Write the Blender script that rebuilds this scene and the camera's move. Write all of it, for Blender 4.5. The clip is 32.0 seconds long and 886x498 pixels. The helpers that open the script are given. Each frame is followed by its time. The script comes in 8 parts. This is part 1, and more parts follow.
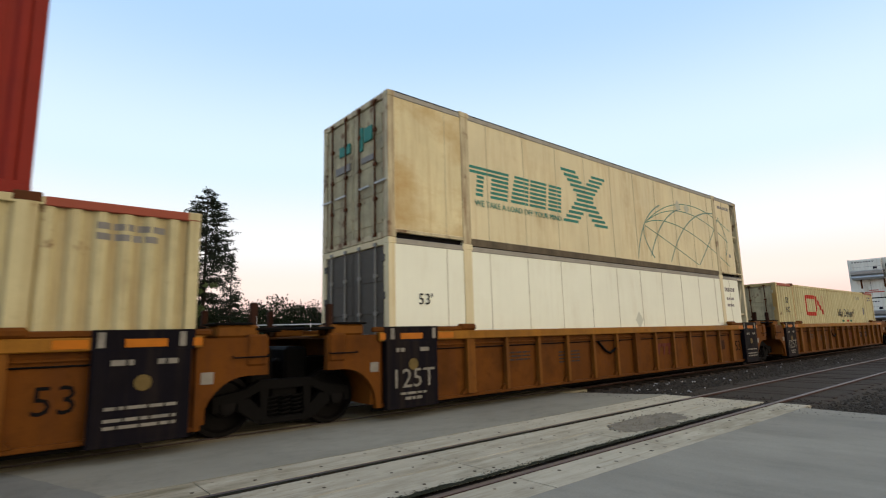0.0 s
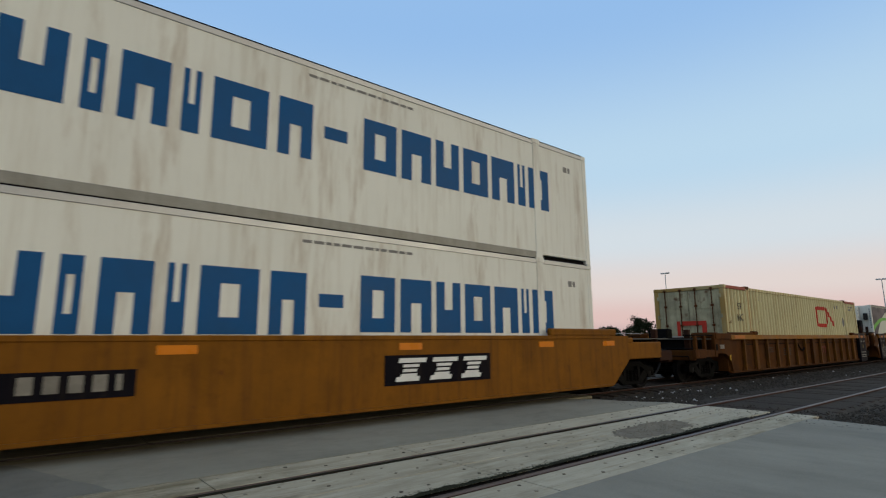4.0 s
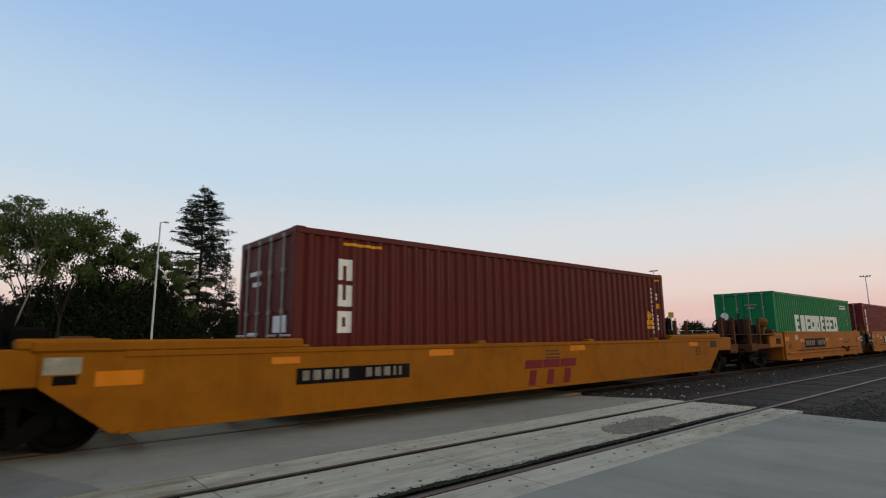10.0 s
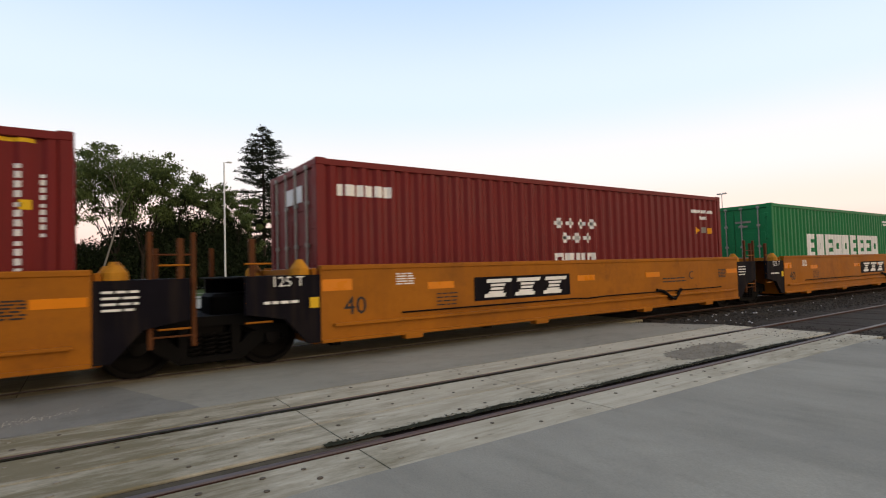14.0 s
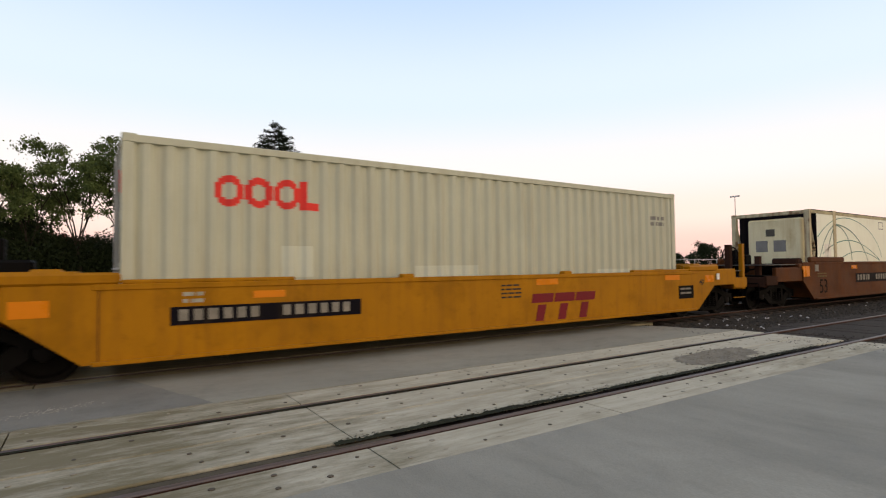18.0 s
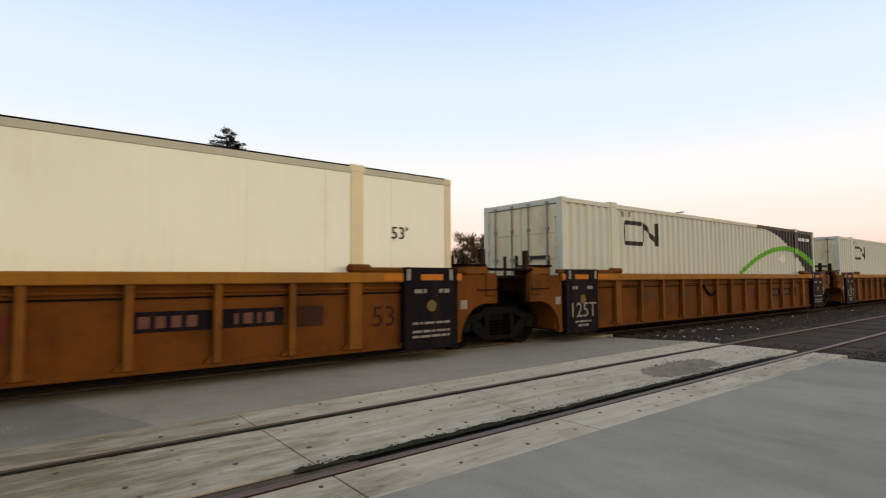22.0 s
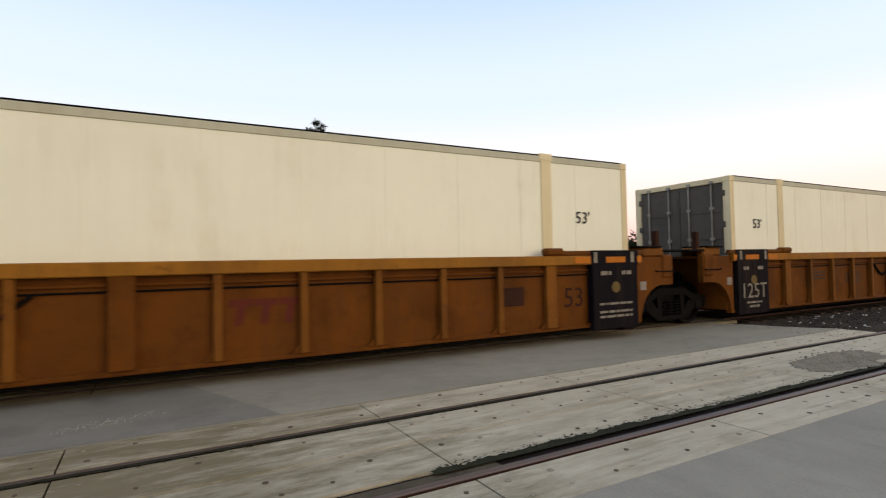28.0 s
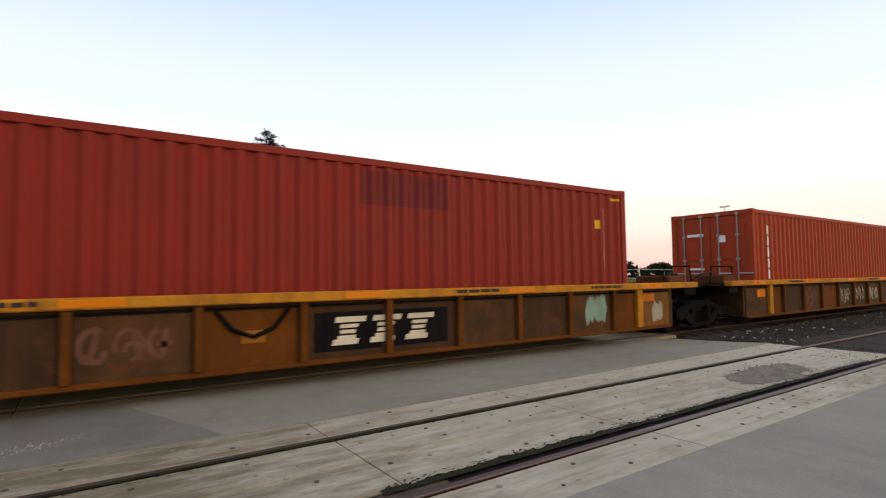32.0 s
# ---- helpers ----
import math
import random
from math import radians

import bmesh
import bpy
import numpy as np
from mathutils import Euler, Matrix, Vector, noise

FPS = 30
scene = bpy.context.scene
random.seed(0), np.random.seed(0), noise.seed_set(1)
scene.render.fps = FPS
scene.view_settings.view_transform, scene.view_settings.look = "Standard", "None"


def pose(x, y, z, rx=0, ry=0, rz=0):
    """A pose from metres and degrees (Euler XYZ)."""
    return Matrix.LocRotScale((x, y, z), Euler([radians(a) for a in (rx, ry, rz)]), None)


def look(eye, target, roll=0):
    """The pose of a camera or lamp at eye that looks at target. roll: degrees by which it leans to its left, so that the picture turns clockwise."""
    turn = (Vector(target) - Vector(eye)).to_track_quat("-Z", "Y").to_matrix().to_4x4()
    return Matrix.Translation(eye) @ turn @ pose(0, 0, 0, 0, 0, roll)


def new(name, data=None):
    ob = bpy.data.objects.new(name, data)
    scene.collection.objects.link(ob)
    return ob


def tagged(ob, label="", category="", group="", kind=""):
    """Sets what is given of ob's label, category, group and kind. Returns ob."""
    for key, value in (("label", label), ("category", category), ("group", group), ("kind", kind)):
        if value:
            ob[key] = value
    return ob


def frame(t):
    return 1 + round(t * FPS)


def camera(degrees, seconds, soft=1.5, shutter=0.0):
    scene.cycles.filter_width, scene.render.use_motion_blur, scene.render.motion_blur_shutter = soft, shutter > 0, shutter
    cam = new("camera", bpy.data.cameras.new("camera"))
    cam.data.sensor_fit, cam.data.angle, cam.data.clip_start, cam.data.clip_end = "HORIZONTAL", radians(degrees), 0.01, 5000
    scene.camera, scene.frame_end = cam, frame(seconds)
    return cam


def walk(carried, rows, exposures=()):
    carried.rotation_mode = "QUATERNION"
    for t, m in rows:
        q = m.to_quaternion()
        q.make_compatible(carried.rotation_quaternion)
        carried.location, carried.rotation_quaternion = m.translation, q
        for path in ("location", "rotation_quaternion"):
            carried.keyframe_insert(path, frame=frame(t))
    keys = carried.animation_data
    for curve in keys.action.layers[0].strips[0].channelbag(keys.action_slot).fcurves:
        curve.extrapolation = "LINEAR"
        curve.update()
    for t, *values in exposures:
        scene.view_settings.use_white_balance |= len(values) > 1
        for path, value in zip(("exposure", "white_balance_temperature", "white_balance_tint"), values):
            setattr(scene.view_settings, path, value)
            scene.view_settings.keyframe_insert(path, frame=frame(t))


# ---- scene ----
def aim(x, y, z, yaw, pitch, roll):
    """The pose of a camera by its heading, its tilt up and its lean, in degrees."""
    return pose(x, y, z, 0, 0, yaw) @ pose(0, 0, 0, 90 + pitch) @ pose(0, 0, 0, 0, 0, roll)


cam = camera(80.09, 32.0, soft=1.12, shutter=0.11)
PATH = [
    (0, aim(0.118, -0.279, 1.431, -40.13, 9.21, -1.46)),
    (0.5, aim(0.129, -0.195, 1.403, -40.51, 9.55, -1.12)),
    (1, aim(0.118, -0.120, 1.348, -41.62, 10.17, -1.47)),
    (1.5, aim(0.126, -0.239, 1.363, -41.12, 9.82, -0.46)),
    (2, aim(0.126, -0.266, 1.384, -41.04, 9.31, -0.34)),
    (2.5, aim(0.099, -0.282, 1.390, -40.88, 9.47, -0.27)),
    (3, aim(0.099, -0.273, 1.398, -40.00, 9.71, -0.09)),
    (3.5, aim(0.095, -0.271, 1.384, -39.68, 9.87, -0.20)),
    (5.5, aim(0.053, -0.305, 1.402, -39.14, 9.48, -0.75)),
    (6, aim(0.050, -0.312, 1.401, -39.59, 9.73, -0.71)),
    (6.5, aim(0.049, -0.313, 1.393, -41.11, 9.86, -0.80)),
    (7, aim(0.039, -0.315, 1.387, -41.30, 10.09, -0.75)),
    (7.5, aim(0.029, -0.330, 1.386, -41.54, 10.34, -0.75)),
    (8, aim(0.020, -0.331, 1.390, -41.65, 9.84, -0.51)),
    (8.5, aim(0.033, -0.347, 1.399, -41.63, 10.10, 0.02)),
    (9, aim(0.045, -0.324, 1.388, -41.64, 10.22, -0.16)),
    (9.5, aim(0.056, -0.315, 1.393, -41.46, 10.08, -0.41)),
    (10, aim(0.052, -0.299, 1.384, -40.59, 9.55, -0.58)),
    (10.5, aim(-0.008, -0.299, 1.385, -39.14, 6.38, -0.69)),
    (11, aim(0.022, -0.297, 1.397, -37.77, 2.72, -0.96)),
    (11.5, aim(0.011, -0.309, 1.414, -36.68, 2.74, -0.72)),
    (12, aim(0.010, -0.309, 1.414, -36.21, 3.30, -1.39)),
    (12.5, aim(0.011, -0.309, 1.411, -35.52, 2.57, -1.80)),
    (13, aim(0.009, -0.297, 1.411, -34.88, 2.54, -1.83)),
    (13.5, aim(0.015, -0.289, 1.413, -34.52, 2.13, -1.96)),
    (14, aim(0.007, -0.288, 1.390, -34.40, 2.17, -1.62)),
    (14.5, aim(0.005, -0.292, 1.409, -34.56, 2.37, -2.09)),
    (15, aim(0.010, -0.296, 1.414, -34.63, 2.08, -1.89)),
    (15.5, aim(0.010, -0.288, 1.405, -35.21, 2.15, -1.48)),
    (17.5, aim(-0.001, -0.281, 1.415, -33.69, 1.85, -1.03)),
    (18, aim(-0.026, -0.295, 1.422, -33.38, 1.99, -0.62)),
    (18.5, aim(-0.012, -0.286, 1.412, -32.93, 2.15, -0.79)),
    (19, aim(-0.019, -0.277, 1.410, -32.71, 1.99, -0.32)),
    (19.5, aim(-0.055, -0.252, 1.409, -30.41, 0.63, -1.21)),
    (20, aim(-0.056, -0.231, 1.414, -31.83, 0.74, -2.73)),
    (20.5, aim(-0.087, -0.202, 1.405, -35.06, 1.72, -0.86)),
    (21, aim(-0.102, -0.190, 1.383, -38.04, 1.66, -0.78)),
    (21.5, aim(-0.051, -0.083, 1.372, -38.54, 0.92, 0.02)),
    (22, aim(0.030, 0.057, 1.398, -38.27, 3.21, -0.27)),
    (22.5, aim(-0.023, 0.206, 1.435, -36.31, 4.40, -0.33)),
    (23, aim(-0.104, 0.493, 1.457, -27.80, 6.38, -2.90)),
    (23.5, aim(-0.090, 0.449, 1.425, -32.26, 4.60, 0.11)),
    (24, aim(-0.066, 0.517, 1.451, -34.22, 5.92, 1.31)),
    (24.5, aim(-0.018, 0.596, 1.420, -37.22, 4.59, -1.11)),
    (25, aim(-0.012, 0.635, 1.401, -36.85, 2.68, 0.08)),
    (25.5, aim(-0.010, 0.618, 1.406, -35.59, 1.83, -0.62)),
    (27.5, aim(-0.073, 0.627, 1.411, -28.60, 1.05, -1.33)),
    (28, aim(-0.070, 0.617, 1.412, -29.21, 1.58, -1.14)),
    (28.5, aim(-0.056, 0.621, 1.422, -30.29, 1.85, -1.06)),
    (29, aim(-0.071, 0.631, 1.428, -30.68, 1.28, -0.50)),
    (29.5, aim(-0.073, 0.631, 1.430, -31.93, 1.22, -0.35)),
    (30, aim(-0.069, 0.646, 1.435, -32.37, 1.99, -0.40)),
    (30.5, aim(-0.064, 0.647, 1.435, -32.55, 2.61, -0.53)),
    (31, aim(-0.048, 0.616, 1.424, -32.74, 2.89, -0.68)),
    (31.5, aim(-0.070, 0.617, 1.426, -33.16, 3.01, -0.48)),
    (32, aim(-0.080, 0.616, 1.425, -34.55, 3.06, -0.65)),
]
walk(cam, PATH, exposures=[
    (0, 0.42, 6700, 9), (1, 0.21, 6380, 5), (2, 0.02, 6120, 3), (3, -0.05, 6170, 4), (5.5, -0.14, 5980, 2), (8, -0.13, 6130, 3), (9.5, -0.12, 6450, 6), (10.5, 0.00, 6560, 8), (11.2, 0.14, 6800, 9),
    (12.5, 0.34, 7000, 12), (15, 0.41, 7150, 14), (20, 0.40, 7200, 14), (22, 0.38, 7200, 14), (23, 0.28, 7200, 12), (24, 0.28, 7100, 11), (26, 0.40, 7100, 13), (29, 0.45, 7200, 16), (32, 0.51, 7350, 19)])

SPEED = 13.28          # the train's metres a second, towards -x
TRACK_Y = 8.95         # middle line of the train's track
NEAR_Y = 4.39          # middle line of the track in the foreground
GAUGE = 1.505          # between the middles of the rail heads

# ---- sky, dusk: the sun is just down behind the camera, the belt of pink lies opposite ----
world = bpy.data.worlds.new("dusk_sky")
scene.world = world
world.use_nodes = True
wn, wl = world.node_tree.nodes, world.node_tree.links
wn.clear()
w_co = wn.new("ShaderNodeTexCoord")
w_sep = wn.new("ShaderNodeSeparateXYZ")
wl.new(w_co.outputs["Generated"], w_sep.inputs[0])
w_ramp = wn.new("ShaderNodeValToRGB")
w_ramp.color_ramp.interpolation = "EASE"
stops = [(0.0, (0.60, 0.42, 0.40)), (0.035, (0.83, 0.562, 0.515)), (0.09, (0.855, 0.70, 0.65)), (0.17, (0.75, 0.765, 0.80)),
         (0.30, (0.57, 0.715, 0.862)), (0.55, (0.35, 0.535, 0.845)), (1.0, (0.40, 0.48, 0.63))]
els = w_ramp.color_ramp.elements
els[0].position, els[0].color = stops[0][0], (*stops[0][1], 1)
els[1].position, els[1].color = stops[-1][0], (*stops[-1][1], 1)
for p, c in stops[1:-1]:
    e = els.new(p)
    e.color = (*c, 1)
wl.new(w_sep.outputs["Z"], w_ramp.inputs[0])
w_dot = wn.new("ShaderNodeVectorMath")
w_dot.operation = "DOT_PRODUCT"
wl.new(w_co.outputs["Generated"], w_dot.inputs[0])
w_dot.inputs[1].default_value = (0.40, -0.90, 0.12)
w_map = wn.new("ShaderNodeMapRange")
w_map.interpolation_type = "SMOOTHSTEP"
w_map.inputs["From Min"].default_value = 0.3
w_map.inputs["From Max"].default_value = 1.0
wl.new(w_dot.outputs["Value"], w_map.inputs["Value"])
w_mix = wn.new("ShaderNodeMix")
w_mix.data_type = "RGBA"
w_mix.inputs[7].default_value = (0.98, 0.80, 0.62, 1)
wl.new(w_map.outputs[0], w_mix.inputs[0])
wl.new(w_ramp.outputs[0], w_mix.inputs[6])
w_bg = wn.new("ShaderNodeBackground")
wl.new(w_mix.outputs[2], w_bg.inputs[0])
w_bg.inputs[1].default_value = 1.0
w_out = wn.new("ShaderNodeOutputWorld")
wl.new(w_bg.outputs[0], w_out.inputs[0])

sun = new("evening_sun", bpy.data.lights.new("evening_sun", "SUN"))
sun.data.energy, sun.data.angle, sun.data.color = 0.50, radians(28), (1.0, 0.86, 0.66)
sun.matrix_world = look((50, -88, 15), (0, 0, 0))


# ---- materials ----
def tint(c, k):
    return tuple(min(1, v * k) for v in c[:3]) + (1,)


def mat(name, color, rough=0.6, metal=0.0, vary=0.25, grain=4.0, bump=0.15, fine=60.0, streak=0.0, dirt=(0.12, 0.09, 0.06), rust=0.0,
        stretch=(1, 1, 1), island=0.0, spec=0.12, blotch=0.0):
    """Painted, mineral or metal surface: colour with broad and fine variation, streaks of dirt that run down, patches of rust, fine relief."""
    m = bpy.data.materials.new(name)
    m.use_nodes = True
    n, k = m.node_tree.nodes, m.node_tree.links
    bsdf = n["Principled BSDF"]
    bsdf.inputs["Metallic"].default_value = metal
    bsdf.inputs["Specular IOR Level"].default_value = spec
    co = n.new("ShaderNodeTexCoord")
    mp = n.new("ShaderNodeMapping")
    mp.inputs["Scale"].default_value = stretch
    k.new(co.outputs["Object"], mp.inputs[0])

    def nz(scale, detail=5.0, vec=None):
        x = n.new("ShaderNodeTexNoise")
        x.inputs["Scale"].default_value, x.inputs["Detail"].default_value, x.inputs["Roughness"].default_value = scale, detail, 0.62
        k.new(vec or mp.outputs[0], x.inputs["Vector"])
        return x.outputs[0]

    def ranged(sock, a, b, lo=0.0, hi=1.0):
        x = n.new("ShaderNodeMapRange")
        for key, v in (("From Min", a), ("From Max", b), ("To Min", lo), ("To Max", hi)):
            x.inputs[key].default_value = v
        k.new(sock, x.inputs["Value"])
        return x.outputs[0]

    def blend(fac, a, b, mode="MIX"):
        x = n.new("ShaderNodeMix")
        x.data_type, x.blend_type = "RGBA", mode
        for sock, v in ((x.inputs[0], fac), (x.inputs[6], a), (x.inputs[7], b)):
            if isinstance(v, (tuple, float, int)):
                sock.default_value = v
            else:
                k.new(v, sock)
        return x.outputs[2]

    big = nz(grain)
    out = blend(ranged(big, 0.3, 0.7), tint(color, 1 - vary), tint(color, 1 + vary * 0.6))
    small = nz(fine, 3.0)
    out = blend(ranged(small, 0.35, 0.65, 0.0, 0.35), out, tint(color, 1 - vary * 1.2))
    if island:
        g = n.new("ShaderNodeObjectInfo")
        out = blend(ranged(g.outputs["Random"], 0, 1, 0, island), out, tint(color, 0.55))
    if blotch:
        q = nz(1.25, 9.0)
        out = blend(ranged(q, 0.50, 0.66, 0.0, blotch), out, (*[v * 0.28 for v in color], 1))
        q = nz(5.5, 6.0)
        out = blend(ranged(q, 0.56, 0.70, 0.0, blotch * 0.8), out, (*[v * 0.35 for v in color], 1))
    if streak:
        ms = n.new("ShaderNodeMapping")
        ms.inputs["Scale"].default_value = (5.0, 5.0, 0.35)
        k.new(co.outputs["Object"], ms.inputs[0])
        s = nz(1.6, 6.0, ms.outputs[0])
        out = blend(ranged(s, 0.48, 0.74, 0.0, streak), out, (*dirt, 1))
    if rust:
        r = nz(2.3, 8.0)
        out = blend(ranged(r, 0.66 - rust * 0.25, 0.74 - rust * 0.2, 0.0, 0.85), out, (0.10, 0.035, 0.012, 1))
    k.new(out, bsdf.inputs["Base Color"])
    k.new(ranged(big, 0.3, 0.7, max(0.05, rough - 0.12), min(1, rough + 0.12)), bsdf.inputs["Roughness"])
    if bump:
        b = n.new("ShaderNodeBump")
        b.inputs["Strength"].default_value, b.inputs["Distance"].default_value = bump, 0.01
        k.new(small, b.inputs["Height"])
        k.new(b.outputs[0], bsdf.inputs["Normal"])
    return m


def grimed(m, vectors, stain, fac):
    """Lays a stain over a material's colour: noise in the given stretch (offset, scale, from, to, detail) multiplied together."""
    n, k = m.node_tree.nodes, m.node_tree.links
    bsdf = n["Principled BSDF"]
    old = bsdf.inputs["Base Color"].links[0].from_socket
    geo = n.new("ShaderNodeNewGeometry")
    obj = n.new("ShaderNodeTexCoord")
    total = None
    for space, stretch, lo, hi in vectors:
        mp = n.new("ShaderNodeMapping")
        mp.inputs["Scale"].default_value = stretch
        k.new(geo.outputs["Position"] if space == "world" else obj.outputs["Object"], mp.inputs[0])
        x = n.new("ShaderNodeTexNoise")
        x.inputs["Scale"].default_value, x.inputs["Detail"].default_value, x.inputs["Roughness"].default_value = 1.0, 7.0, 0.66
        k.new(mp.outputs[0], x.inputs["Vector"])
        r = n.new("ShaderNodeMapRange")
        for key, v in (("From Min", lo), ("From Max", hi), ("To Min", 0.0), ("To Max", 1.0)):
            r.inputs[key].default_value = v
        k.new(x.outputs[0], r.inputs["Value"])
        if total is None:
            total = r.outputs[0]
        else:
            q = n.new("ShaderNodeMath")
            q.operation = "MULTIPLY"
            k.new(total, q.inputs[0])
            k.new(r.outputs[0], q.inputs[1])
            total = q.outputs[0]
    q = n.new("ShaderNodeMath")
    q.operation = "MULTIPLY"
    q.inputs[1].default_value = fac
    k.new(total, q.inputs[0])
    mx = n.new("ShaderNodeMix")
    mx.data_type = "RGBA"
    k.new(q.outputs[0], mx.inputs[0])
    k.new(old, mx.inputs[6])
    mx.inputs[7].default_value = (*stain, 1)
    k.new(mx.outputs[2], bsdf.inputs["Base Color"])
    return m


def worn_end(m, x0, x1, stain, fac):
    """Oily dirt ground into a surface, more of it from x1 towards x0, in drawn-out flecks along the road."""
    n, k = m.node_tree.nodes, m.node_tree.links
    bsdf = n["Principled BSDF"]
    old = bsdf.inputs["Base Color"].links[0].from_socket
    geo = n.new("ShaderNodeNewGeometry")
    sp = n.new("ShaderNodeSeparateXYZ")
    k.new(geo.outputs["Position"], sp.inputs[0])
    r = n.new("ShaderNodeMapRange")
    r.interpolation_type = "SMOOTHSTEP"
    for key, v in (("From Min", x0), ("From Max", x1), ("To Min", 0.34), ("To Max", 0.0)):
        r.inputs[key].default_value = v
    k.new(sp.outputs["X"], r.inputs["Value"])
    mp = n.new("ShaderNodeMapping")
    mp.inputs["Scale"].default_value = (1.3, 4.5, 1.0)
    k.new(geo.outputs["Position"], mp.inputs[0])
    x = n.new("ShaderNodeTexNoise")
    x.inputs["Scale"].default_value, x.inputs["Detail"].default_value, x.inputs["Roughness"].default_value = 1.0, 9.0, 0.72
    k.new(mp.outputs[0], x.inputs["Vector"])
    q = n.new("ShaderNodeMath")
    k.new(x.outputs[0], q.inputs[0])
    k.new(r.outputs[0], q.inputs[1])
    w = n.new("ShaderNodeMapRange")
    for key, v in (("From Min", 0.60), ("From Max", 0.86), ("To Min", 0.0), ("To Max", fac)):
        w.inputs[key].default_value = v
    k.new(q.outputs[0], w.inputs["Value"])
    mx = n.new("ShaderNodeMix")
    mx.data_type = "RGBA"
    k.new(w.outputs[0], mx.inputs[0])
    k.new(old, mx.inputs[6])
    mx.inputs[7].default_value = (*stain, 1)
    k.new(mx.outputs[2], bsdf.inputs["Base Color"])
    return m


def rib_rust_shade(m, pitch, stain, fac):
    """Rust-brown runs down a corrugated wall, one to a rib, broken and uneven, with the groove shade painted in."""
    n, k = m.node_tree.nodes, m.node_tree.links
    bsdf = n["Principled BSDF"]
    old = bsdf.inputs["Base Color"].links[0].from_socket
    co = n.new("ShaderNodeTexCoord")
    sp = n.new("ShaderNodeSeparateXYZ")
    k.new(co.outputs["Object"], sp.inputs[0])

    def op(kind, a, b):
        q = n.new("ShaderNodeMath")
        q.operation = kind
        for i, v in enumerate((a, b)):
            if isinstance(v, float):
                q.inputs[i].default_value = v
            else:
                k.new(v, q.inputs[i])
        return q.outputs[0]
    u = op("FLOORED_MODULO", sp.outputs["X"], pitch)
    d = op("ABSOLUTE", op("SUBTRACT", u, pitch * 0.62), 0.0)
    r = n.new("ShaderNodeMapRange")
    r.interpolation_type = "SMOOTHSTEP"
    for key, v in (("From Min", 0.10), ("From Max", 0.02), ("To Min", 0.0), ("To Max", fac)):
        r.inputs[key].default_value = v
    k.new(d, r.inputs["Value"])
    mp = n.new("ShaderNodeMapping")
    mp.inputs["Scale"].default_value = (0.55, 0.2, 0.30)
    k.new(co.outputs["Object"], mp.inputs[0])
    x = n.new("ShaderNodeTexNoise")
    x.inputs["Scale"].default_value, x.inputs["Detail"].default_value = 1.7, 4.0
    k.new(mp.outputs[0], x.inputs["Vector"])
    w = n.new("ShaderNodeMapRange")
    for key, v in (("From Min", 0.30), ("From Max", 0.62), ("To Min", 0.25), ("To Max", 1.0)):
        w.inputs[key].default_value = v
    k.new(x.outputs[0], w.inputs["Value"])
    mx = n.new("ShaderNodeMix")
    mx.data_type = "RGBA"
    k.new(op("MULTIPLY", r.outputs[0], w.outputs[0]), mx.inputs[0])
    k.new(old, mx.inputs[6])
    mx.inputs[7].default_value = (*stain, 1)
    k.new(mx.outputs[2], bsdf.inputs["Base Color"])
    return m


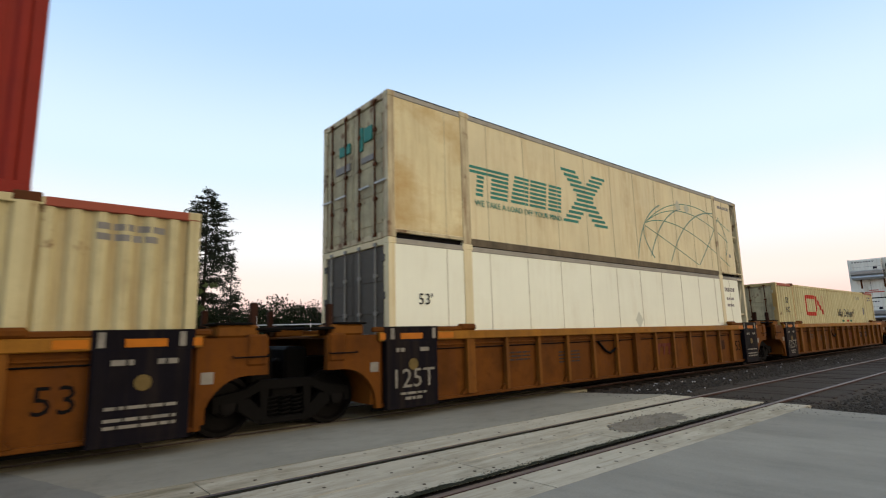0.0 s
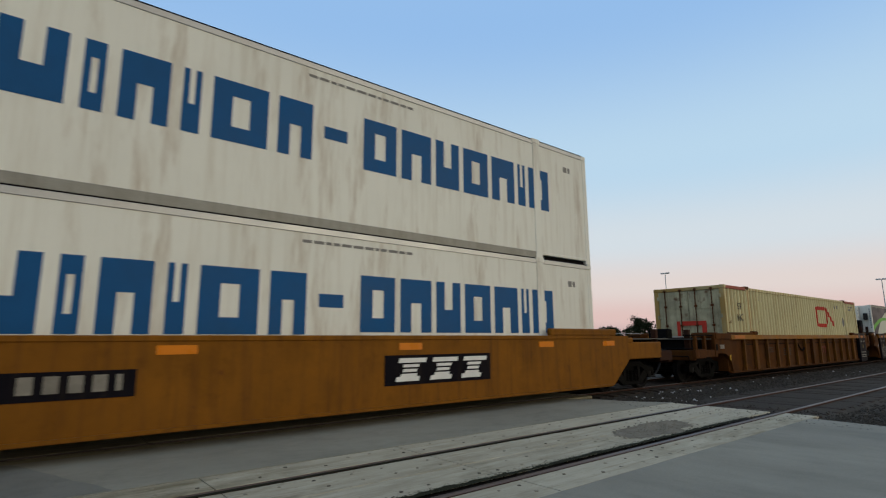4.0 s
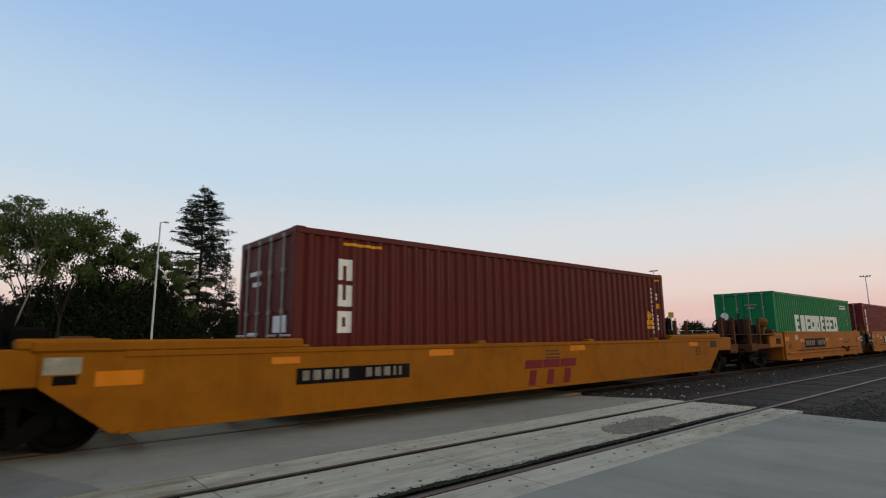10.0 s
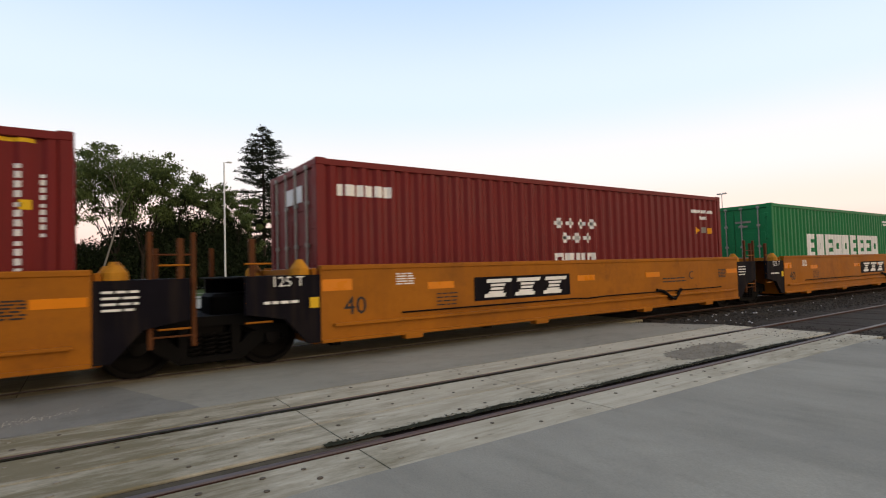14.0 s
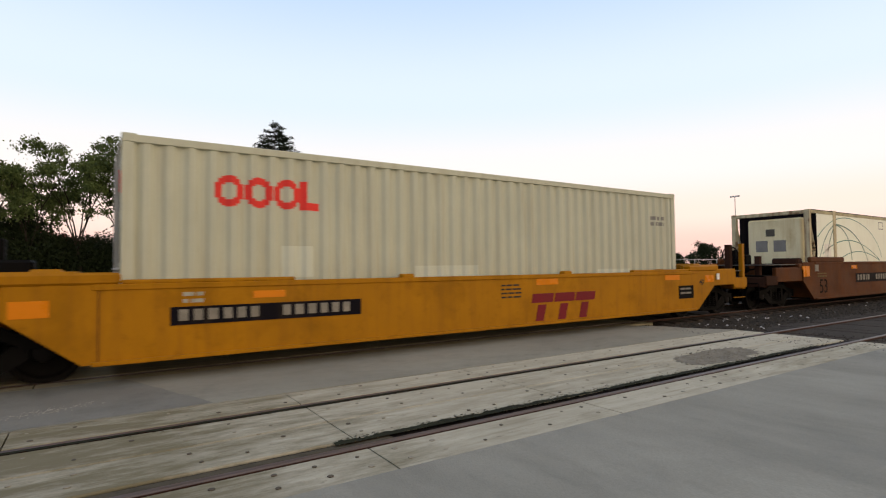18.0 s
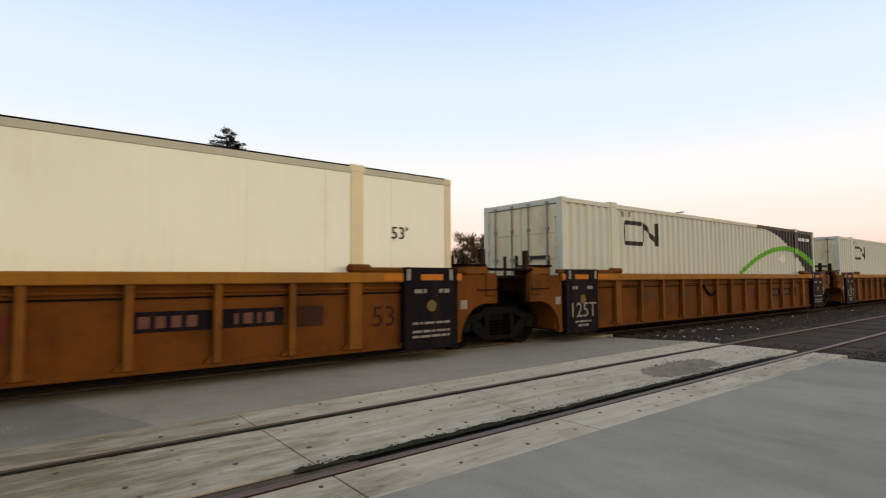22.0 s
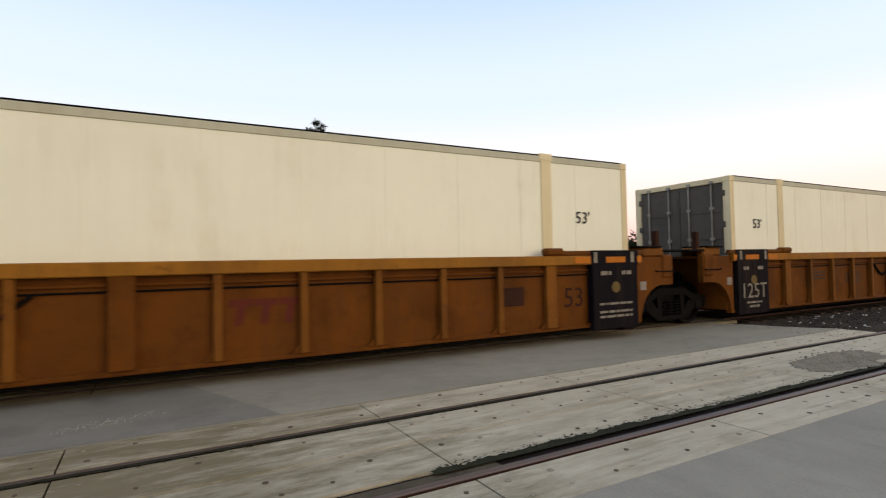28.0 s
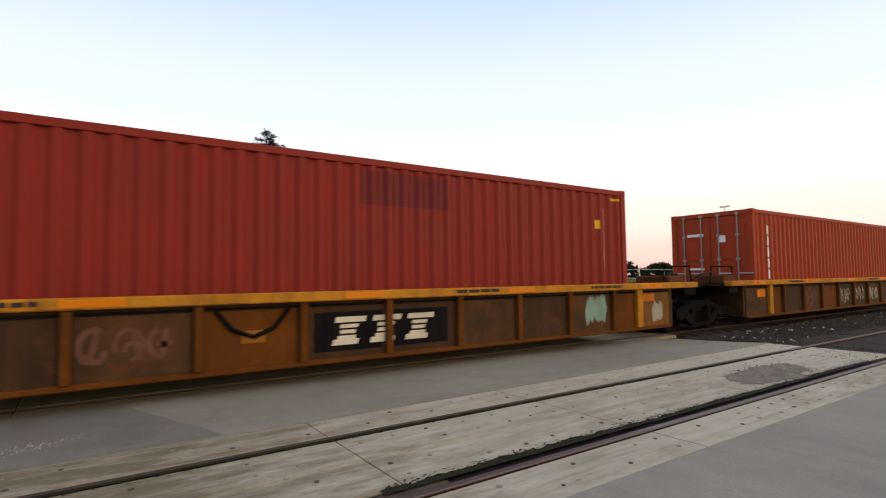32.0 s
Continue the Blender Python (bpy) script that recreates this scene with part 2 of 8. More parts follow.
M = {
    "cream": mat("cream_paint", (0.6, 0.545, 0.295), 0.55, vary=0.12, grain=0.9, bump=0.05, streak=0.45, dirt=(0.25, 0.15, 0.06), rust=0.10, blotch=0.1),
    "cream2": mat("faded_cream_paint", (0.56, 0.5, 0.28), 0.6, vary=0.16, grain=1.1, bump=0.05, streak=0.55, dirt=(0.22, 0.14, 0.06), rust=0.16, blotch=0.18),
    "white": mat("white_panel_paint", (0.82, 0.84, 0.69), 0.45, vary=0.06, grain=0.5, bump=0.03, streak=0.07, dirt=(0.50, 0.46, 0.32)),
    "white_dirty": mat("soiled_white_paint", (0.7, 0.625, 0.395), 0.5, vary=0.12, grain=0.7, bump=0.04, streak=0.3, dirt=(0.42, 0.27, 0.11), rust=0.0),
    "cool_white": mat("soiled_cool_white_paint", (0.77, 0.755, 0.66), 0.42, vary=0.07, grain=0.5, bump=0.03, streak=0.28, dirt=(0.40, 0.32, 0.20)),
    "grey_door": mat("weathered_grey_doors", (0.095, 0.087, 0.070), 0.55, vary=0.3, grain=1.4, streak=0.6, dirt=(0.07, 0.065, 0.06)),
    "maroon": mat("maroon_paint", (0.095, 0.0125, 0.0095), 0.45, vary=0.16, grain=0.8, bump=0.04, streak=0.25, dirt=(0.05, 0.012, 0.012)),
    "red": mat("faded_red_paint", (0.235, 0.024, 0.015), 0.5, vary=0.18, grain=0.8, bump=0.04, streak=0.3, dirt=(0.12, 0.02, 0.012)),
    "orange_red": mat("orange_red_paint", (0.32, 0.043, 0.012), 0.5, vary=0.16, grain=0.8, bump=0.04, streak=0.25, dirt=(0.16, 0.03, 0.012)),
    "green": mat("green_paint", (0.008, 0.172, 0.056), 0.45, vary=0.14, grain=0.8, bump=0.04, streak=0.2, dirt=(0.01, 0.07, 0.03)),
    "blue": mat("blue_paint", (0.025, 0.12, 0.27), 0.45, vary=0.16, grain=0.8, bump=0.04, streak=0.2, dirt=(0.01, 0.05, 0.10)),
    "grey_cont": mat("pale_grey_paint", (0.47, 0.48, 0.37), 0.5, vary=0.1, grain=0.8, bump=0.04, streak=0.3, dirt=(0.28, 0.22, 0.13)),
    "pale_green": mat("greyish_white_paint", (0.545, 0.57, 0.462), 0.45, vary=0.07, grain=0.6, bump=0.03, streak=0.2, dirt=(0.32, 0.30, 0.22)),
    "charcoal": mat("charcoal_paint", (0.030, 0.028, 0.030), 0.45, vary=0.2, grain=1.0, bump=0.04),
    "navy": mat("dark_navy_paint", (0.015, 0.0135, 0.022), 0.4, vary=0.15, grain=1.0, bump=0.03),
    "lime": mat("lime_green_decal", (0.105, 0.385, 0.022), 0.4, vary=0.1, grain=1.5, bump=0.02),
    "teal": mat("faded_teal_decal", (0.035, 0.22, 0.17), 0.5, vary=0.25, grain=3.0, bump=0.02),
    "teal_line": mat("thin_teal_decal", (0.16, 0.27, 0.22), 0.5, vary=0.25, grain=3.0, bump=0.0),
    "blue_decal": mat("blue_decal", (0.01, 0.08, 0.22), 0.45, vary=0.12, grain=2.0, bump=0.02),
    "red_decal": mat("red_decal", (0.50, 0.045, 0.025), 0.5, vary=0.2, grain=2.0, bump=0.02),
    "bright_red": mat("bright_red_decal", (0.72, 0.05, 0.04), 0.5, vary=0.12, grain=2.0, bump=0.02),
    "brick_red": mat("brick_red_decal", (0.30, 0.075, 0.045), 0.5, vary=0.12, grain=2.0, bump=0.02),
    "white_decal": mat("white_decal", (0.74, 0.73, 0.68), 0.5, vary=0.12, grain=3.0, bump=0.02),
    "black_decal": mat("black_decal", (0.028, 0.026, 0.026), 0.5, vary=0.25, grain=3.0, bump=0.02),
    "grey_decal": mat("grey_decal", (0.22, 0.21, 0.19), 0.5, vary=0.2, grain=3.0, bump=0.02),
    "yellow_decal": mat("yellow_decal", (0.66, 0.40, 0.02), 0.5, vary=0.12, grain=3.0, bump=0.02),
    "maroon_decal": mat("dark_red_decal", (0.16, 0.012, 0.018), 0.5, vary=0.15, grain=3.0, bump=0.02),
    "faint_red": mat("nearly_faded_red_decal", (0.105, 0.02, 0.011), 0.6, vary=0.3, grain=3.0, bump=0.02),
    "orange_reflector": mat("orange_reflector", (0.62, 0.19, 0.008), 0.3, vary=0.06, grain=3.0, bump=0.0),
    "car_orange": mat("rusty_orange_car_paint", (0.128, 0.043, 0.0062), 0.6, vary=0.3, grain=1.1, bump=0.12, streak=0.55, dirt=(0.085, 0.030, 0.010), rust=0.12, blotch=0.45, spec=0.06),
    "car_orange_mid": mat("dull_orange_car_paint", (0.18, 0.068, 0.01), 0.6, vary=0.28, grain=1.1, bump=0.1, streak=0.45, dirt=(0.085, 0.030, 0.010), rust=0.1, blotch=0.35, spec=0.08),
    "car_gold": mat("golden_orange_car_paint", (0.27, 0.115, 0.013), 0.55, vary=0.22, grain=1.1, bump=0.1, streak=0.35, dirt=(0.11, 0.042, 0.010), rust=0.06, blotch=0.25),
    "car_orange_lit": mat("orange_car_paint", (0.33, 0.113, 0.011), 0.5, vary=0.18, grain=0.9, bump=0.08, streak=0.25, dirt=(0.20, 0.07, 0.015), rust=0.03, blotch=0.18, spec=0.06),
    "car_yellow": mat("yellow_car_paint", (0.275, 0.096, 0.004), 0.5, vary=0.12, grain=0.8, bump=0.06, streak=0.22, dirt=(0.34, 0.14, 0.02), blotch=0.2, spec=0.06),
    "car_rust": mat("brown_rusted_car_paint", (0.098, 0.034, 0.0105), 0.7, vary=0.3, grain=1.3, bump=0.15, streak=0.3, dirt=(0.06, 0.018, 0.010), rust=0.2, blotch=0.35),
    "car_old": mat("old_brown_car_paint", (0.085, 0.042, 0.017), 0.7, vary=0.45, grain=1.8, bump=0.15, streak=0.6, dirt=(0.03, 0.018, 0.012), rust=0.5, blotch=0.5),
    "black_steel": mat("sooty_black_steel", (0.006, 0.0055, 0.005), 0.7, vary=0.35, grain=3.0, bump=0.2, spec=0.05),
    "black_panel": mat("black_painted_panel", (0.007, 0.0062, 0.009), 0.55, vary=0.3, grain=2.0, bump=0.1, streak=0.3, dirt=(0.05, 0.035, 0.02), spec=0.03),
    "wheel": mat("dark_wheel_steel", (0.009, 0.008, 0.0075), 0.6, metal=0.3, vary=0.3, grain=6.0, bump=0.1, spec=0.06),
    "tread": mat("worn_wheel_tread", (0.25, 0.24, 0.23), 0.35, metal=0.8, vary=0.15, grain=6.0, bump=0.05),
    "steel_bare": mat("bare_galvanised_steel", (0.42, 0.42, 0.41), 0.4, metal=0.7, vary=0.15, grain=4.0),
    "rubber": mat("black_rubber_hose", (0.018, 0.018, 0.018), 0.6, vary=0.2, bump=0.05),
    "rail_head": mat("worn_rail_head", (0.145, 0.116, 0.105), 0.45, metal=0.7, vary=0.15, grain=8.0, bump=0.04, stretch=(0.1, 1, 1)),
    "rail_side": mat("rusty_rail_web", (0.055, 0.026, 0.018), 0.75, vary=0.3, grain=5.0, bump=0.2),
    "asphalt": mat("worn_grey_asphalt", (0.305, 0.294, 0.242), 0.85, vary=0.32, grain=0.45, bump=0.7, fine=85.0, stretch=(1.0, 0.35, 1), blotch=0.2),
    "asphalt_old": mat("older_grey_asphalt", (0.285, 0.275, 0.222), 0.88, vary=0.16, grain=0.5, bump=0.4, fine=120.0, stretch=(0.6, 1, 1), blotch=0.22),
    "asphalt_patch": mat("crumbled_dark_asphalt", (0.225, 0.203, 0.157), 0.9, vary=0.35, grain=4.0, bump=0.7, fine=60.0),
    "concrete": mat("pale_concrete_panel", (0.50, 0.462, 0.355), 0.85, vary=0.14, grain=1.6, bump=0.25, fine=90.0, stretch=(0.6, 1.2, 1), island=0.10, blotch=0.22),
    "concrete_dirty": mat("stained_concrete_strip", (0.335, 0.298, 0.195), 0.85, vary=0.30, grain=1.8, bump=0.3, fine=90.0, stretch=(0.5, 1.6, 1), island=0.2, blotch=0.5),
    "bolt_pale": mat("filled_bolt_recess", (0.29, 0.262, 0.20), 0.85, vary=0.3, grain=8.0, bump=0.0),
    "asphalt_dark": mat("smoother_dark_asphalt", (0.215, 0.212, 0.182), 0.85, vary=0.2, grain=0.8, bump=0.5, fine=110.0, blotch=0.25),
    "scuff": mat("pale_gravel_scuff", (0.36, 0.345, 0.30), 0.9, vary=0.3, grain=6.0, bump=0.0),
    "rail_grime": mat("grimy_brown_rail", (0.13, 0.105, 0.07), 0.7, vary=0.4, grain=2.0, bump=0.1, streak=0.5, dirt=(0.03, 0.024, 0.018)),
    "steel_dull": mat("dull_galvanised_rail", (0.30, 0.29, 0.25), 0.55, metal=0.3, vary=0.25, grain=2.0, bump=0.05, streak=0.3, dirt=(0.12, 0.10, 0.07)),
    "seam_grime": mat("grimy_panel_seam", (0.47, 0.43, 0.29), 0.6, vary=0.4, grain=1.5, bump=0.0),
    "rusty_white": mat("rust_streaked_white_post", (0.56, 0.49, 0.31), 0.6, vary=0.3, grain=1.3, bump=0.08, streak=0.9, dirt=(0.17, 0.075, 0.028), rust=0.42),
    "ochre_stain": mat("ochre_stained_panel", (0.70, 0.62, 0.37), 0.55, vary=0.16, grain=0.7, bump=0.03, streak=0.35, dirt=(0.36, 0.20, 0.06)),
    "dim_reflector": mat("soiled_orange_reflector", (0.44, 0.135, 0.008), 0.4, vary=0.2, grain=4.0, bump=0.0),
    "panel_gold": mat("rusty_golden_panel", (0.21, 0.088, 0.014), 0.65, vary=0.4, grain=1.6, bump=0.12, streak=0.5, dirt=(0.06, 0.026, 0.012), rust=0.3, blotch=0.4),
    "panel_umber": mat("dark_umber_panel", (0.052, 0.027, 0.013), 0.7, vary=0.4, grain=1.6, bump=0.12, streak=0.5, dirt=(0.10, 0.04, 0.012), rust=0.3, blotch=0.4),
    "pale_spray": mat("pale_spray_paint", (0.62, 0.58, 0.45), 0.7, vary=0.25, grain=3.0, bump=0.0, blotch=0.25),
    "pale_teal": mat("pale_teal_spray_paint", (0.20, 0.33, 0.27), 0.7, vary=0.3, grain=3.0, bump=0.0),
    "faint_green": mat("soiled_green_decal", (0.05, 0.16, 0.09), 0.6, vary=0.2, bump=0.0),
    "groove": mat("oily_black_flangeway_dirt", (0.018, 0.015, 0.014), 0.8, vary=0.5, grain=6.0, bump=0.5),
    "moss": mat("dark_moss_and_dirt", (0.024, 0.026, 0.014), 0.95, vary=0.5, grain=9.0, bump=0.6),
    "ballast": mat("dark_ballast_bed", (0.056, 0.047, 0.037), 0.95, vary=0.4, grain=1.2, bump=1.0, fine=22.0),
    "stone": mat("ballast_stone", (0.064, 0.057, 0.048), 0.9, vary=0.4, grain=7.0, bump=0.3),
    "stone_pale": mat("pale_limestone_chip", (0.42, 0.41, 0.40), 0.85, vary=0.2, grain=9.0, bump=0.2),
    "tie": mat("weathered_wooden_tie", (0.052, 0.040, 0.031), 0.9, vary=0.35, grain=3.0, bump=0.5, fine=40.0, stretch=(6, 1, 1), island=0.5),
    "grass": mat("mown_grass", (0.045, 0.075, 0.02), 0.95, vary=0.35, grain=0.5, bump=0.6, fine=30.0),
    "field": mat("rough_grass_and_dirt", (0.070, 0.078, 0.036), 0.95, vary=0.4, grain=0.05, bump=0.6, fine=3.0),
    "leaf": mat("summer_leaves", (0.088, 0.122, 0.04), 0.8, vary=0.4, grain=0.8, bump=0.0),
    "leaf_dark": mat("dark_shrub_leaves", (0.015, 0.024, 0.009), 0.85, vary=0.4, grain=0.8, bump=0.0),
    "needle": mat("conifer_needles", (0.016, 0.024, 0.012), 0.85, vary=0.4, grain=0.8, bump=0.0),
    "leaf_red": mat("reddish_blossom_leaves", (0.22, 0.07, 0.06), 0.85, vary=0.3, grain=1.0, bump=0.0),
    "leaf_autumn": mat("autumn_brown_leaves", (0.105, 0.072, 0.024), 0.85, vary=0.4, grain=0.8, bump=0.0),
    "bark": mat("grey_brown_bark", (0.032, 0.026, 0.02), 0.95, vary=0.35, grain=4.0, bump=0.6, stretch=(1, 1, 0.2)),
    "birch": mat("pale_bark", (0.2, 0.185, 0.155), 0.9, vary=0.3, grain=5.0, bump=0.3),
    "pole": mat("pale_grey_lamp_steel", (0.52, 0.53, 0.53), 0.45, metal=0.3, vary=0.08, grain=1.0, bump=0.03),
    "amber_decal": mat("amber_label", (0.70, 0.30, 0.01), 0.5, vary=0.1, grain=3.0, bump=0.0),
    "sprayed": mat("weathered_pale_spray_paint", (0.34, 0.32, 0.25), 0.7, vary=0.4, grain=5.0, bump=0.0),
    "rust_haze": mat("faded_pinkish_spray_paint", (0.13, 0.060, 0.040), 0.7, vary=0.3, grain=5.0, bump=0.0),
    "rust_scrape": mat("scraped_brown_paint", (0.135, 0.052, 0.024), 0.7, vary=0.5, grain=5.0, bump=0.0),
    "sill_old": mat("scuffed_yellow_sill_paint", (0.5, 0.215, 0.018), 0.65, vary=0.4, grain=2.2, bump=0.15, streak=0.4, dirt=(0.12, 0.05, 0.02), rust=0.26),
    "door_brown": mat("sooty_stained_doors", (0.46, 0.41, 0.25), 0.6, vary=0.4, grain=1.5, streak=0.5, dirt=(0.12, 0.085, 0.05), rust=0.25),
    "dull_white": mat("soiled_white_decal", (0.24, 0.22, 0.18), 0.6, vary=0.35, grain=4.0, bump=0.0),
    "dull_yellow": mat("soiled_yellow_decal", (0.13, 0.09, 0.03), 0.6, vary=0.3, grain=4.0, bump=0.0),
    "car_amber": mat("dirty_amber_car_paint", (0.21, 0.083, 0.008), 0.6, vary=0.25, grain=1.0, bump=0.08, streak=0.5, dirt=(0.06, 0.025, 0.010), rust=0.08, blotch=0.3, spec=0.06),
    "car_bright": mat("clean_yellow_car_paint", (0.36, 0.152, 0.007), 0.5, vary=0.14, grain=0.8, bump=0.05, streak=0.35, dirt=(0.16, 0.065, 0.012), blotch=0.32, spec=0.06),
    "crimson": mat("crimson_container_paint", (0.15, 0.0155, 0.0145), 0.45, vary=0.14, grain=0.8, bump=0.04, streak=0.25, dirt=(0.07, 0.012, 0.012)),
    "packed_dirt": mat("packed_brown_dirt", (0.095, 0.08, 0.055), 0.95, vary=0.4, grain=6.0, bump=0.4),
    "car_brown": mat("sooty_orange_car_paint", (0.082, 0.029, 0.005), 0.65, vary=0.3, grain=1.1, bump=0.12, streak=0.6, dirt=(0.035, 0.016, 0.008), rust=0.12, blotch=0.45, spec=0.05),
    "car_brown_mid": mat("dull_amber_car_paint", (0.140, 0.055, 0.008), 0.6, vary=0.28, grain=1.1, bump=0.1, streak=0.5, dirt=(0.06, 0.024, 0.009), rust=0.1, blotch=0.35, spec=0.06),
    "bolt": mat("rusty_sunken_bolt", (0.11, 0.092, 0.068), 0.8, vary=0.3, grain=8.0, bump=0.0),
    "post_dark": mat("sooty_brown_steel", (0.040, 0.018, 0.011), 0.7, vary=0.35, grain=2.0, bump=0.1, spec=0.05),
    "sign_yellow": mat("yellow_sign_face", (0.60, 0.33, 0.02), 0.45, vary=0.08, bump=0.0),
}
grimed(M["concrete"], (("world", (0.11, 0.25, 1), 0.40, 0.66), ("world", (1.1, 5.0, 1), 0.36, 0.62)), (0.17, 0.145, 0.085), 0.85)
grimed(M["concrete"], (("world", (0.8, 13.0, 1), 0.54, 0.70),), (0.22, 0.19, 0.12), 0.55)
grimed(M["concrete"], (("world", (9.0, 12.0, 1), 0.62, 0.72),), (0.14, 0.12, 0.09), 0.7)
worn_end(M["concrete"], -0.8, 4.2, (0.135, 0.115, 0.062), 0.85)
grimed(M["asphalt"], (("world", (0.35, 0.22, 1), 0.45, 0.68), ("world", (3.0, 2.0, 1), 0.35, 0.65)), (0.15, 0.148, 0.135), 0.5)
grimed(M["asphalt_old"], (("world", (0.7, 0.9, 1), 0.48, 0.66), ("world", (5.0, 6.0, 1), 0.35, 0.65)), (0.15, 0.14, 0.115), 0.5)
# brown stripe in each groove of the cream walls: rust, and groove shade as colour
rib_rust_shade(M["cream"], 0.285, (0.33, 0.195, 0.05), 0.92)
rib_rust_shade(M["cream2"], 0.285, (0.30, 0.20, 0.075), 0.55)
grimed(M["white"], (("object", (1.6, 1.0, 0.25), 0.52, 0.70), ("object", (0.5, 1.0, 0.9), 0.42, 0.66)), (0.46, 0.37, 0.20), 0.3)
grimed(M["white_dirty"], (("object", (1.3, 1.0, 0.22), 0.50, 0.68), ("object", (0.4, 1.0, 0.8), 0.40, 0.62)), (0.38, 0.25, 0.10), 0.6)
grimed(M["ochre_stain"], (("object", (0.5, 1.0, 0.8), 0.42, 0.66),), (0.42, 0.25, 0.07), 0.75)
grimed(M["car_yellow"], (("object", (0.6, 1.0, 1.0), 0.46, 0.66), ("object", (2.4, 1.0, 2.0), 0.40, 0.65)), (0.15, 0.045, 0.006), 0.6)
grimed(M["car_rust"], (("object", (0.5, 1.0, 1.0), 0.46, 0.66), ("object", (2.4, 1.0, 2.4), 0.42, 0.62)), (0.16, 0.055, 0.014), 0.55)
grimed(M["cool_white"], (("object", (2.2, 1.0, 0.35), 0.54, 0.70),), (0.30, 0.19, 0.09), 0.5)
grimed(M["car_orange_lit"], (("object", (0.5, 1.0, 1.2), 0.50, 0.66), ("object", (3.0, 1.0, 2.0), 0.40, 0.65)), (0.13, 0.045, 0.012), 0.6)


# ---- mesh helpers ----
def part(name, bm, material, parent=None, label="", at=None):
    """One mesh object from a bmesh, under a thing or a part."""
    bmesh.ops.recalc_face_normals(bm, faces=bm.faces[:])
    me = bpy.data.meshes.new(name)
    bm.to_mesh(me)
    bm.free()
    me.materials.append(material)
    return piece(name, me, parent, label, at)


def piece(name, me, parent=None, label="", at=None):
    ob = new(name, me)
    if parent is not None:
        ob.parent = parent
    if at is not None:
        ob.matrix_basis = at
    if label:
        ob["label"] = label
    return ob


def thing(name, label, category, group="", at=None):
    ob = tagged(new(name), label, category, group)
    ob.empty_display_size = 0.2
    if at is not None:
        ob.matrix_basis = at
    return ob


def box(bm, x0, x1, y0, y1, z0, z1, c=0.008):
    """A block with chamfered edges."""
    lo, hi = (min(x0, x1), min(y0, y1), min(z0, z1)), (max(x0, x1), max(y0, y1), max(z0, z1))
    c = min(c, 0.3 * min(h - l for l, h in zip(lo, hi)))
    v = {}
    for i in range(8):
        s = [(i >> a) & 1 for a in range(3)]
        for a in range(3):
            p = [(hi[b] if s[b] else lo[b]) + (0 if b == a else (-c if s[b] else c)) for b in range(3)]
            v[i, a] = bm.verts.new(p)
    for a in range(3):
        b, d = (a + 1) % 3, (a + 2) % 3
        for s in (0, 1):
            q = [(s << a) | (i << b) | (j << d) for i, j in ((0, 0), (1, 0), (1, 1), (0, 1))]
            bm.faces.new([v[i, a] for i in q])
        for i in (0, 1):
            for j in (0, 1):
                e0 = (i << b) | (j << d)
                e1 = e0 | (1 << a)
                bm.faces.new([v[e0, b], v[e1, b], v[e1, d], v[e0, d]])
    for i in range(8):
        bm.faces.new([v[i, 0], v[i, 1], v[i, 2]])
    return bm


def boxes(*args, c=0.008):
    bm = bmesh.new()
    for a in args:
        box(bm, *a, c=c)
    return bm


def prism(bm, poly, y0, y1):
    """A plate: an outline in x and z, carried from y0 to y1."""
    a = [bm.verts.new((x, y0, z)) for x, z in poly]
    b = [bm.verts.new((x, y1, z)) for x, z in poly]
    bm.faces.new(a)
    bm.faces.new(b[::-1])
    n = len(poly)
    for i in range(n):
        bm.faces.new([a[i], a[(i + 1) % n], b[(i + 1) % n], b[i]])
    return bm


def tube(bm, pts, r, n=8, ends=True):
    """A round bar along points; r is one radius or one for each point."""
    pts = [Vector(p) for p in pts]
    rs = r if isinstance(r, (list, tuple)) else [r] * len(pts)
    rings = []
    for i, p in enumerate(pts):
        d = (pts[min(i + 1, len(pts) - 1)] - pts[max(i - 1, 0)]).normalized()
        u = d.orthogonal().normalized() if abs(d.z) > 0.9 else d.cross(Vector((0, 0, 1))).normalized()
        w = d.cross(u)
        rings.append([bm.verts.new(p + (u * math.cos(2 * math.pi * k / n) + w * math.sin(2 * math.pi * k / n)) * rs[i]) for k in range(n)])
    for a, b in zip(rings, rings[1:]):
        for k in range(n):
            bm.faces.new([a[k], a[(k + 1) % n], b[(k + 1) % n], b[k]])
    if ends:
        bm.faces.new(rings[0][::-1])
        bm.faces.new(rings[-1])
    return bm


def lathe(bm, prof, n=24, axis="y", at=(0, 0, 0)):
    """A turned body: rows of (radius, distance along the axis)."""
    rings = []
    for r, h in prof:
        ring = []
        for k in range(n):
            a = 2 * math.pi * k / n
            u, w = r * math.cos(a), r * math.sin(a)
            p = (u, h, w) if axis == "y" else (u, w, h) if axis == "z" else (h, u, w)
            ring.append(bm.verts.new(Vector(p) + Vector(at)))
        rings.append(ring)
    for a, b in zip(rings, rings[1:]):
        for k in range(n):
            bm.faces.new([a[k], a[(k + 1) % n], b[(k + 1) % n], b[k]])
    bm.faces.new(rings[0][::-1])
    bm.faces.new(rings[-1])
    return bm


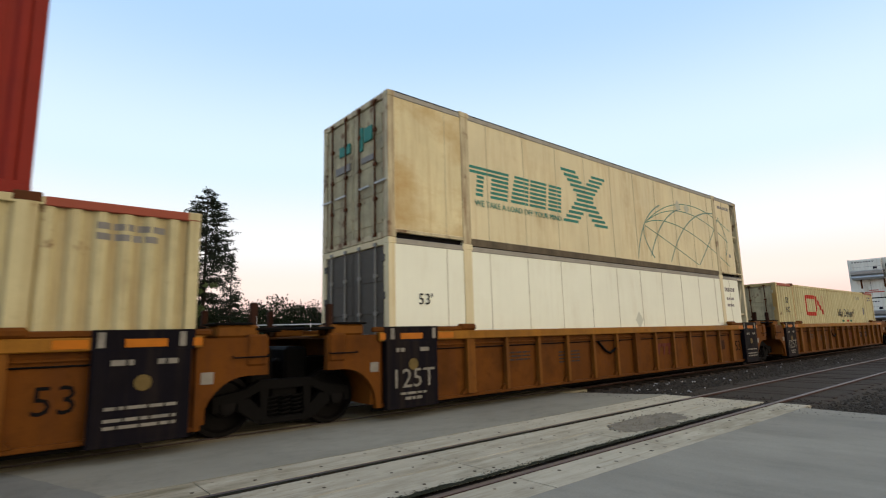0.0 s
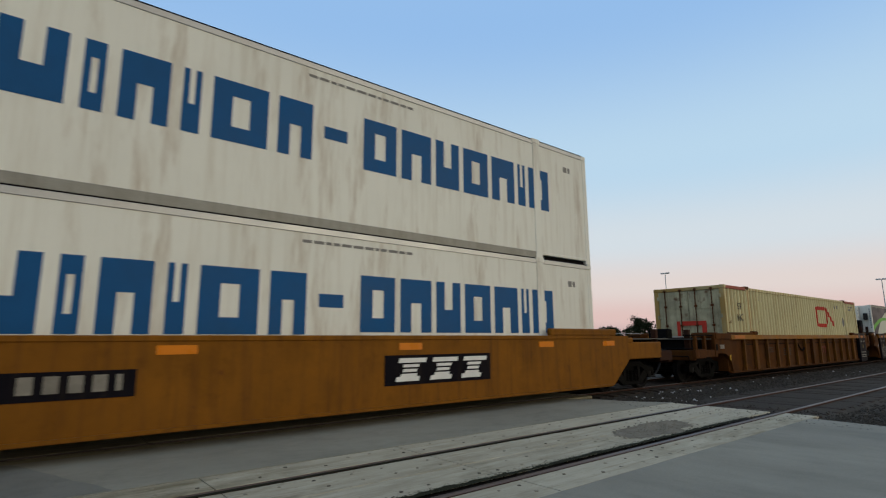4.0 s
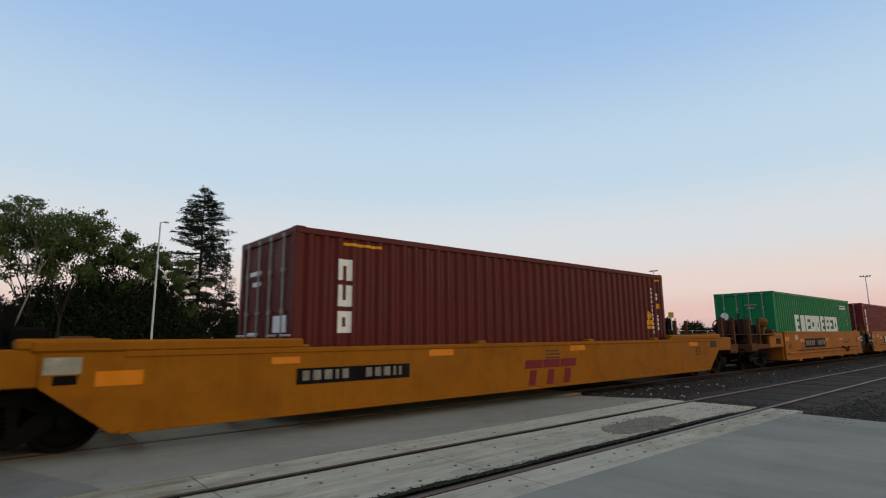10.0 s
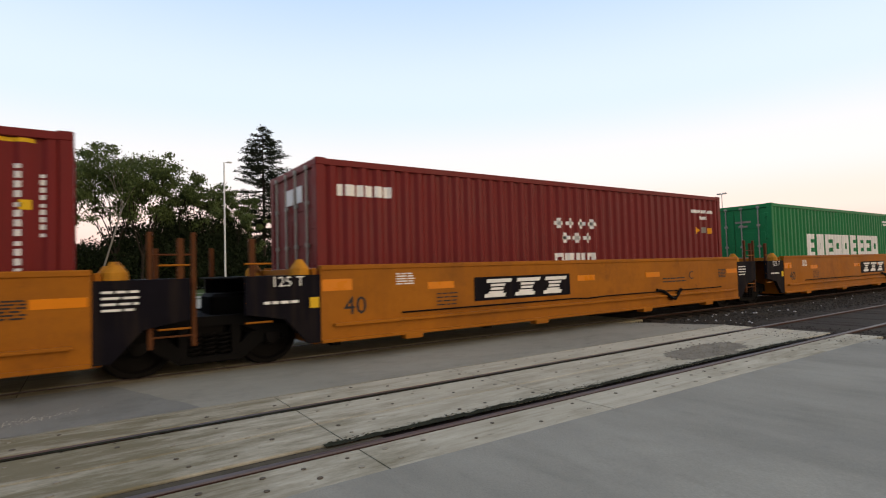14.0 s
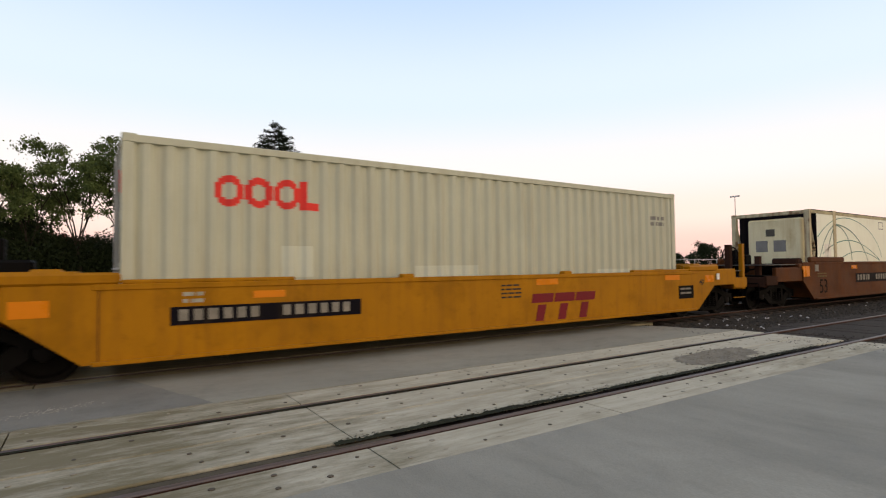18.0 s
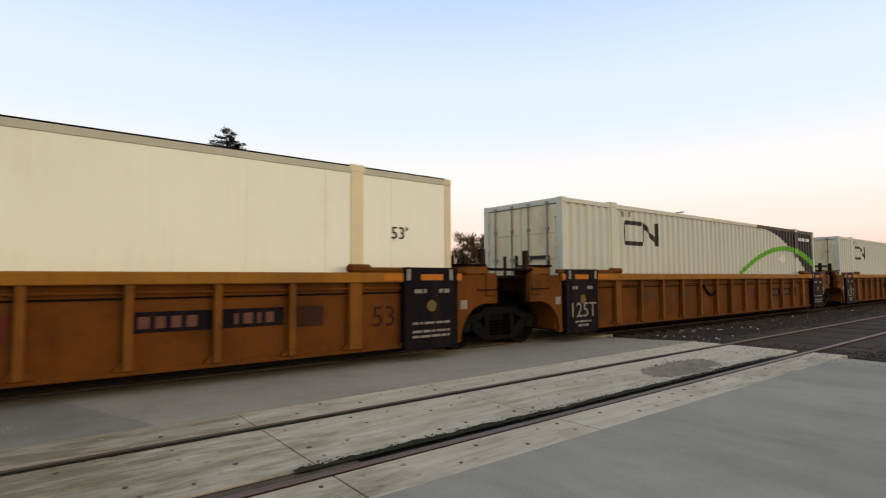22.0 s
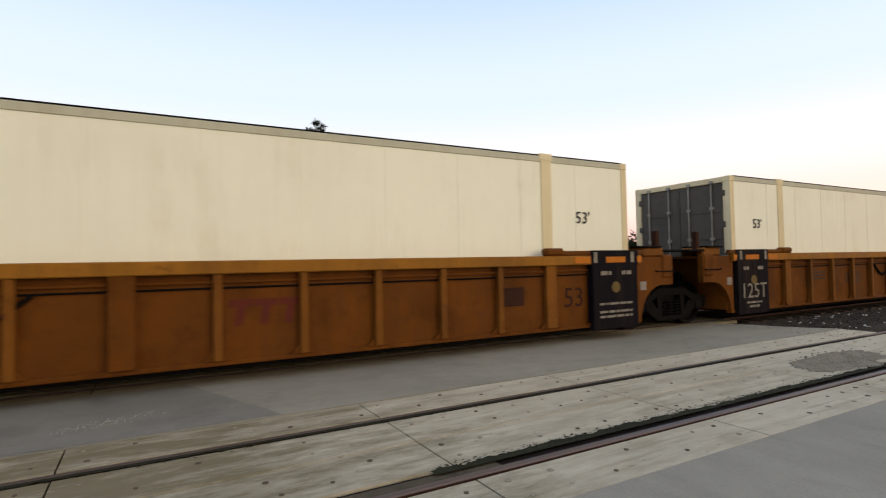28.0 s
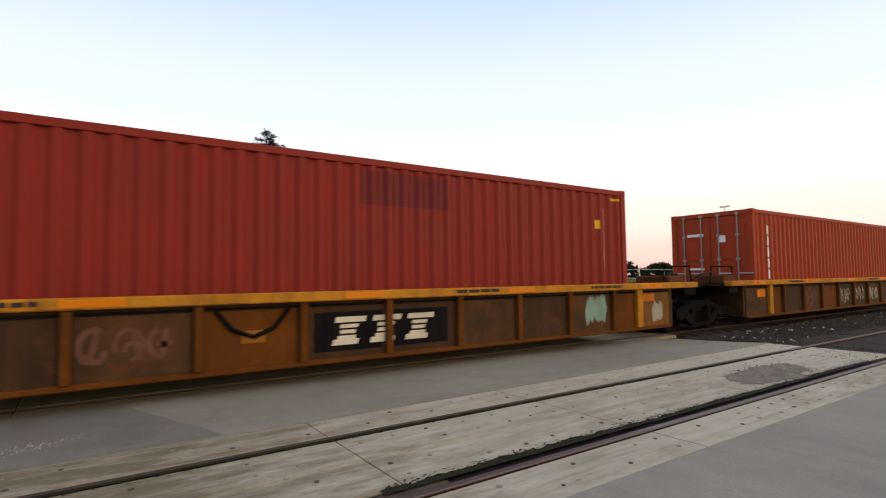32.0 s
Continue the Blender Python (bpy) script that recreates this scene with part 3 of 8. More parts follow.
def lettering(text, size, material, parent, m, name="lettering", label=""):
    """Raised flat letters in the built-in font; m carries the text's own plane (x right, y up)."""
    cu = bpy.data.curves.new("letters", "FONT")
    cu.body, cu.size, cu.extrude, cu.align_x = text, size, 0.002, "CENTER"
    cu.resolution_u = 2
    ob = bpy.data.objects.new("letters", cu)
    scene.collection.objects.link(ob)
    bpy.context.view_layer.update()
    me = bpy.data.meshes.new_from_object(ob.evaluated_get(bpy.context.evaluated_depsgraph_get()))
    bpy.data.objects.remove(ob)
    me.materials.clear()
    me.materials.append(material)
    return piece(name, me, parent, label, m)


def upright(x, y, z):
    """A plane for letters on a wall that faces -y."""
    return pose(x, y, z, 90)


# ---- containers ----
TRAIN = []             # things that roll, with their place along the train


def corrugated(pitch, depth):
    """The inset of a corrugated wall at x, and the places where it bends."""
    flat = 0.5 * pitch * 0.52
    slope = 0.5 * pitch - flat

    def inset(x):
        u = x % pitch
        if u < flat:
            return 0.0
        if u < flat + slope:
            return depth * (u - flat) / slope
        if u < 2 * flat + slope:
            return depth
        return depth * (pitch - u) / slope

    def bends(x0, x1):
        xs = {x0, x1}
        k = math.floor(x0 / pitch)
        while k * pitch < x1:
            for d in (0, flat, flat + slope, 2 * flat + slope):
                if x0 < k * pitch + d < x1:
                    xs.add(k * pitch + d)
            k += 1
        return sorted(xs)
    return inset, bends


def level(x):
    return 0.0


def level_bends(x0, x1):
    n = max(1, int((x1 - x0) / 0.25))
    return [x0 + (x1 - x0) * i / n for i in range(n + 1)]


def wall_sheet(bm, x0, x1, z0, z1, y, out, inset, bends):
    """A side wall whose outer face lies at y and faces out (-1 or 1)."""
    rows = [(bm.verts.new((x, y - out * inset(x), z0)), bm.verts.new((x, y - out * inset(x), z1))) for x in bends(x0, x1)]
    for a, b in zip(rows, rows[1:]):
        bm.faces.new([a[0], b[0], b[1], a[1]])
    return bm


class Container:
    """A box container: origin at the middle of its underside, length along x. The side at -y carries the marks."""

    def __init__(self, name, label, s, z, length, width=2.59, height=2.896, wall="cream", rail=None, end=None, ribs=(0.285, 0.034), top=None,
                 front="doors", rear="plain", posts=True, under="steel_bare", group="containers on the train", seams=0.0, post=None, roof=None):
        self.L, self.W, self.H, self.s = length, width, height, s
        self.top = thing(name, label, "container", group)
        self.inset, self.bends = corrugated(*ribs) if ribs else (level, level_bends)
        self.z0 = z
        self.under = under
        cut = [0.56 if k in ("frame", "open", "box") else 0.12 for k in (front, rear)]
        TRAIN.append((self.top, s + length / 2, z))
        wall, rail, end = M[wall], M[rail or wall], M[end or wall]
        post, top, roof = M[post] if post else rail, M[top] if top else rail, M[roof] if roof else wall
        h, w, t = length / 2, width / 2, self.top
        for o in (-1, 1):
            y = o * w
            part("side_wall", wall_sheet(bmesh.new(), -h + cut[0], h - cut[1], 0.15, height - 0.10, y - o * 0.012, o, self.inset, self.bends), wall, t)
            part("top_rail", boxes((-h + 0.1, h - 0.1, y - o * 0.09, y, height - 0.115, height - 0.01)), top, t)
            if posts and length > 14:
                part("bottom_rail", boxes((-5.98, 5.98, y - o * 0.09, y, 0.0, 0.16)), rail, t)
                for e in (-1, 1):
                    part("bottom_rail", boxes((e * 6.2, e * (h - 0.1), y - o * 0.09, y, 0.095, 0.16)), post, t)
            else:
                part("bottom_rail", boxes((-h + 0.1, h - 0.1, y - o * 0.09, y, 0.0, 0.16)), rail, t)
            for e in (-1, 1):
                part("corner_post", boxes((e * h, e * (h - 0.15), y, y - o * 0.17, 0.11, height - 0.11)), post, t)
                for zc in (0.0, height - 0.118):
                    part("corner_casting", boxes((e * (h + 0.004), e * (h - 0.178), y + o * 0.006, y - o * 0.162, zc, zc + 0.124), c=0.014), post, t)
            if posts and length > 14:
                for e in (-1, 1):
                    part("load_post", boxes((e * 5.98, e * 6.21, y + o * 0.006, y - o * 0.08, 0.0, height + 0.012)), post, t)
                    part("corner_casting", boxes((e * 5.95, e * 6.24, y + o * 0.012, y - o * 0.16, height - 0.09, height + 0.035), c=0.014), M["car_rust"] if wall.name.endswith("cream_paint") else post, t)
            if not ribs:
                part("roof_edge", boxes((-h + 0.12, h - 0.12, y - o * 0.10, y - o * 0.006, height - 0.008, height + 0.014), c=0.004), M["black_panel"], t)
            if seams:
                bm = bmesh.new()
                x = -h + 0.2 + seams
                while x < h - 0.7:
                    box(bm, x - 0.007, x + 0.007, y - o * 0.02, y - o * 0.006, 0.16, height - 0.12, c=0.003)
                    x += seams
                part("panel_seams", bm, M["seam_grime"] if s < 20 else wall, t)
        part("roof_panel", boxes((-h + cut[0] - 0.02, h - cut[1] + 0.02, -w + 0.06, w - 0.06, height - 0.09, height - 0.02)), roof, t)
        part("floor_frame", boxes((-h + 0.1, h - 0.1, -w + 0.08, w - 0.08, 0.02, 0.15)), M["black_steel"], t)
        for e, kind in ((-1, front), (1, rear)):
            (self.doors if kind == "doors" else self.reefer if kind == "reefer" else self.frame_nose if kind in ("frame", "open", "box") else self.plain)(e, end, post, *((kind,) if kind in ("frame", "open", "box") else ()))

    def plain(self, e, end, post):
        h, w, H, t = self.L / 2, self.W / 2, self.H, self.top
        part("end_wall", boxes((e * (h - 0.06), e * (h - 0.03), -w + 0.1, w - 0.1, 0.1, H - 0.1)), end, t)
        for i in range(6):
            y = -w + 0.3 + i * (2 * w - 0.6) / 5
            part("end_rib", boxes((e * (h - 0.03), e * (h - 0.005), y - 0.07, y + 0.07, 0.16, H - 0.16)), end, t)
        part("end_header", boxes((e * (h - 0.1), e * h, -w + 0.15, w - 0.15, H - 0.12, H - 0.005)), post, t)
        part("end_sill", boxes((e * (h - 0.1), e * h, -w + 0.15, w - 0.15, 0.0, 0.14)), post, t)

    def doors(self, e, end, post):
        h, w, H, t = self.L / 2, self.W / 2, self.H, self.top
        part("door_header", boxes((e * (h - 0.1), e * h, -w + 0.15, w - 0.15, H - 0.13, H - 0.005)), post, t)
        part("door_sill", boxes((e * (h - 0.1), e * h, -w + 0.15, w - 0.15, 0.0, 0.12)), post, t)
        for k in (-1, 1):
            y0, y1 = (-w + 0.17, -0.008) if k < 0 else (0.008, w - 0.17)
            bm = boxes((e * (h - 0.07), e * (h - 0.03), y0, y1, 0.13, H - 0.14))
            for i in range(4):
                z = 0.3 + i * (H - 0.5) / 4
                box(bm, e * (h - 0.032), e * (h - 0.018), y0 + 0.05, y1 - 0.05, z, z + (H - 0.5) / 4 - 0.12, c=0.006)
            door = part("door", bm, end, t)
            for f in (0.24, 0.76):
                y = y0 + (y1 - y0) * f
                bm = tube(bmesh.new(), [(e * (h + 0.012), y, 0.06), (e * (h + 0.012), y, H - 0.07)], 0.019, 8)
                for z in (0.09, 0.8, 1.5, 2.2, H - 0.1):
                    box(bm, e * (h - 0.02), e * (h + 0.03), y - 0.05, y + 0.05, z - 0.035, z + 0.035, c=0.006)
                part("locking_rod", bm, M["car_rust" if end.name.startswith("sooty") else "steel_dull"], door)
                part("handle", boxes((e * (h + 0.02), e * (h + 0.04), y - 0.02, y + 0.4 * k, 1.08, 1.12)), M["steel_bare"], door)
            for z in (0.35, 1.05, 1.75, 2.45):
                part("hinge", boxes((e * (h - 0.03), e * (h + 0.008), k * (w - 0.17) - 0.06, k * (w - 0.17) + 0.06, z, z + 0.14), c=0.01), end, door)

    def reefer(self, e, end, post):
        """A cooling unit mounted outside on the nose."""
        h, w, H, t = self.L / 2, self.W / 2, self.H, self.top
        part("nose_wall", boxes((e * (h - 0.06), e * (h - 0.01), -w + 0.1, w - 0.1, 0.05, H - 0.05)), end, t)
        u = part("cooling_unit", boxes((e * h, e * (h + 0.42), -0.74, 1.0, 1.96, 2.80), c=0.04), end, t, "white cooling unit with rounded edges")
        part("name_bar", boxes(*[(e * (h + 0.415), e * (h + 0.425), 0.85 - 0.17 * k, 0.96 - 0.17 * k, 2.60, 2.66) for k in range(8)], c=0.001), M["black_decal"], u)
        part("panel_seam", boxes((e * (h + 0.415), e * (h + 0.423), -0.70, 0.96, 2.26, 2.272), c=0.001), M["grey_decal"], u)
        part("emblem", boxes((e * (h + 0.415), e * (h + 0.425), -0.48, -0.26, 2.08, 2.24), c=0.001), M["navy"], u, "small dark square emblem")
        part("side_louvre", boxes(*[(e * (h + 0.2), e * (h + 0.4), -0.746, -0.735, 2.2 + 0.18 * k, 2.215 + 0.18 * k) for k in range(3)], c=0.001), M["black_decal"], u)
        hull = [(0.0, 1.36), (0.34, 1.36), (0.54, 1.50), (0.50, 1.62), (0.63, 1.74), (0.65, 1.94), (0.48, 2.02), (0.0, 2.02)]
        bm = bmesh.new()
        q0 = [bm.verts.new((e * (h + a), -0.80, b)) for a, b in hull]
        q1 = [bm.verts.new((e * (h + a), 1.06, b)) for a, b in hull]
        bm.faces.new(q0)
        bm.faces.new(q1[::-1])
        for k in range(len(hull)):
            bm.faces.new([q0[k], q0[(k + 1) % len(hull)], q1[(k + 1) % len(hull)], q1[k]])
        part("lower_housing", bm, M[self.under], u, "bulging grey lower housing")
        part("housing_end", boxes((e * (h + 0.02), e * (h + 0.52), -0.835, -0.802, 1.44, 1.98), c=0.03), M["black_panel"] if self.under != "steel_bare" else M["grey_door"], u)
        part("vent_box", boxes((e * (h - 0.01), e * (h + 0.16), -1.12, -0.92, 2.05, 2.42), c=0.02), M["black_decal"], t, "black vent box")
        for y in (-0.72, 0.62):
            part("rust_drip", boxes((e * (h - 0.012), e * (h - 0.004), y - 0.05, y + 0.06, 0.72, 1.4), c=0.002), M["car_rust"], t)
        part("hinge_bar", tube(bmesh.new(), [(e * (h - 0.004), 0.1, 0.2), (e * (h - 0.004), 0.1, 1.36)], 0.012, 5), M["grey_decal"], t)
        part("warning_mark", boxes((e * (h - 0.012), e * (h + 0.004), -0.62, 0.5, 0.40, 0.47), (e * (h - 0.012), e * (h + 0.004), -0.3, 0.25, 0.54, 0.60), c=0.001), M["red_decal"], t)
        part("serial_column", boxes(*[(e * (h - 0.012), e * (h + 0.003), -1.245, -1.19, 2.6 - 0.13 * k, 2.69 - 0.13 * k) for k in range(9)], c=0.001), M["grey_decal"], t)

    def frame_nose(self, e, end, post, kind="frame"):
        """An open end frame with corner braces; a cooled one holds a cooling unit with a black louvred panel."""
        h, w, H, t = self.L / 2, self.W / 2, self.H, self.top
        d, cooled = 0.56, kind != "open"
        # cooled: wall painted black, the hollow's shade put into its colour
        part("nose_wall", boxes((e * (h - d - 0.03), e * (h - d + 0.02), -w + 0.02, w - 0.02, 0.05, H - 0.05)), M["black_panel"] if cooled else end, t)
        part("frame_header", boxes((e * (h - 0.12), e * h, -w + 0.15, w - 0.15, H - 0.13, H - 0.01)), post, t)
        part("frame_sill", boxes((e * (h - 0.12), e * h, -w + 0.15, w - 0.15, 0.0, 0.14)), post, t)
        if cooled:
            u = part("cooling_unit", boxes((e * (h - d + 0.02), e * (h - 0.13), -1.0, 0.78, 0.55, 2.66), c=0.06), M["cool_white" if kind == "frame" else "white_dirty"], t, "white cooling unit inside the frame")
        if kind == "box":
            part("placard", boxes((e * (h - 0.132), e * (h - 0.122), -0.5, -0.1, 1.5, 1.9), (e * (h - 0.132), e * (h - 0.122), 0.1, 0.5, 1.5, 1.9), c=0.001), M["grey_decal"], u)
            part("vent_square", boxes((e * (h - 0.132), e * (h - 0.118), -0.15, 0.15, 2.05, 2.3), c=0.005), M["grey_door"], u)
        if kind == "frame":
            # black sheet over the unit's white side, standing in for shade in the hollow
            part("side_panel", boxes((e * (h - d + 0.03), e * (h - 0.15), -1.012, -1.003, 0.62, 2.60), c=0.003), M["black_panel"], u, "black sheet painting the hollow's shade")
            part("louvre_panel", boxes((e * (h - 0.132), e * (h - 0.115), -0.98, -0.30, 1.02, 2.52), c=0.02), M["black_panel"], u, "black louvred panel")
            part("louvre", boxes(*[(e * (h - 0.116), e * (h - 0.105), -0.9, -0.38, 1.2 + 0.26 * k, 1.23 + 0.26 * k) for k in range(5)], c=0.003), M["grey_door"], u)
            part("edge_panel", boxes((e * (h - 0.132), e * (h - 0.115), 0.58, 0.74, 0.98, 2.52), c=0.02), M["black_panel"], u)
            part("lower_band", boxes((e * (h - 0.132), e * (h - 0.112), -0.95, 0.7, 0.94, 1.06), c=0.02), M["black_panel"], u)
            part("emblem", boxes((e * (h - 0.131), e * (h - 0.124), 0.0, 0.36, 1.5, 1.95), c=0.002), M["blue_decal"], u, "square blue emblem")
            part("emblem_bar", boxes((e * (h - 0.131), e * (h - 0.120), 0.05, 0.31, 1.78, 1.86), (e * (h - 0.131), e * (h - 0.120), 0.14, 0.22, 1.56, 1.78), c=0.001), M["white_decal"], u)
            part("name_bar", boxes(*[(e * (h - 0.131), e * (h - 0.124), -0.24 + 0.13 * k, -0.15 + 0.13 * k, 2.4, 2.45) for k in range(5)], c=0.001), M["black_decal"], u)
        for o in (-1, 1):
            y = o * (w - 0.08)
            part("top_member", boxes((e * (h - d), e * (h - 0.1), o * w, o * (w - 0.1), H - 0.11, H - 0.02)), post, t)
            part("brace", tube(bmesh.new(), [(e * (h - 0.14), y, H - 0.2), (e * (h - d + 0.06), y, 1.62)], 0.032, 6), post, t)
            part("brace", tube(bmesh.new(), [(e * (h - d + 0.06), y, 1.5), (e * (h - 0.14), y, 0.35)], 0.032, 6), post, t)
            part("tie_bar", boxes((e * (h - d), e * (h - 0.1), y - 0.025, y + 0.025, 1.52, 1.58)), post, t)

    # marks on the side wall
    def strip(self, bm, x0, x1, lo, hi, off=0.004):
        """A painted patch from x0 to x1 that follows the wall; lo and hi are heights or functions of x."""
        curved = callable(lo) or callable(hi)
        lo, hi = (lo if callable(lo) else lambda x, v=lo: v), (hi if callable(hi) else lambda x, v=hi: v)
        y = -self.W / 2 + 0.012 - off
        xs = set(self.bends(x0, x1)) | set(level_bends(x0, x1))
        if curved:
            xs |= {x0 + (x1 - x0) * i / 14 for i in range(15)}
        xs = sorted(xs)
        rows = [(bm.verts.new((x, y + self.inset(x), lo(x))), bm.verts.new((x, y + self.inset(x), hi(x)))) for x in xs]
        for a, b in zip(rows, rows[1:]):
            bm.faces.new([a[0], b[0], b[1], a[1]])

    def mark(self, name, material, rects, label="", off=0.004):
        """Rects: (x from the front end, width, z of the foot, height)."""
        bm = bmesh.new()
        for x, wd, z, ht in rects:
            self.strip(bm, x - self.L / 2, x + wd - self.L / 2, z, z + ht, off)
        return part(name, bm, M[material], self.top, label)

    def blocks(self, name, material, x, z, height, widths, gap, label, slant=0.0, stripes=0, slits=False):
        """A row of letter-sized blocks that stands for a company's name."""
        bm = bmesh.new()
        for i, wd in enumerate(widths):
            if wd > 0:
                if stripes:
                    for k in range(stripes):
                        zz = z + k * height / stripes
                        d = slant * (zz - z)
                        f = k / (stripes - 1)
                        a, b = ((0.34, 0.70), (0.0, 0.92), (0.16 * f, 1.0), (0.0, 1.0), (0.06, 0.9))[i % 5]
                        if i % 5 == 0 and f > 0.7:
                            a, b = -0.15, 1.12
                        self.strip(bm, x + d + a * wd - self.L / 2, x + d + b * wd - self.L / 2, zz, zz + 0.62 * height / stripes)
                else:
                    # a plain block with a slot, open above, below or closed
                    X0, sl = x - self.L / 2, 0.16 * min(wd, height)
                    mid = X0 + 0.5 * wd
                    lo, hi = ((0.25, 0.75), (0.0, 0.55), (0.45, 1.0))[i % 3]
                    if slits:
                        # a block with short level notches, or with one small upright slot
                        st = 0.42 * wd
                        if i in (1, 3, 4, 8):
                            self.strip(bm, X0, X0 + st, z, z + height)
                            self.strip(bm, X0 + 0.62 * wd, X0 + wd, z, z + height)
                            for q, v in ((0.0, 0.34), (0.62, 0.38)):
                                self.strip(bm, X0 + st, X0 + 0.62 * wd, z + q * height, z + (q + v) * height)
                        else:
                            self.strip(bm, X0, X0 + st, z, z + height)
                            for q in (0.0, 0.40, 0.78):
                                self.strip(bm, X0 + st, X0 + wd * (0.86 if q == 0.40 else 1.0), z + q * height, z + (q + 0.22) * height)
                        x += abs(wd) + gap
                        continue
                    self.strip(bm, X0, mid - sl, z, z + height)
                    self.strip(bm, mid + sl, X0 + wd, z, z + height)
                    if lo > 0:
                        self.strip(bm, mid - sl, mid + sl, z, z + lo * height)
                    if hi < 1:
                        self.strip(bm, mid - sl, mid + sl, z + hi * height, z + height)
            x += abs(wd) + gap
        return part(name, bm, M[material], self.top, label)

    def ring(self, name, material, x, z, w, h, t, label=""):
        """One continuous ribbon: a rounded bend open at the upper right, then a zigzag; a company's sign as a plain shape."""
        bm = bmesh.new()
        X = x - self.L / 2
        r = h * 0.30
        v = t * 1.12

        def bend(d):
            d = max(0.0, r - d)
            return r - math.sqrt(max(0.0, r * r - d * d))
        x0, x1, xr, xe = X, X + 0.50 * w, X + 0.60 * w, X + w
        self.strip(bm, x0, x1, lambda q: z + h - t - 0.9 * bend(q - x0), lambda q: z + h - bend(q - x0))
        self.strip(bm, x0, xr, lambda q: z + bend(min(q - x0, xr - q)), lambda q: z + t + 0.9 * bend(min(q - x0, xr - q)))
        self.strip(bm, x0, x0 + v, lambda q: z + 0.5 * r + 0.4 * bend(q - x0), lambda q: z + h - 0.5 * r - 0.4 * bend(q - x0))
        self.strip(bm, xr - v, xr, lambda q: z + 0.5 * r + 0.4 * bend(xr - q), z + h - 0.03)
        x2, x3 = xr - 0.2 * v, xe - 0.75 * v
        self.strip(bm, x2, x3, lambda q: z + (h - 1.45 * t) * (x3 - q) / (x3 - x2), lambda q: z + 1.45 * t + (h - 1.45 * t) * (x3 - q) / (x3 - x2))
        self.strip(bm, xe - v, xe, z + 0.02, z + h)
        return part(name, bm, M[material], self.top, label)

    def small_print(self, x, z, lines, material="grey_decal", wd=0.55, ht=0.07, gap=0.05, name="small_print", off=0.004):
        """Rows of unreadable writing as bars."""
        rng = random.Random(int(x * 100 + z * 10 + self.s))
        rects = []
        for i in range(lines):
            q = 0.0
            while q < wd - 0.08:
                w = rng.uniform(0.07, 0.2)
                rects.append((x + q, min(w, wd - q), z - i * (ht + gap), ht))
                q += w + 0.035
        return self.mark(name, material, rects, off=off)

    def column(self, x, z, n, material="white_decal", size=0.09):
        """Writing that runs downwards, as a column of small bars."""
        return self.mark("serial_column", material, [(x, size * 0.8, z - i * size * 1.3, size * (0.9 if i % 4 else 0.6)) for i in range(n)])

    def end_marks(self, rects, material="white_decal", name="end_print"):
        """Bars on the front end: (y from the middle, width, z, height)."""
        bm = bmesh.new()
        x = -self.L / 2 - 0.004
        for y, wd, z, ht in rects:
            box(bm, x - 0.004, x + 0.02, y, y + wd, z, z + ht, c=0.001)
        return part(name, bm, M[material], self.top)

    def words(self, text, x, z, size, material="black_decal", name="lettering"):
        return lettering(text, size, M[material], self.top, upright(x - self.L / 2, -self.W / 2 - 0.004, z), name)


FLOOR = 0.345          # height of the lower containers' undersides
UP = FLOOR + 2.90      # of the upper ones


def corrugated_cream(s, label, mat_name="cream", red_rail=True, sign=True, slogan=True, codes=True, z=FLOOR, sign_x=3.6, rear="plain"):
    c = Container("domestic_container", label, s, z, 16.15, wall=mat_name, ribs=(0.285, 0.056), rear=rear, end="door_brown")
    if red_rail:
        for e in (-1, 1):
            part("end_rail", boxes((e * 6.26, e * 8.06, -1.30, -1.2, 2.775, 2.892), c=0.01), M["brick_red"], c.top, "red end length of the top rail")
    if sign:
        c.ring("company_sign", "red_decal", sign_x, 1.52, 2.7, 0.96, 0.17, "red ring-and-bar company sign")
    if slogan:
        c.words("We Deliver!", sign_x + 6.4, 1.48, 0.60, "black_decal", "slogan")
        c.mark("mark_bars", "red_decal", [(sign_x + 6.45, 0.34, 1.22, 0.10)])
        for q in (5.6, 7.05):
            c.mark("mark_bars", "faint_green", [(sign_x + q, 0.34, 1.22, 0.10)])
    if codes:
        c.words("53'", 1.17, 2.06, 0.34, "black_decal", "length_lettering")
        c.words("HC", 1.17, 1.66, 0.34, "black_decal", "length_lettering")
        c.small_print(14.9, 2.55, 2, "grey_decal", 0.8, 0.09)
        diamond(c, 13.7, 1.8, 0.22, 0.26)
        for q in (3.0, 3.3, 12.5, 12.9):
            c.mark("vent_mark", "grey_decal", [(q, 0.12, 2.43, 0.18)])
    return c


def smooth_white(s, label, z, wall="white", front="doors", rear="plain", end="grey_door", name="domestic_container", seams=1.22, top="steel_bare", post="white_dirty", posts=True, under="steel_bare", rail="steel_dull"):
    return Container(name, label, s, z, 16.15, wall=wall, ribs=None, end=end, front=front, rear=rear, seams=seams, top=top, post=post, rail=rail, posts=posts, under=under)


def iso(s, label, wall, z=FLOOR, front="doors", post=None):
    return Container("shipping_container", label, s, z, 12.19, width=2.44, wall=wall, ribs=(0.278, 0.046), posts=False, front=front, post=post)


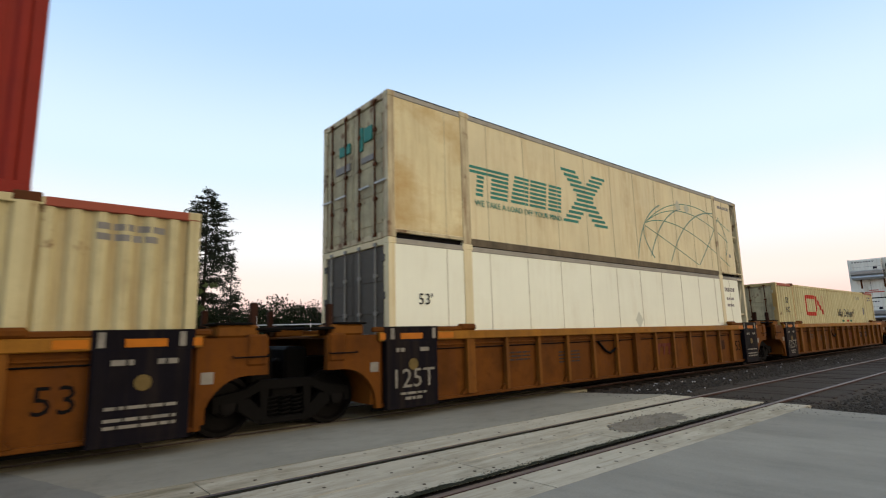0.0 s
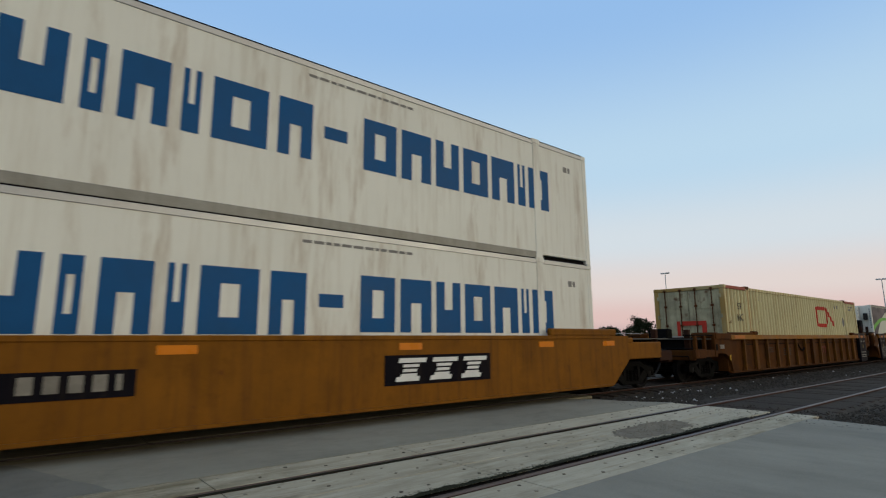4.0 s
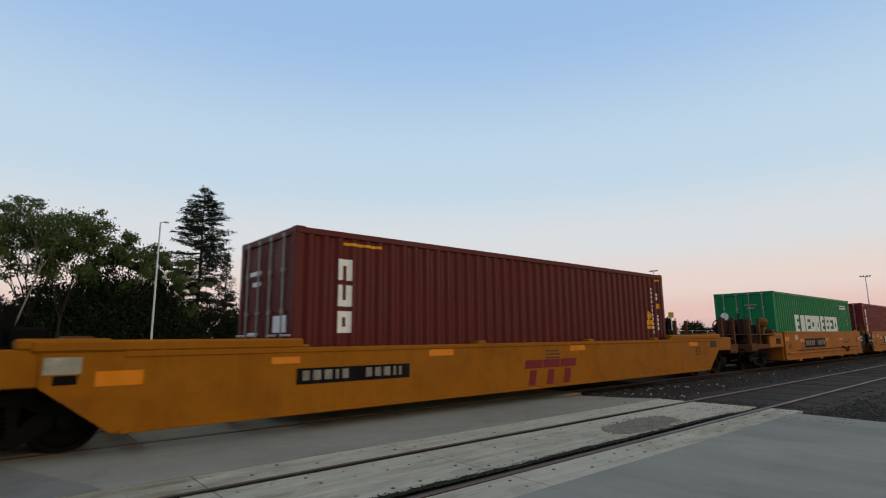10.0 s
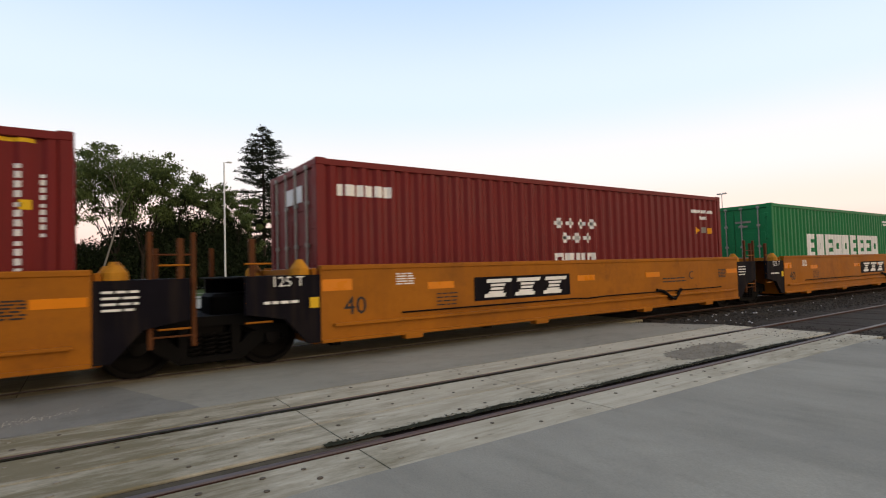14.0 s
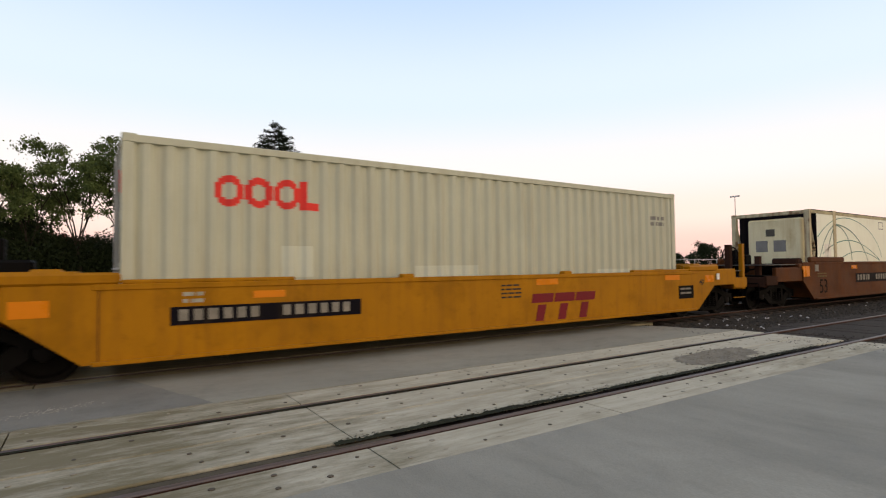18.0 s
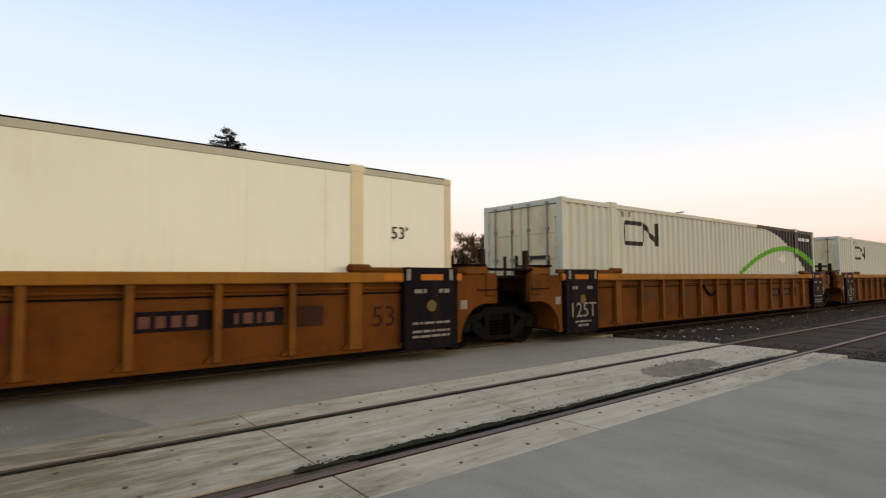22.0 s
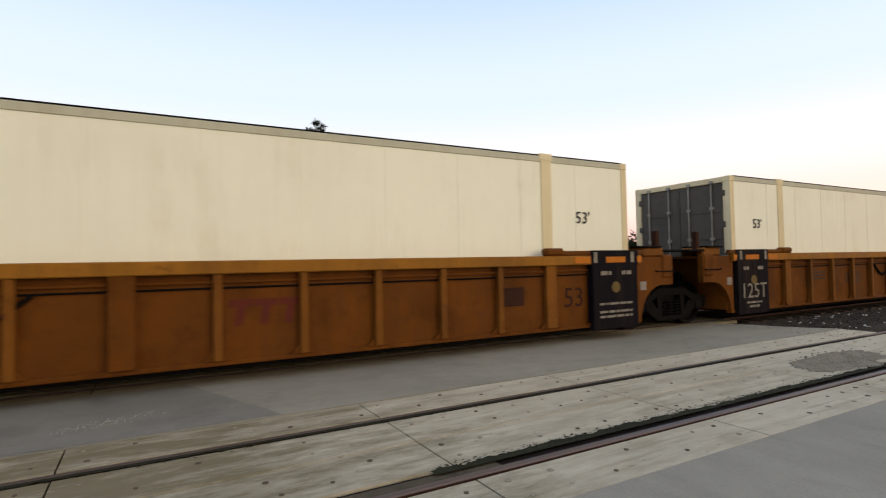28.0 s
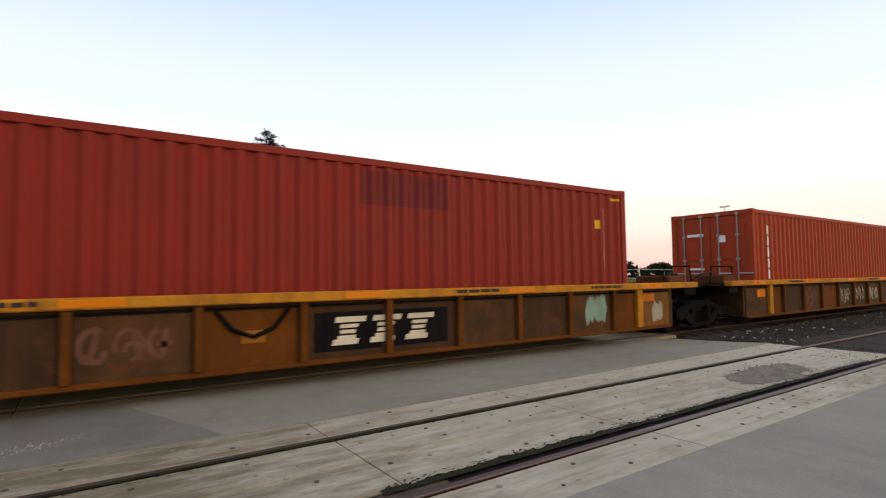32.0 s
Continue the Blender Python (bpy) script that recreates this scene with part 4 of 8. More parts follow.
def arc_marks(c, flip):
    """Charcoal corner and lime arc near one end of a greyish white container; flip puts them at the rear end."""
    L = c.L

    def put(bm, a, b, lo, hi, off=0.004):
        if flip:
            c.strip(bm, L / 2 - b, L / 2 - a, lambda x: lo(L / 2 - x), lambda x: hi(L / 2 - x), off)
        else:
            c.strip(bm, a - L / 2, b - L / 2, lambda x: lo(x + L / 2), lambda x: hi(x + L / 2), off)
    top = c.H - 0.12
    bm = bmesh.new()
    if flip:
        put(bm, 0.13, 5.8, lambda d: max(0.17, min(top - 0.002, 2.82 - 2.32 * (1 - d / 5.9) ** 2.26)), lambda d: top, 0.012)
    else:
        put(bm, 0.13, 6.2, lambda d: max(0.17, min(top - 0.002, 2.775 - 2.44 * (1 - d / 6.4) ** 3.0)), lambda d: top)
    part("dark_corner", bm, M["charcoal" if flip else "navy"], c.top, "dark painted corner")
    bm = bmesh.new()

    def mid(d):
        return 2.13 - 0.86 * ((d - 2.9) / 3.9) ** 2 if d > 2.9 else 2.13 - 0.60 * ((2.9 - d) / 2.8) ** 1.9
    put(bm, 0.13, 8.3, lambda d: max(0.17, mid(d) - 0.08 - 0.07 * max(0, 1 - d / 3)), lambda d: max(0.18, mid(d) + 0.08 + 0.05 * max(0, 1 - d / 3)), 0.025 if flip else 0.007)
    part("arc_stripe", bm, M["lime"], c.top, "lime green arc stripe")
    if flip:
        for e in (1.82,):
            part("painted_post", boxes((c.L / 2 - e - 0.32, c.L / 2 - e, -c.W / 2 - 0.009, -c.W / 2, 1.80, c.H + 0.01), c=0.002), M["charcoal"], c.top)
            part("painted_post", boxes((c.L / 2 - e - 0.33, c.L / 2 - e + 0.01, -c.W / 2 - 0.013, -c.W / 2, mid(e + 0.16) - 0.10, mid(e + 0.16) + 0.10), c=0.002), M["lime"], c.top)
        part("painted_rail", boxes((c.L / 2 - 5.6, c.L / 2 - 0.17, -c.W / 2 - 0.004, -c.W / 2, c.H - 0.118, c.H - 0.012), c=0.001), M["charcoal"], c.top)


def bent_line(c, key, name, a, b, d, t=0.024):
    """A thin painted line that bends from a by the pull of b to d; points are (along the wall, height)."""
    bm = bmesh.new()
    (x0, z0), (x1, z1), (x2, z2) = a, b, d
    n, y = 22, -c.W / 2 + 0.008
    pts = []
    for i in range(n + 1):
        f = i / n
        pts.append(((1 - f) ** 2 * x0 + 2 * f * (1 - f) * x1 + f * f * x2, (1 - f) ** 2 * z0 + 2 * f * (1 - f) * z1 + f * f * z2))
    rows = []
    for i, (x, z) in enumerate(pts):
        p, q = pts[max(0, i - 1)], pts[min(n, i + 1)]
        l = math.hypot(q[0] - p[0], q[1] - p[1]) or 1.0
        ux, uz = -(q[1] - p[1]) / l * t / 2, (q[0] - p[0]) / l * t / 2
        rows.append((bm.verts.new((x - ux - c.L / 2, y, z - uz)), bm.verts.new((x + ux - c.L / 2, y, z + uz))))
    for p, q in zip(rows, rows[1:]):
        bm.faces.new([p[0], q[0], q[1], p[1]])
    return part(name, bm, M[key], c.top, "thin teal curved line")


def half_globe(c, x, z, k):
    """A half globe of thin teal parallels and paler meridians; x and z are its left foot, k its scale."""
    def at(u, v):
        return (x + k * u, z + k * v)
    for a, b, d in (((0.62, 1.14), (3.1, 2.75), (6.65, 1.45)), ((0.62, 1.14), (3.0, 2.4), (6.4, 1.02)), ((0.58, 1.10), (2.5, 1.72), (6.35, 0.12)), ((0.52, 1.0), (2.0, 0.60), (3.85, 0.02))):
        bent_line(c, "teal", "globe_line", at(*a), at(*b), at(*d), 0.026)
    for a, b, d in (((0.0, 0.0), (0.35, 1.35), (1.5, 1.75)), ((0.75, 0.1), (1.5, 1.5), (2.9, 1.82)), ((1.95, 0.0), (3.2, 1.95), (5.5, 1.98)), ((0.45, 0.95), (0.3, 0.6), (0.95, 0.05)), ((5.75, 1.88), (4.9, 0.9), (3.9, 0.02)), ((5.75, 1.8), (6.6, 1.1), (6.1, 0.5))):
        bent_line(c, "teal_line", "meridian", at(*a), at(*b), at(*d), 0.045)


def diamond(c, x, z, w, h, material="grey_decal", name="placard", off=0.004):
    X = x - c.L / 2
    bm = bmesh.new()
    c.strip(bm, X - w, X + w, lambda q: z - h * (1 - abs(q - X) / w), lambda q: z + h * (1 - abs(q - X) / w), off)
    return part(name, bm, M[material], c.top, "diamond placard")


def striped_name(c, x, z, h, wide, ex, ew, ez, eh):
    """Slanting striped blocks, and beside them two crossing striped bands."""
    c.blocks("company_name", "teal", x, z, h, [(wide - 0.2) / 5] * 5, 0.05, "teal striped slanting blocks", slant=0.12, stripes=7)
    bm = bmesh.new()
    X = ex - c.L / 2
    n = 12
    for k in range(n):
        zz, f = ez + k * eh / n, k / (n - 1)
        for a, off in ((0.68 * f, 0.004), (0.68 * (1 - f), 0.008)):
            c.strip(bm, X + a * ew, X + (a + 0.32) * ew, zz, zz + 0.6 * eh / n, off)
    part("company_emblem", bm, M["teal"], c.top, "teal striped crossing bars")


def rounded_panel(c, x, z, w, h):
    """Brick red rounded sign with pale blocks, and a line of blocks below it."""
    X = x - c.L / 2
    bm = bmesh.new()
    r = 0.18

    def arch(q):
        d = max(0.0, X + r - q, q - (X + w - r))
        return r - math.sqrt(max(0.0, r * r - d * d))
    c.strip(bm, X, X + w, lambda q: z + arch(q) + 0.05 * math.sin((q - X) / w * math.pi * 2), lambda q: z + h - arch(q))
    part("company_panel", bm, M["brick_red"], c.top, "brick red rounded company panel")
    bm = bmesh.new()
    for a in (0.16, w - 0.16 - 0.62):
        c.strip(bm, X + a, X + a + 0.24, z + 0.16 * h, z + 0.86 * h, 0.008)
        c.strip(bm, X + a + 0.32, X + a + 0.62, lambda q: z + (0.16 + 0.25 * (q - X - a - 0.32)) * h, z + 0.86 * h, 0.008)
    c.strip(bm, X + w / 2 - 0.16, X + w / 2 + 0.16, z + 0.46 * h, z + 0.56 * h, 0.008)
    part("panel_blocks", bm, M["white_decal"], c.top, "pale blocks on the panel")
    c.blocks("company_name", "brick_red", x + 0.03, z - 0.44, 0.30, [(w - 0.06 - 8 * 0.05) / 9] * 9, 0.05, "brick red row of blocks")


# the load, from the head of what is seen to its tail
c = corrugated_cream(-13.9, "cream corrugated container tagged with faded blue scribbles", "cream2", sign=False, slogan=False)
for q in [(8.9, 0.35, 1.35, 0.18), (9.1, 0.16, 1.5, 0.14), (11.2, 0.5, 1.38, 0.16), (11.3, 0.2, 1.5, 0.2), (12.6, 0.3, 1.4, 0.2), (13.0, 0.5, 1.36, 0.09), (13.7, 0.3, 1.42, 0.14)]:
    c.mark("scribble", "blue_decal", [q], "blue spray-painted scribble")
Container("shipping_container", "plain red corrugated container stacked on a cream one", -11.9, UP, 12.19, width=2.44, wall="red", ribs=(0.278, 0.046), posts=False)

c = smooth_white(5.5, "white smooth-sided container with dark weathered doors", FLOOR, rear="open", post="white_dirty", top="steel_dull")
c.words("53'", 0.85, 1.66, 0.30)
diamond(c, 8.5, 1.35, 0.2, 0.25, "pale_green")
c.small_print(14.4, 2.35, 1, "grey_decal", 0.85, 0.14)
c.small_print(14.5, 2.05, 2, "grey_decal", 0.6, 0.09, 0.14)
c = smooth_white(5.5, "cream smooth-sided container with teal striped lettering, stained front", UP, "white_dirty", rear="open", end="door_brown", seams=1.22, top="steel_dull", post="rusty_white", rail="rail_grime")
c.mark("weather_stain", "ochre_stain", [(0.16, 1.92, 0.17, 2.6)], "ochre weather stain on the front panel")
c.small_print(14.5, 2.5, 1, "grey_decal", 0.95, 0.11)
c.small_print(15.1, 0.72, 1, "grey_decal", 0.2, 0.12)
striped_name(c, 2.07, 1.12, 0.70, 3.2, 5.3, 1.95, 0.93, 1.45)
c.words("WE TAKE A LOAD OFF YOUR MIND", 3.72, 0.90, 0.185, "teal", "slogan")
half_globe(c, 8.73, 0.26, 1.0)
diamond(c, 11.43, 2.16, 0.2, 0.2, "grey_cont", "placard", 0.012)
diamond(c, 12.03, 2.15, 0.2, 0.2, "grey_cont", "placard", 0.012)
c.end_marks([(-0.75, 0.3, 2.05, 0.3), (-0.4, 0.14, 1.9, 0.5), (0.1, 0.45, 2.0, 0.22)], "teal")
c.end_marks([(-0.8, 0.45, 1.62, 0.12), (0.1, 0.6, 1.62, 0.16)], "grey_decal")

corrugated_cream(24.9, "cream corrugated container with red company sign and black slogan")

for z in (FLOOR, UP):
    c = smooth_white(48.5, "white refrigerated container with blue lettering, " + ("stacked on its twin" if z == UP else "lower of a pair"), z, "cool_white", "reefer", "plain", "cool_white", "refrigerated_container", 0.0, "steel_bare", "cool_white")
    c.blocks("company_name", "blue_decal", 2.35, 1.14, 0.98, [0.85, 0.72, 0.72, 0.25, 0.62, 0.25, 0.85, 0.6], 0.17, "blue blocks of a company name")
    c.blocks("company_name", "blue_decal", 9.4, 1.18, 0.98, [0.72, 0.72, 0.62, 0.72, 0.72, 0.25, 0.72], 0.12, "blue blocks of a company name")
    c.mark("dash", "blue_decal", [(8.62, 0.45, 1.58, 0.22)])
    c.small_print(0.41, 2.55, 3, "grey_decal", 0.9, 0.09)
    for x in (0.77, 1.36):
        diamond(c, x, 1.87, 0.2, 0.24, "pale_green" if z == UP else "grey_cont")
    c.small_print(15.2, 2.3, 1, "grey_decal", 0.35, 0.14)
    c.small_print(8.3, 2.62, 1, "grey_decal", 2.3, 0.05)

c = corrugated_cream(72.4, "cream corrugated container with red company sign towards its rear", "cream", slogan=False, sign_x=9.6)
c.end_marks([(-0.6, 0.9, 1.5, 0.16), (-0.6, 0.16, 1.0, 0.6), (0.35, 0.12, 1.0, 0.66)], "red_decal", "end_sign")

c = smooth_white(91.8, "white refrigerated container with dark nose corner and lime green arc", FLOOR, "pale_green", "reefer", "plain", "cool_white", "refrigerated_container", 0.0, "steel_dull", "cool_white", False, "black_steel")
arc_marks(c, False)
part("orange_stripe", boxes((-c.L / 2 - 0.427, -c.L / 2 - 0.415, -0.2, 0.92, 2.18, 2.30), c=0.001), M["orange_reflector"], c.top, "orange stripe on the cooling unit")
c.mark("notice", "yellow_decal", [(0.03, 0.1, 2.2, 0.3)])
c.ring("company_sign", "black_decal", 12.1, 1.77, 1.65, 0.58, 0.11, "black ring-and-bar company sign")
c.small_print(14.6, 2.3, 1, "grey_decal", 1.1, 0.14)
diamond(c, 15.05, 1.72, 0.26, 0.28, "cream")

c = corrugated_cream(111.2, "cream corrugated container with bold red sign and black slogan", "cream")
c.end_marks([(-0.7, 0.7, 1.4, 0.13), (-0.7, 0.14, 0.9, 0.6), (0.2, 0.5, 1.2, 0.14)], "red_decal", "end_sign")

c = iso(136.55, "maroon corrugated shipping container with white upright letter blocks", "maroon")
c.column(11.5, 2.4, 11, size=0.1)
c.column(11.8, 2.25, 2, size=0.1)
c.column(11.8, 1.6, 4, size=0.1)
c.mark("hazard_mark", "amber_decal", [(11.1, 0.36, 1.36, 0.13), (11.1, 0.36, 1.24, 0.09), (11.76, 0.16, 1.85, 0.15), (11.7, 0.32, 2.69, 0.05), (0.9, 0.8, 2.66, 0.05)])
diamond(c, 11.3, 1.63, 0.11, 0.15, "amber_decal", "hazard_triangle")


def upright_blocks(c, x, z, n, size, material="white_decal"):
    """Letter blocks one under the other."""
    bm = bmesh.new()
    X = x - c.L / 2
    for i in range(n):
        zz = z - i * size * 1.22
        x0, x1, mid = X + 0.08 * size, X + 0.82 * size, X + 0.45 * size
        lo, hi = ((0.0, 0.7), (0.3, 1.0), (0.28, 0.72))[i % 3]
        c.strip(bm, x0, mid - 0.12 * size, zz, zz + size)
        c.strip(bm, mid + 0.12 * size, x1, zz, zz + size)
        if lo > 0:
            c.strip(bm, mid - 0.12 * size, mid + 0.12 * size, zz, zz + lo * size)
        if hi < 1:
            c.strip(bm, mid - 0.12 * size, mid + 0.12 * size, zz + hi * size, zz + size)
    return part("upright_name", bm, M[material], c.top, "white letter blocks one under the other")


upright_blocks(c, 0.78, 2.04, 3, 0.37)
c.end_marks([(-0.95, 0.5, 1.15, 0.28)])
c.end_marks([(0.2, 0.5, 2.2, 0.08), (0.2, 0.35, 2.0, 0.08), (0.25, 0.45, 1.1, 0.06), (0.25, 0.45, 0.95, 0.06), (0.25, 0.45, 0.8, 0.06)])

for s in (158.35, 204.35):
    c = iso(s, "green corrugated shipping container with white letter blocks", "green", post="green")
    c.blocks("company_name", "white_decal", 2.58, 1.1, 0.82, [0.68] * 9, 0.09, "white notched blocks of a company name", slits=True)
    c.small_print(10.1, 2.5, 2, "white_decal", 1.3, 0.08)
    c.small_print(11.5, 1.7, 2, "yellow_decal", 0.12, 0.12)
    c.end_marks([(-0.55, 0.5, 2.3, 0.06), (-0.45, 0.3, 2.15, 0.06), (-0.5, 0.45, 1.1, 0.05), (-0.5, 0.45, 0.95, 0.05), (0.25, 0.3, 1.1, 0.05)], "dull_white")
    bm = bmesh.new()
    lathe(bm, [(0.17, -0.004), (0.17, 0.02), (0.10, 0.02), (0.10, -0.004)], 20, "x", (-c.L / 2 - 0.024, 0.82, 1.85))
    part("round_emblem", bm, M["white_decal"], c.top, "white round emblem")

c = iso(173.65, "red corrugated shipping container with large white upright letter blocks", "crimson")
upright_blocks(c, 0.56, 2.13, 3, 0.38)
c.mark("hazard_mark", "yellow_decal", [(0.34, 0.42, 2.72, 0.06), (11.05, 0.3, 1.28, 0.13), (11.1, 0.16, 1.52, 0.18), (11.65, 0.12, 1.9, 0.12), (11.4, 0.4, 2.72, 0.05)])
c.column(11.6, 2.4, 12)
c.column(11.85, 2.3, 9, size=0.07)

c = iso(189.0, "crimson corrugated shipping container with white star pattern and blocks", "crimson")
stars = []
for i, x in enumerate((5.4, 5.76, 6.12, 6.48)):
    stars += [(x + 0.08, 0.09, 1.87, 0.22), (x, 0.25, 1.94, 0.08)]
for i, x in enumerate((5.6, 5.96, 6.32)):
    stars += [(x + 0.08, 0.09, 1.55, 0.22), (x, 0.25, 1.62, 0.08)]
c.mark("star_pattern", "white_decal", stars, "white stars in two rows")
c.blocks("company_name", "white_decal", 5.37, 0.98, 0.34, [0.29] * 4, 0.05, "white blocks of a company name")
c.small_print(0.37, 2.3, 1, "white_decal", 1.0, 0.19)
c.small_print(10.75, 2.40, 1, "white_decal", 1.15, 0.085)
c.small_print(11.1, 2.22, 1, "white_decal", 0.5, 0.085)
diamond(c, 10.98, 1.92, 0.12, 0.10, "amber_decal", "hazard_triangle")
c.mark("notice", "dull_white", [(11.22, 0.18, 1.85, 0.16)])
c.mark("hazard_mark", "amber_decal", [(11.54, 0.16, 1.83, 0.16)])
c.end_marks([(-0.55, 0.24, 2.25, 0.28), (-0.25, 0.08, 2.25, 0.28), (-0.1, 0.4, 2.25, 0.28)])

c = iso(219.7, "blue corrugated shipping container with white blocks", "blue")
c.mark("company_mark", "white_decal", [(2.5, 0.22, 1.05, 0.9), (3.2, 0.22, 1.05, 0.9), (2.72, 0.48, 1.4, 0.18)], "white square mark")
c.blocks("company_name", "white_decal", 4.0, 1.05, 0.9, [0.75, 0.75, 0.75, 0.6, 0.25, 0.75], 0.2, "white blocks of a company name")
c.end_marks([(-0.2, 0.5, 1.6, 0.5)])

c = iso(239.28, "pale grey corrugated shipping container with red letter blocks", "grey_cont", post="grey_cont")
for i in range(3):
    x0 = 1.14 + i * 0.42
    bm = bmesh.new()
    for k in range(8):
        a = k / 8 * 2 - 0.875
        hh = math.sqrt(max(0.02, 1 - a * a)) * 0.23
        inner = math.sqrt(max(0.0, 0.30 - a * a)) * 0.23
        X = x0 + 0.2 + a * 0.2 - 0.026 - c.L / 2
        c.strip(bm, X, X + 0.052, 2.22 + inner, 2.22 + hh)
        c.strip(bm, X, X + 0.052, 2.22 - hh, 2.22 - inner)
    part("ring_mark", bm, M["bright_red"], c.top, "bright red ring")
c.mark("bar_mark", "bright_red", [(2.38, 0.11, 1.99, 0.45), (2.49, 0.2, 1.99, 0.12)], "bright red angle")
c.mark("pale_patch", "pale_green", [(2.1, 0.5, 0.95, 0.48), (4.43, 1.4, 0.91, 0.2), (9.2, 1.2, 0.9, 0.1)], "pale repainted patch")
c.small_print(11.2, 2.2, 2, "grey_decal", 0.6, 0.09)
c.end_marks([(-0.9, 0.4, 1.9, 0.12), (0.3, 0.5, 2.2, 0.08), (0.3, 0.4, 2.0, 0.08), (0.3, 0.5, 1.0, 0.06), (0.3, 0.5, 0.8, 0.06)], "grey_decal")
c.end_marks([(-0.85, 0.3, 2.15, 0.3)], "bright_red", "end_sign")
c.end_marks([(0.3, 0.3, 1.5, 0.16)], "amber_decal", "end_label")

c = smooth_white(258.95, "white refrigerated container with teal striped lettering and thin arcs", FLOOR, "white", "box", "plain", "white_dirty", "refrigerated_container", 0.0, "door_brown", "rusty_white")
for a, b, d in (((0.62, 1.98), (2.2, 3.1), (4.45, 2.52)), ((4.45, 2.52), (5.9, 2.15), (6.3, 1.3)), ((0.95, 1.40), (3.3, 2.50), (6.05, 1.20)), ((2.2, 1.15), (4.0, 1.85), (6.1, 1.15))):
    bent_line(c, "teal", "globe_line", a, b, d, 0.026)
for a, b, d in (((1.95, 2.45), (3.3, 2.35), (3.42, 1.17)), ((2.05, 2.46), (4.0, 2.4), (4.9, 1.17)), ((0.7, 1.2), (1.2, 2.2), (2.1, 2.48)), ((1.3, 1.2), (1.5, 2.0), (2.1, 2.48))):
    bent_line(c, "teal_line", "meridian", a, b, d, 0.045)
c.mark("hatch_frame", "grey_decal", [(6.10, 0.46, 2.40, 0.03), (6.10, 0.46, 2.66, 0.03), (6.10, 0.03, 2.40, 0.29), (6.53, 0.03, 2.40, 0.29)], "small hatch outline")
striped_name(c, 8.45, 1.2, 0.64, 3.3, 11.6, 1.9, 1.2, 1.1)
for dx, dz in ((0, 0.5), (0.42, 0.5), (0.06, 0.0), (0.48, 0.0)):
    diamond(c, 7.5 + dx * 1.2, 2.12 + dz * 0.75, 0.19, 0.23, "steel_dull" if dz > 0 else "grey_cont", "emblem")
    diamond(c, 7.66 + dx * 1.3, 2.25 + dz * 0.75, 0.13, 0.16, "white", "emblem_middle", 0.008)
c.mark("pale_patch", "cool_white", [(1.1, 0.55, 1.3, 0.45)])

for s, x, back in ((282.23, 3.6, False), (363.6, 3.6, False), (383.0, 9.85, True)):
    c = smooth_white(s, "white smooth-sided container with brick red company panel" + (", grey doors in front" if back else ", open nose frame"), FLOOR, "white",
                     "doors" if back else "frame", "frame" if back else "plain", "grey_door" if back else "cool_white", "refrigerated_container", 1.22, "grey_cont", "white_dirty")
    rounded_panel(c, x, 1.47, 2.6, 0.98)
    if back:
        c.words("53'", 1.0, 1.74, 0.30)
        c.small_print(14.0, 2.35, 3, "grey_decal", 0.75, 0.11, 0.13)
    else:
        c.words("53'", 15.0, 1.74, 0.30)
        c.small_print(0.95, 2.3, 3, "grey_decal", 0.8, 0.11, 0.13)

for s in (301.6, 321.0):
    c = Container("domestic_container", "greyish white corrugated container with dark rear corner and lime arc", s, FLOOR, 16.15, wall="pale_green", ribs=(0.285, 0.046), end="white_dirty")
    arc_marks(c, True)
    c.ring("company_sign", "charcoal", 2.43, 1.88, 1.65, 0.64, 0.11, "charcoal ring-and-bar company sign")
    diamond(c, 12.8, 1.72, 0.25, 0.25, "white_decal")
    c.small_print(14.4, 2.47, 1, "white_decal", 1.3, 0.12, off=0.02)
    for q in (2.35, 2.65):
        c.mark("vent_mark", "grey_decal", [(q, 0.12, 2.6, 0.14)])
    c.end_marks([(-0.9, 0.7, 1.5, 0.08), (-0.9, 0.08, 1.1, 0.48), (-0.9, 0.7, 1.1, 0.08), (0.1, 0.08, 1.1, 0.5), (0.5, 0.08, 1.1, 0.5)], "charcoal", "end_sign")

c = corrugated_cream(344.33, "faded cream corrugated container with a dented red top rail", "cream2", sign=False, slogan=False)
c.mark("rust_scar", "brick_red", [(10.6, 0.1, 1.3, 0.5), (11.2, 0.08, 1.25, 0.4)])

c = iso(406.1, "orange-red corrugated shipping container with white upright letters", "orange_red")
upright_blocks(c, 0.76, 2.24, 6, 0.235)
c.column(11.2, 2.45, 15, "dull_white", 0.075)
c.column(11.52, 2.47, 7, "dull_white", 0.075)
c.column(11.5, 1.55, 3, "dull_white", 0.09)
diamond(c, 11.0, 1.78, 0.13, 0.14, "amber_decal", "hazard_triangle")
c.mark("hazard_mark", "amber_decal", [(11.49, 0.17, 1.68, 0.17), (11.75, 0.3, 2.69, 0.05)])
c.end_marks([(0.2, 0.5, 2.2, 0.1), (0.3, 0.35, 2.0, 0.1), (0.2, 0.5, 0.8, 0.05), (0.2, 0.5, 0.65, 0.05), (0.2, 0.5, 0.95, 0.05), (-0.4, 0.22, 1.9, 0.24)])

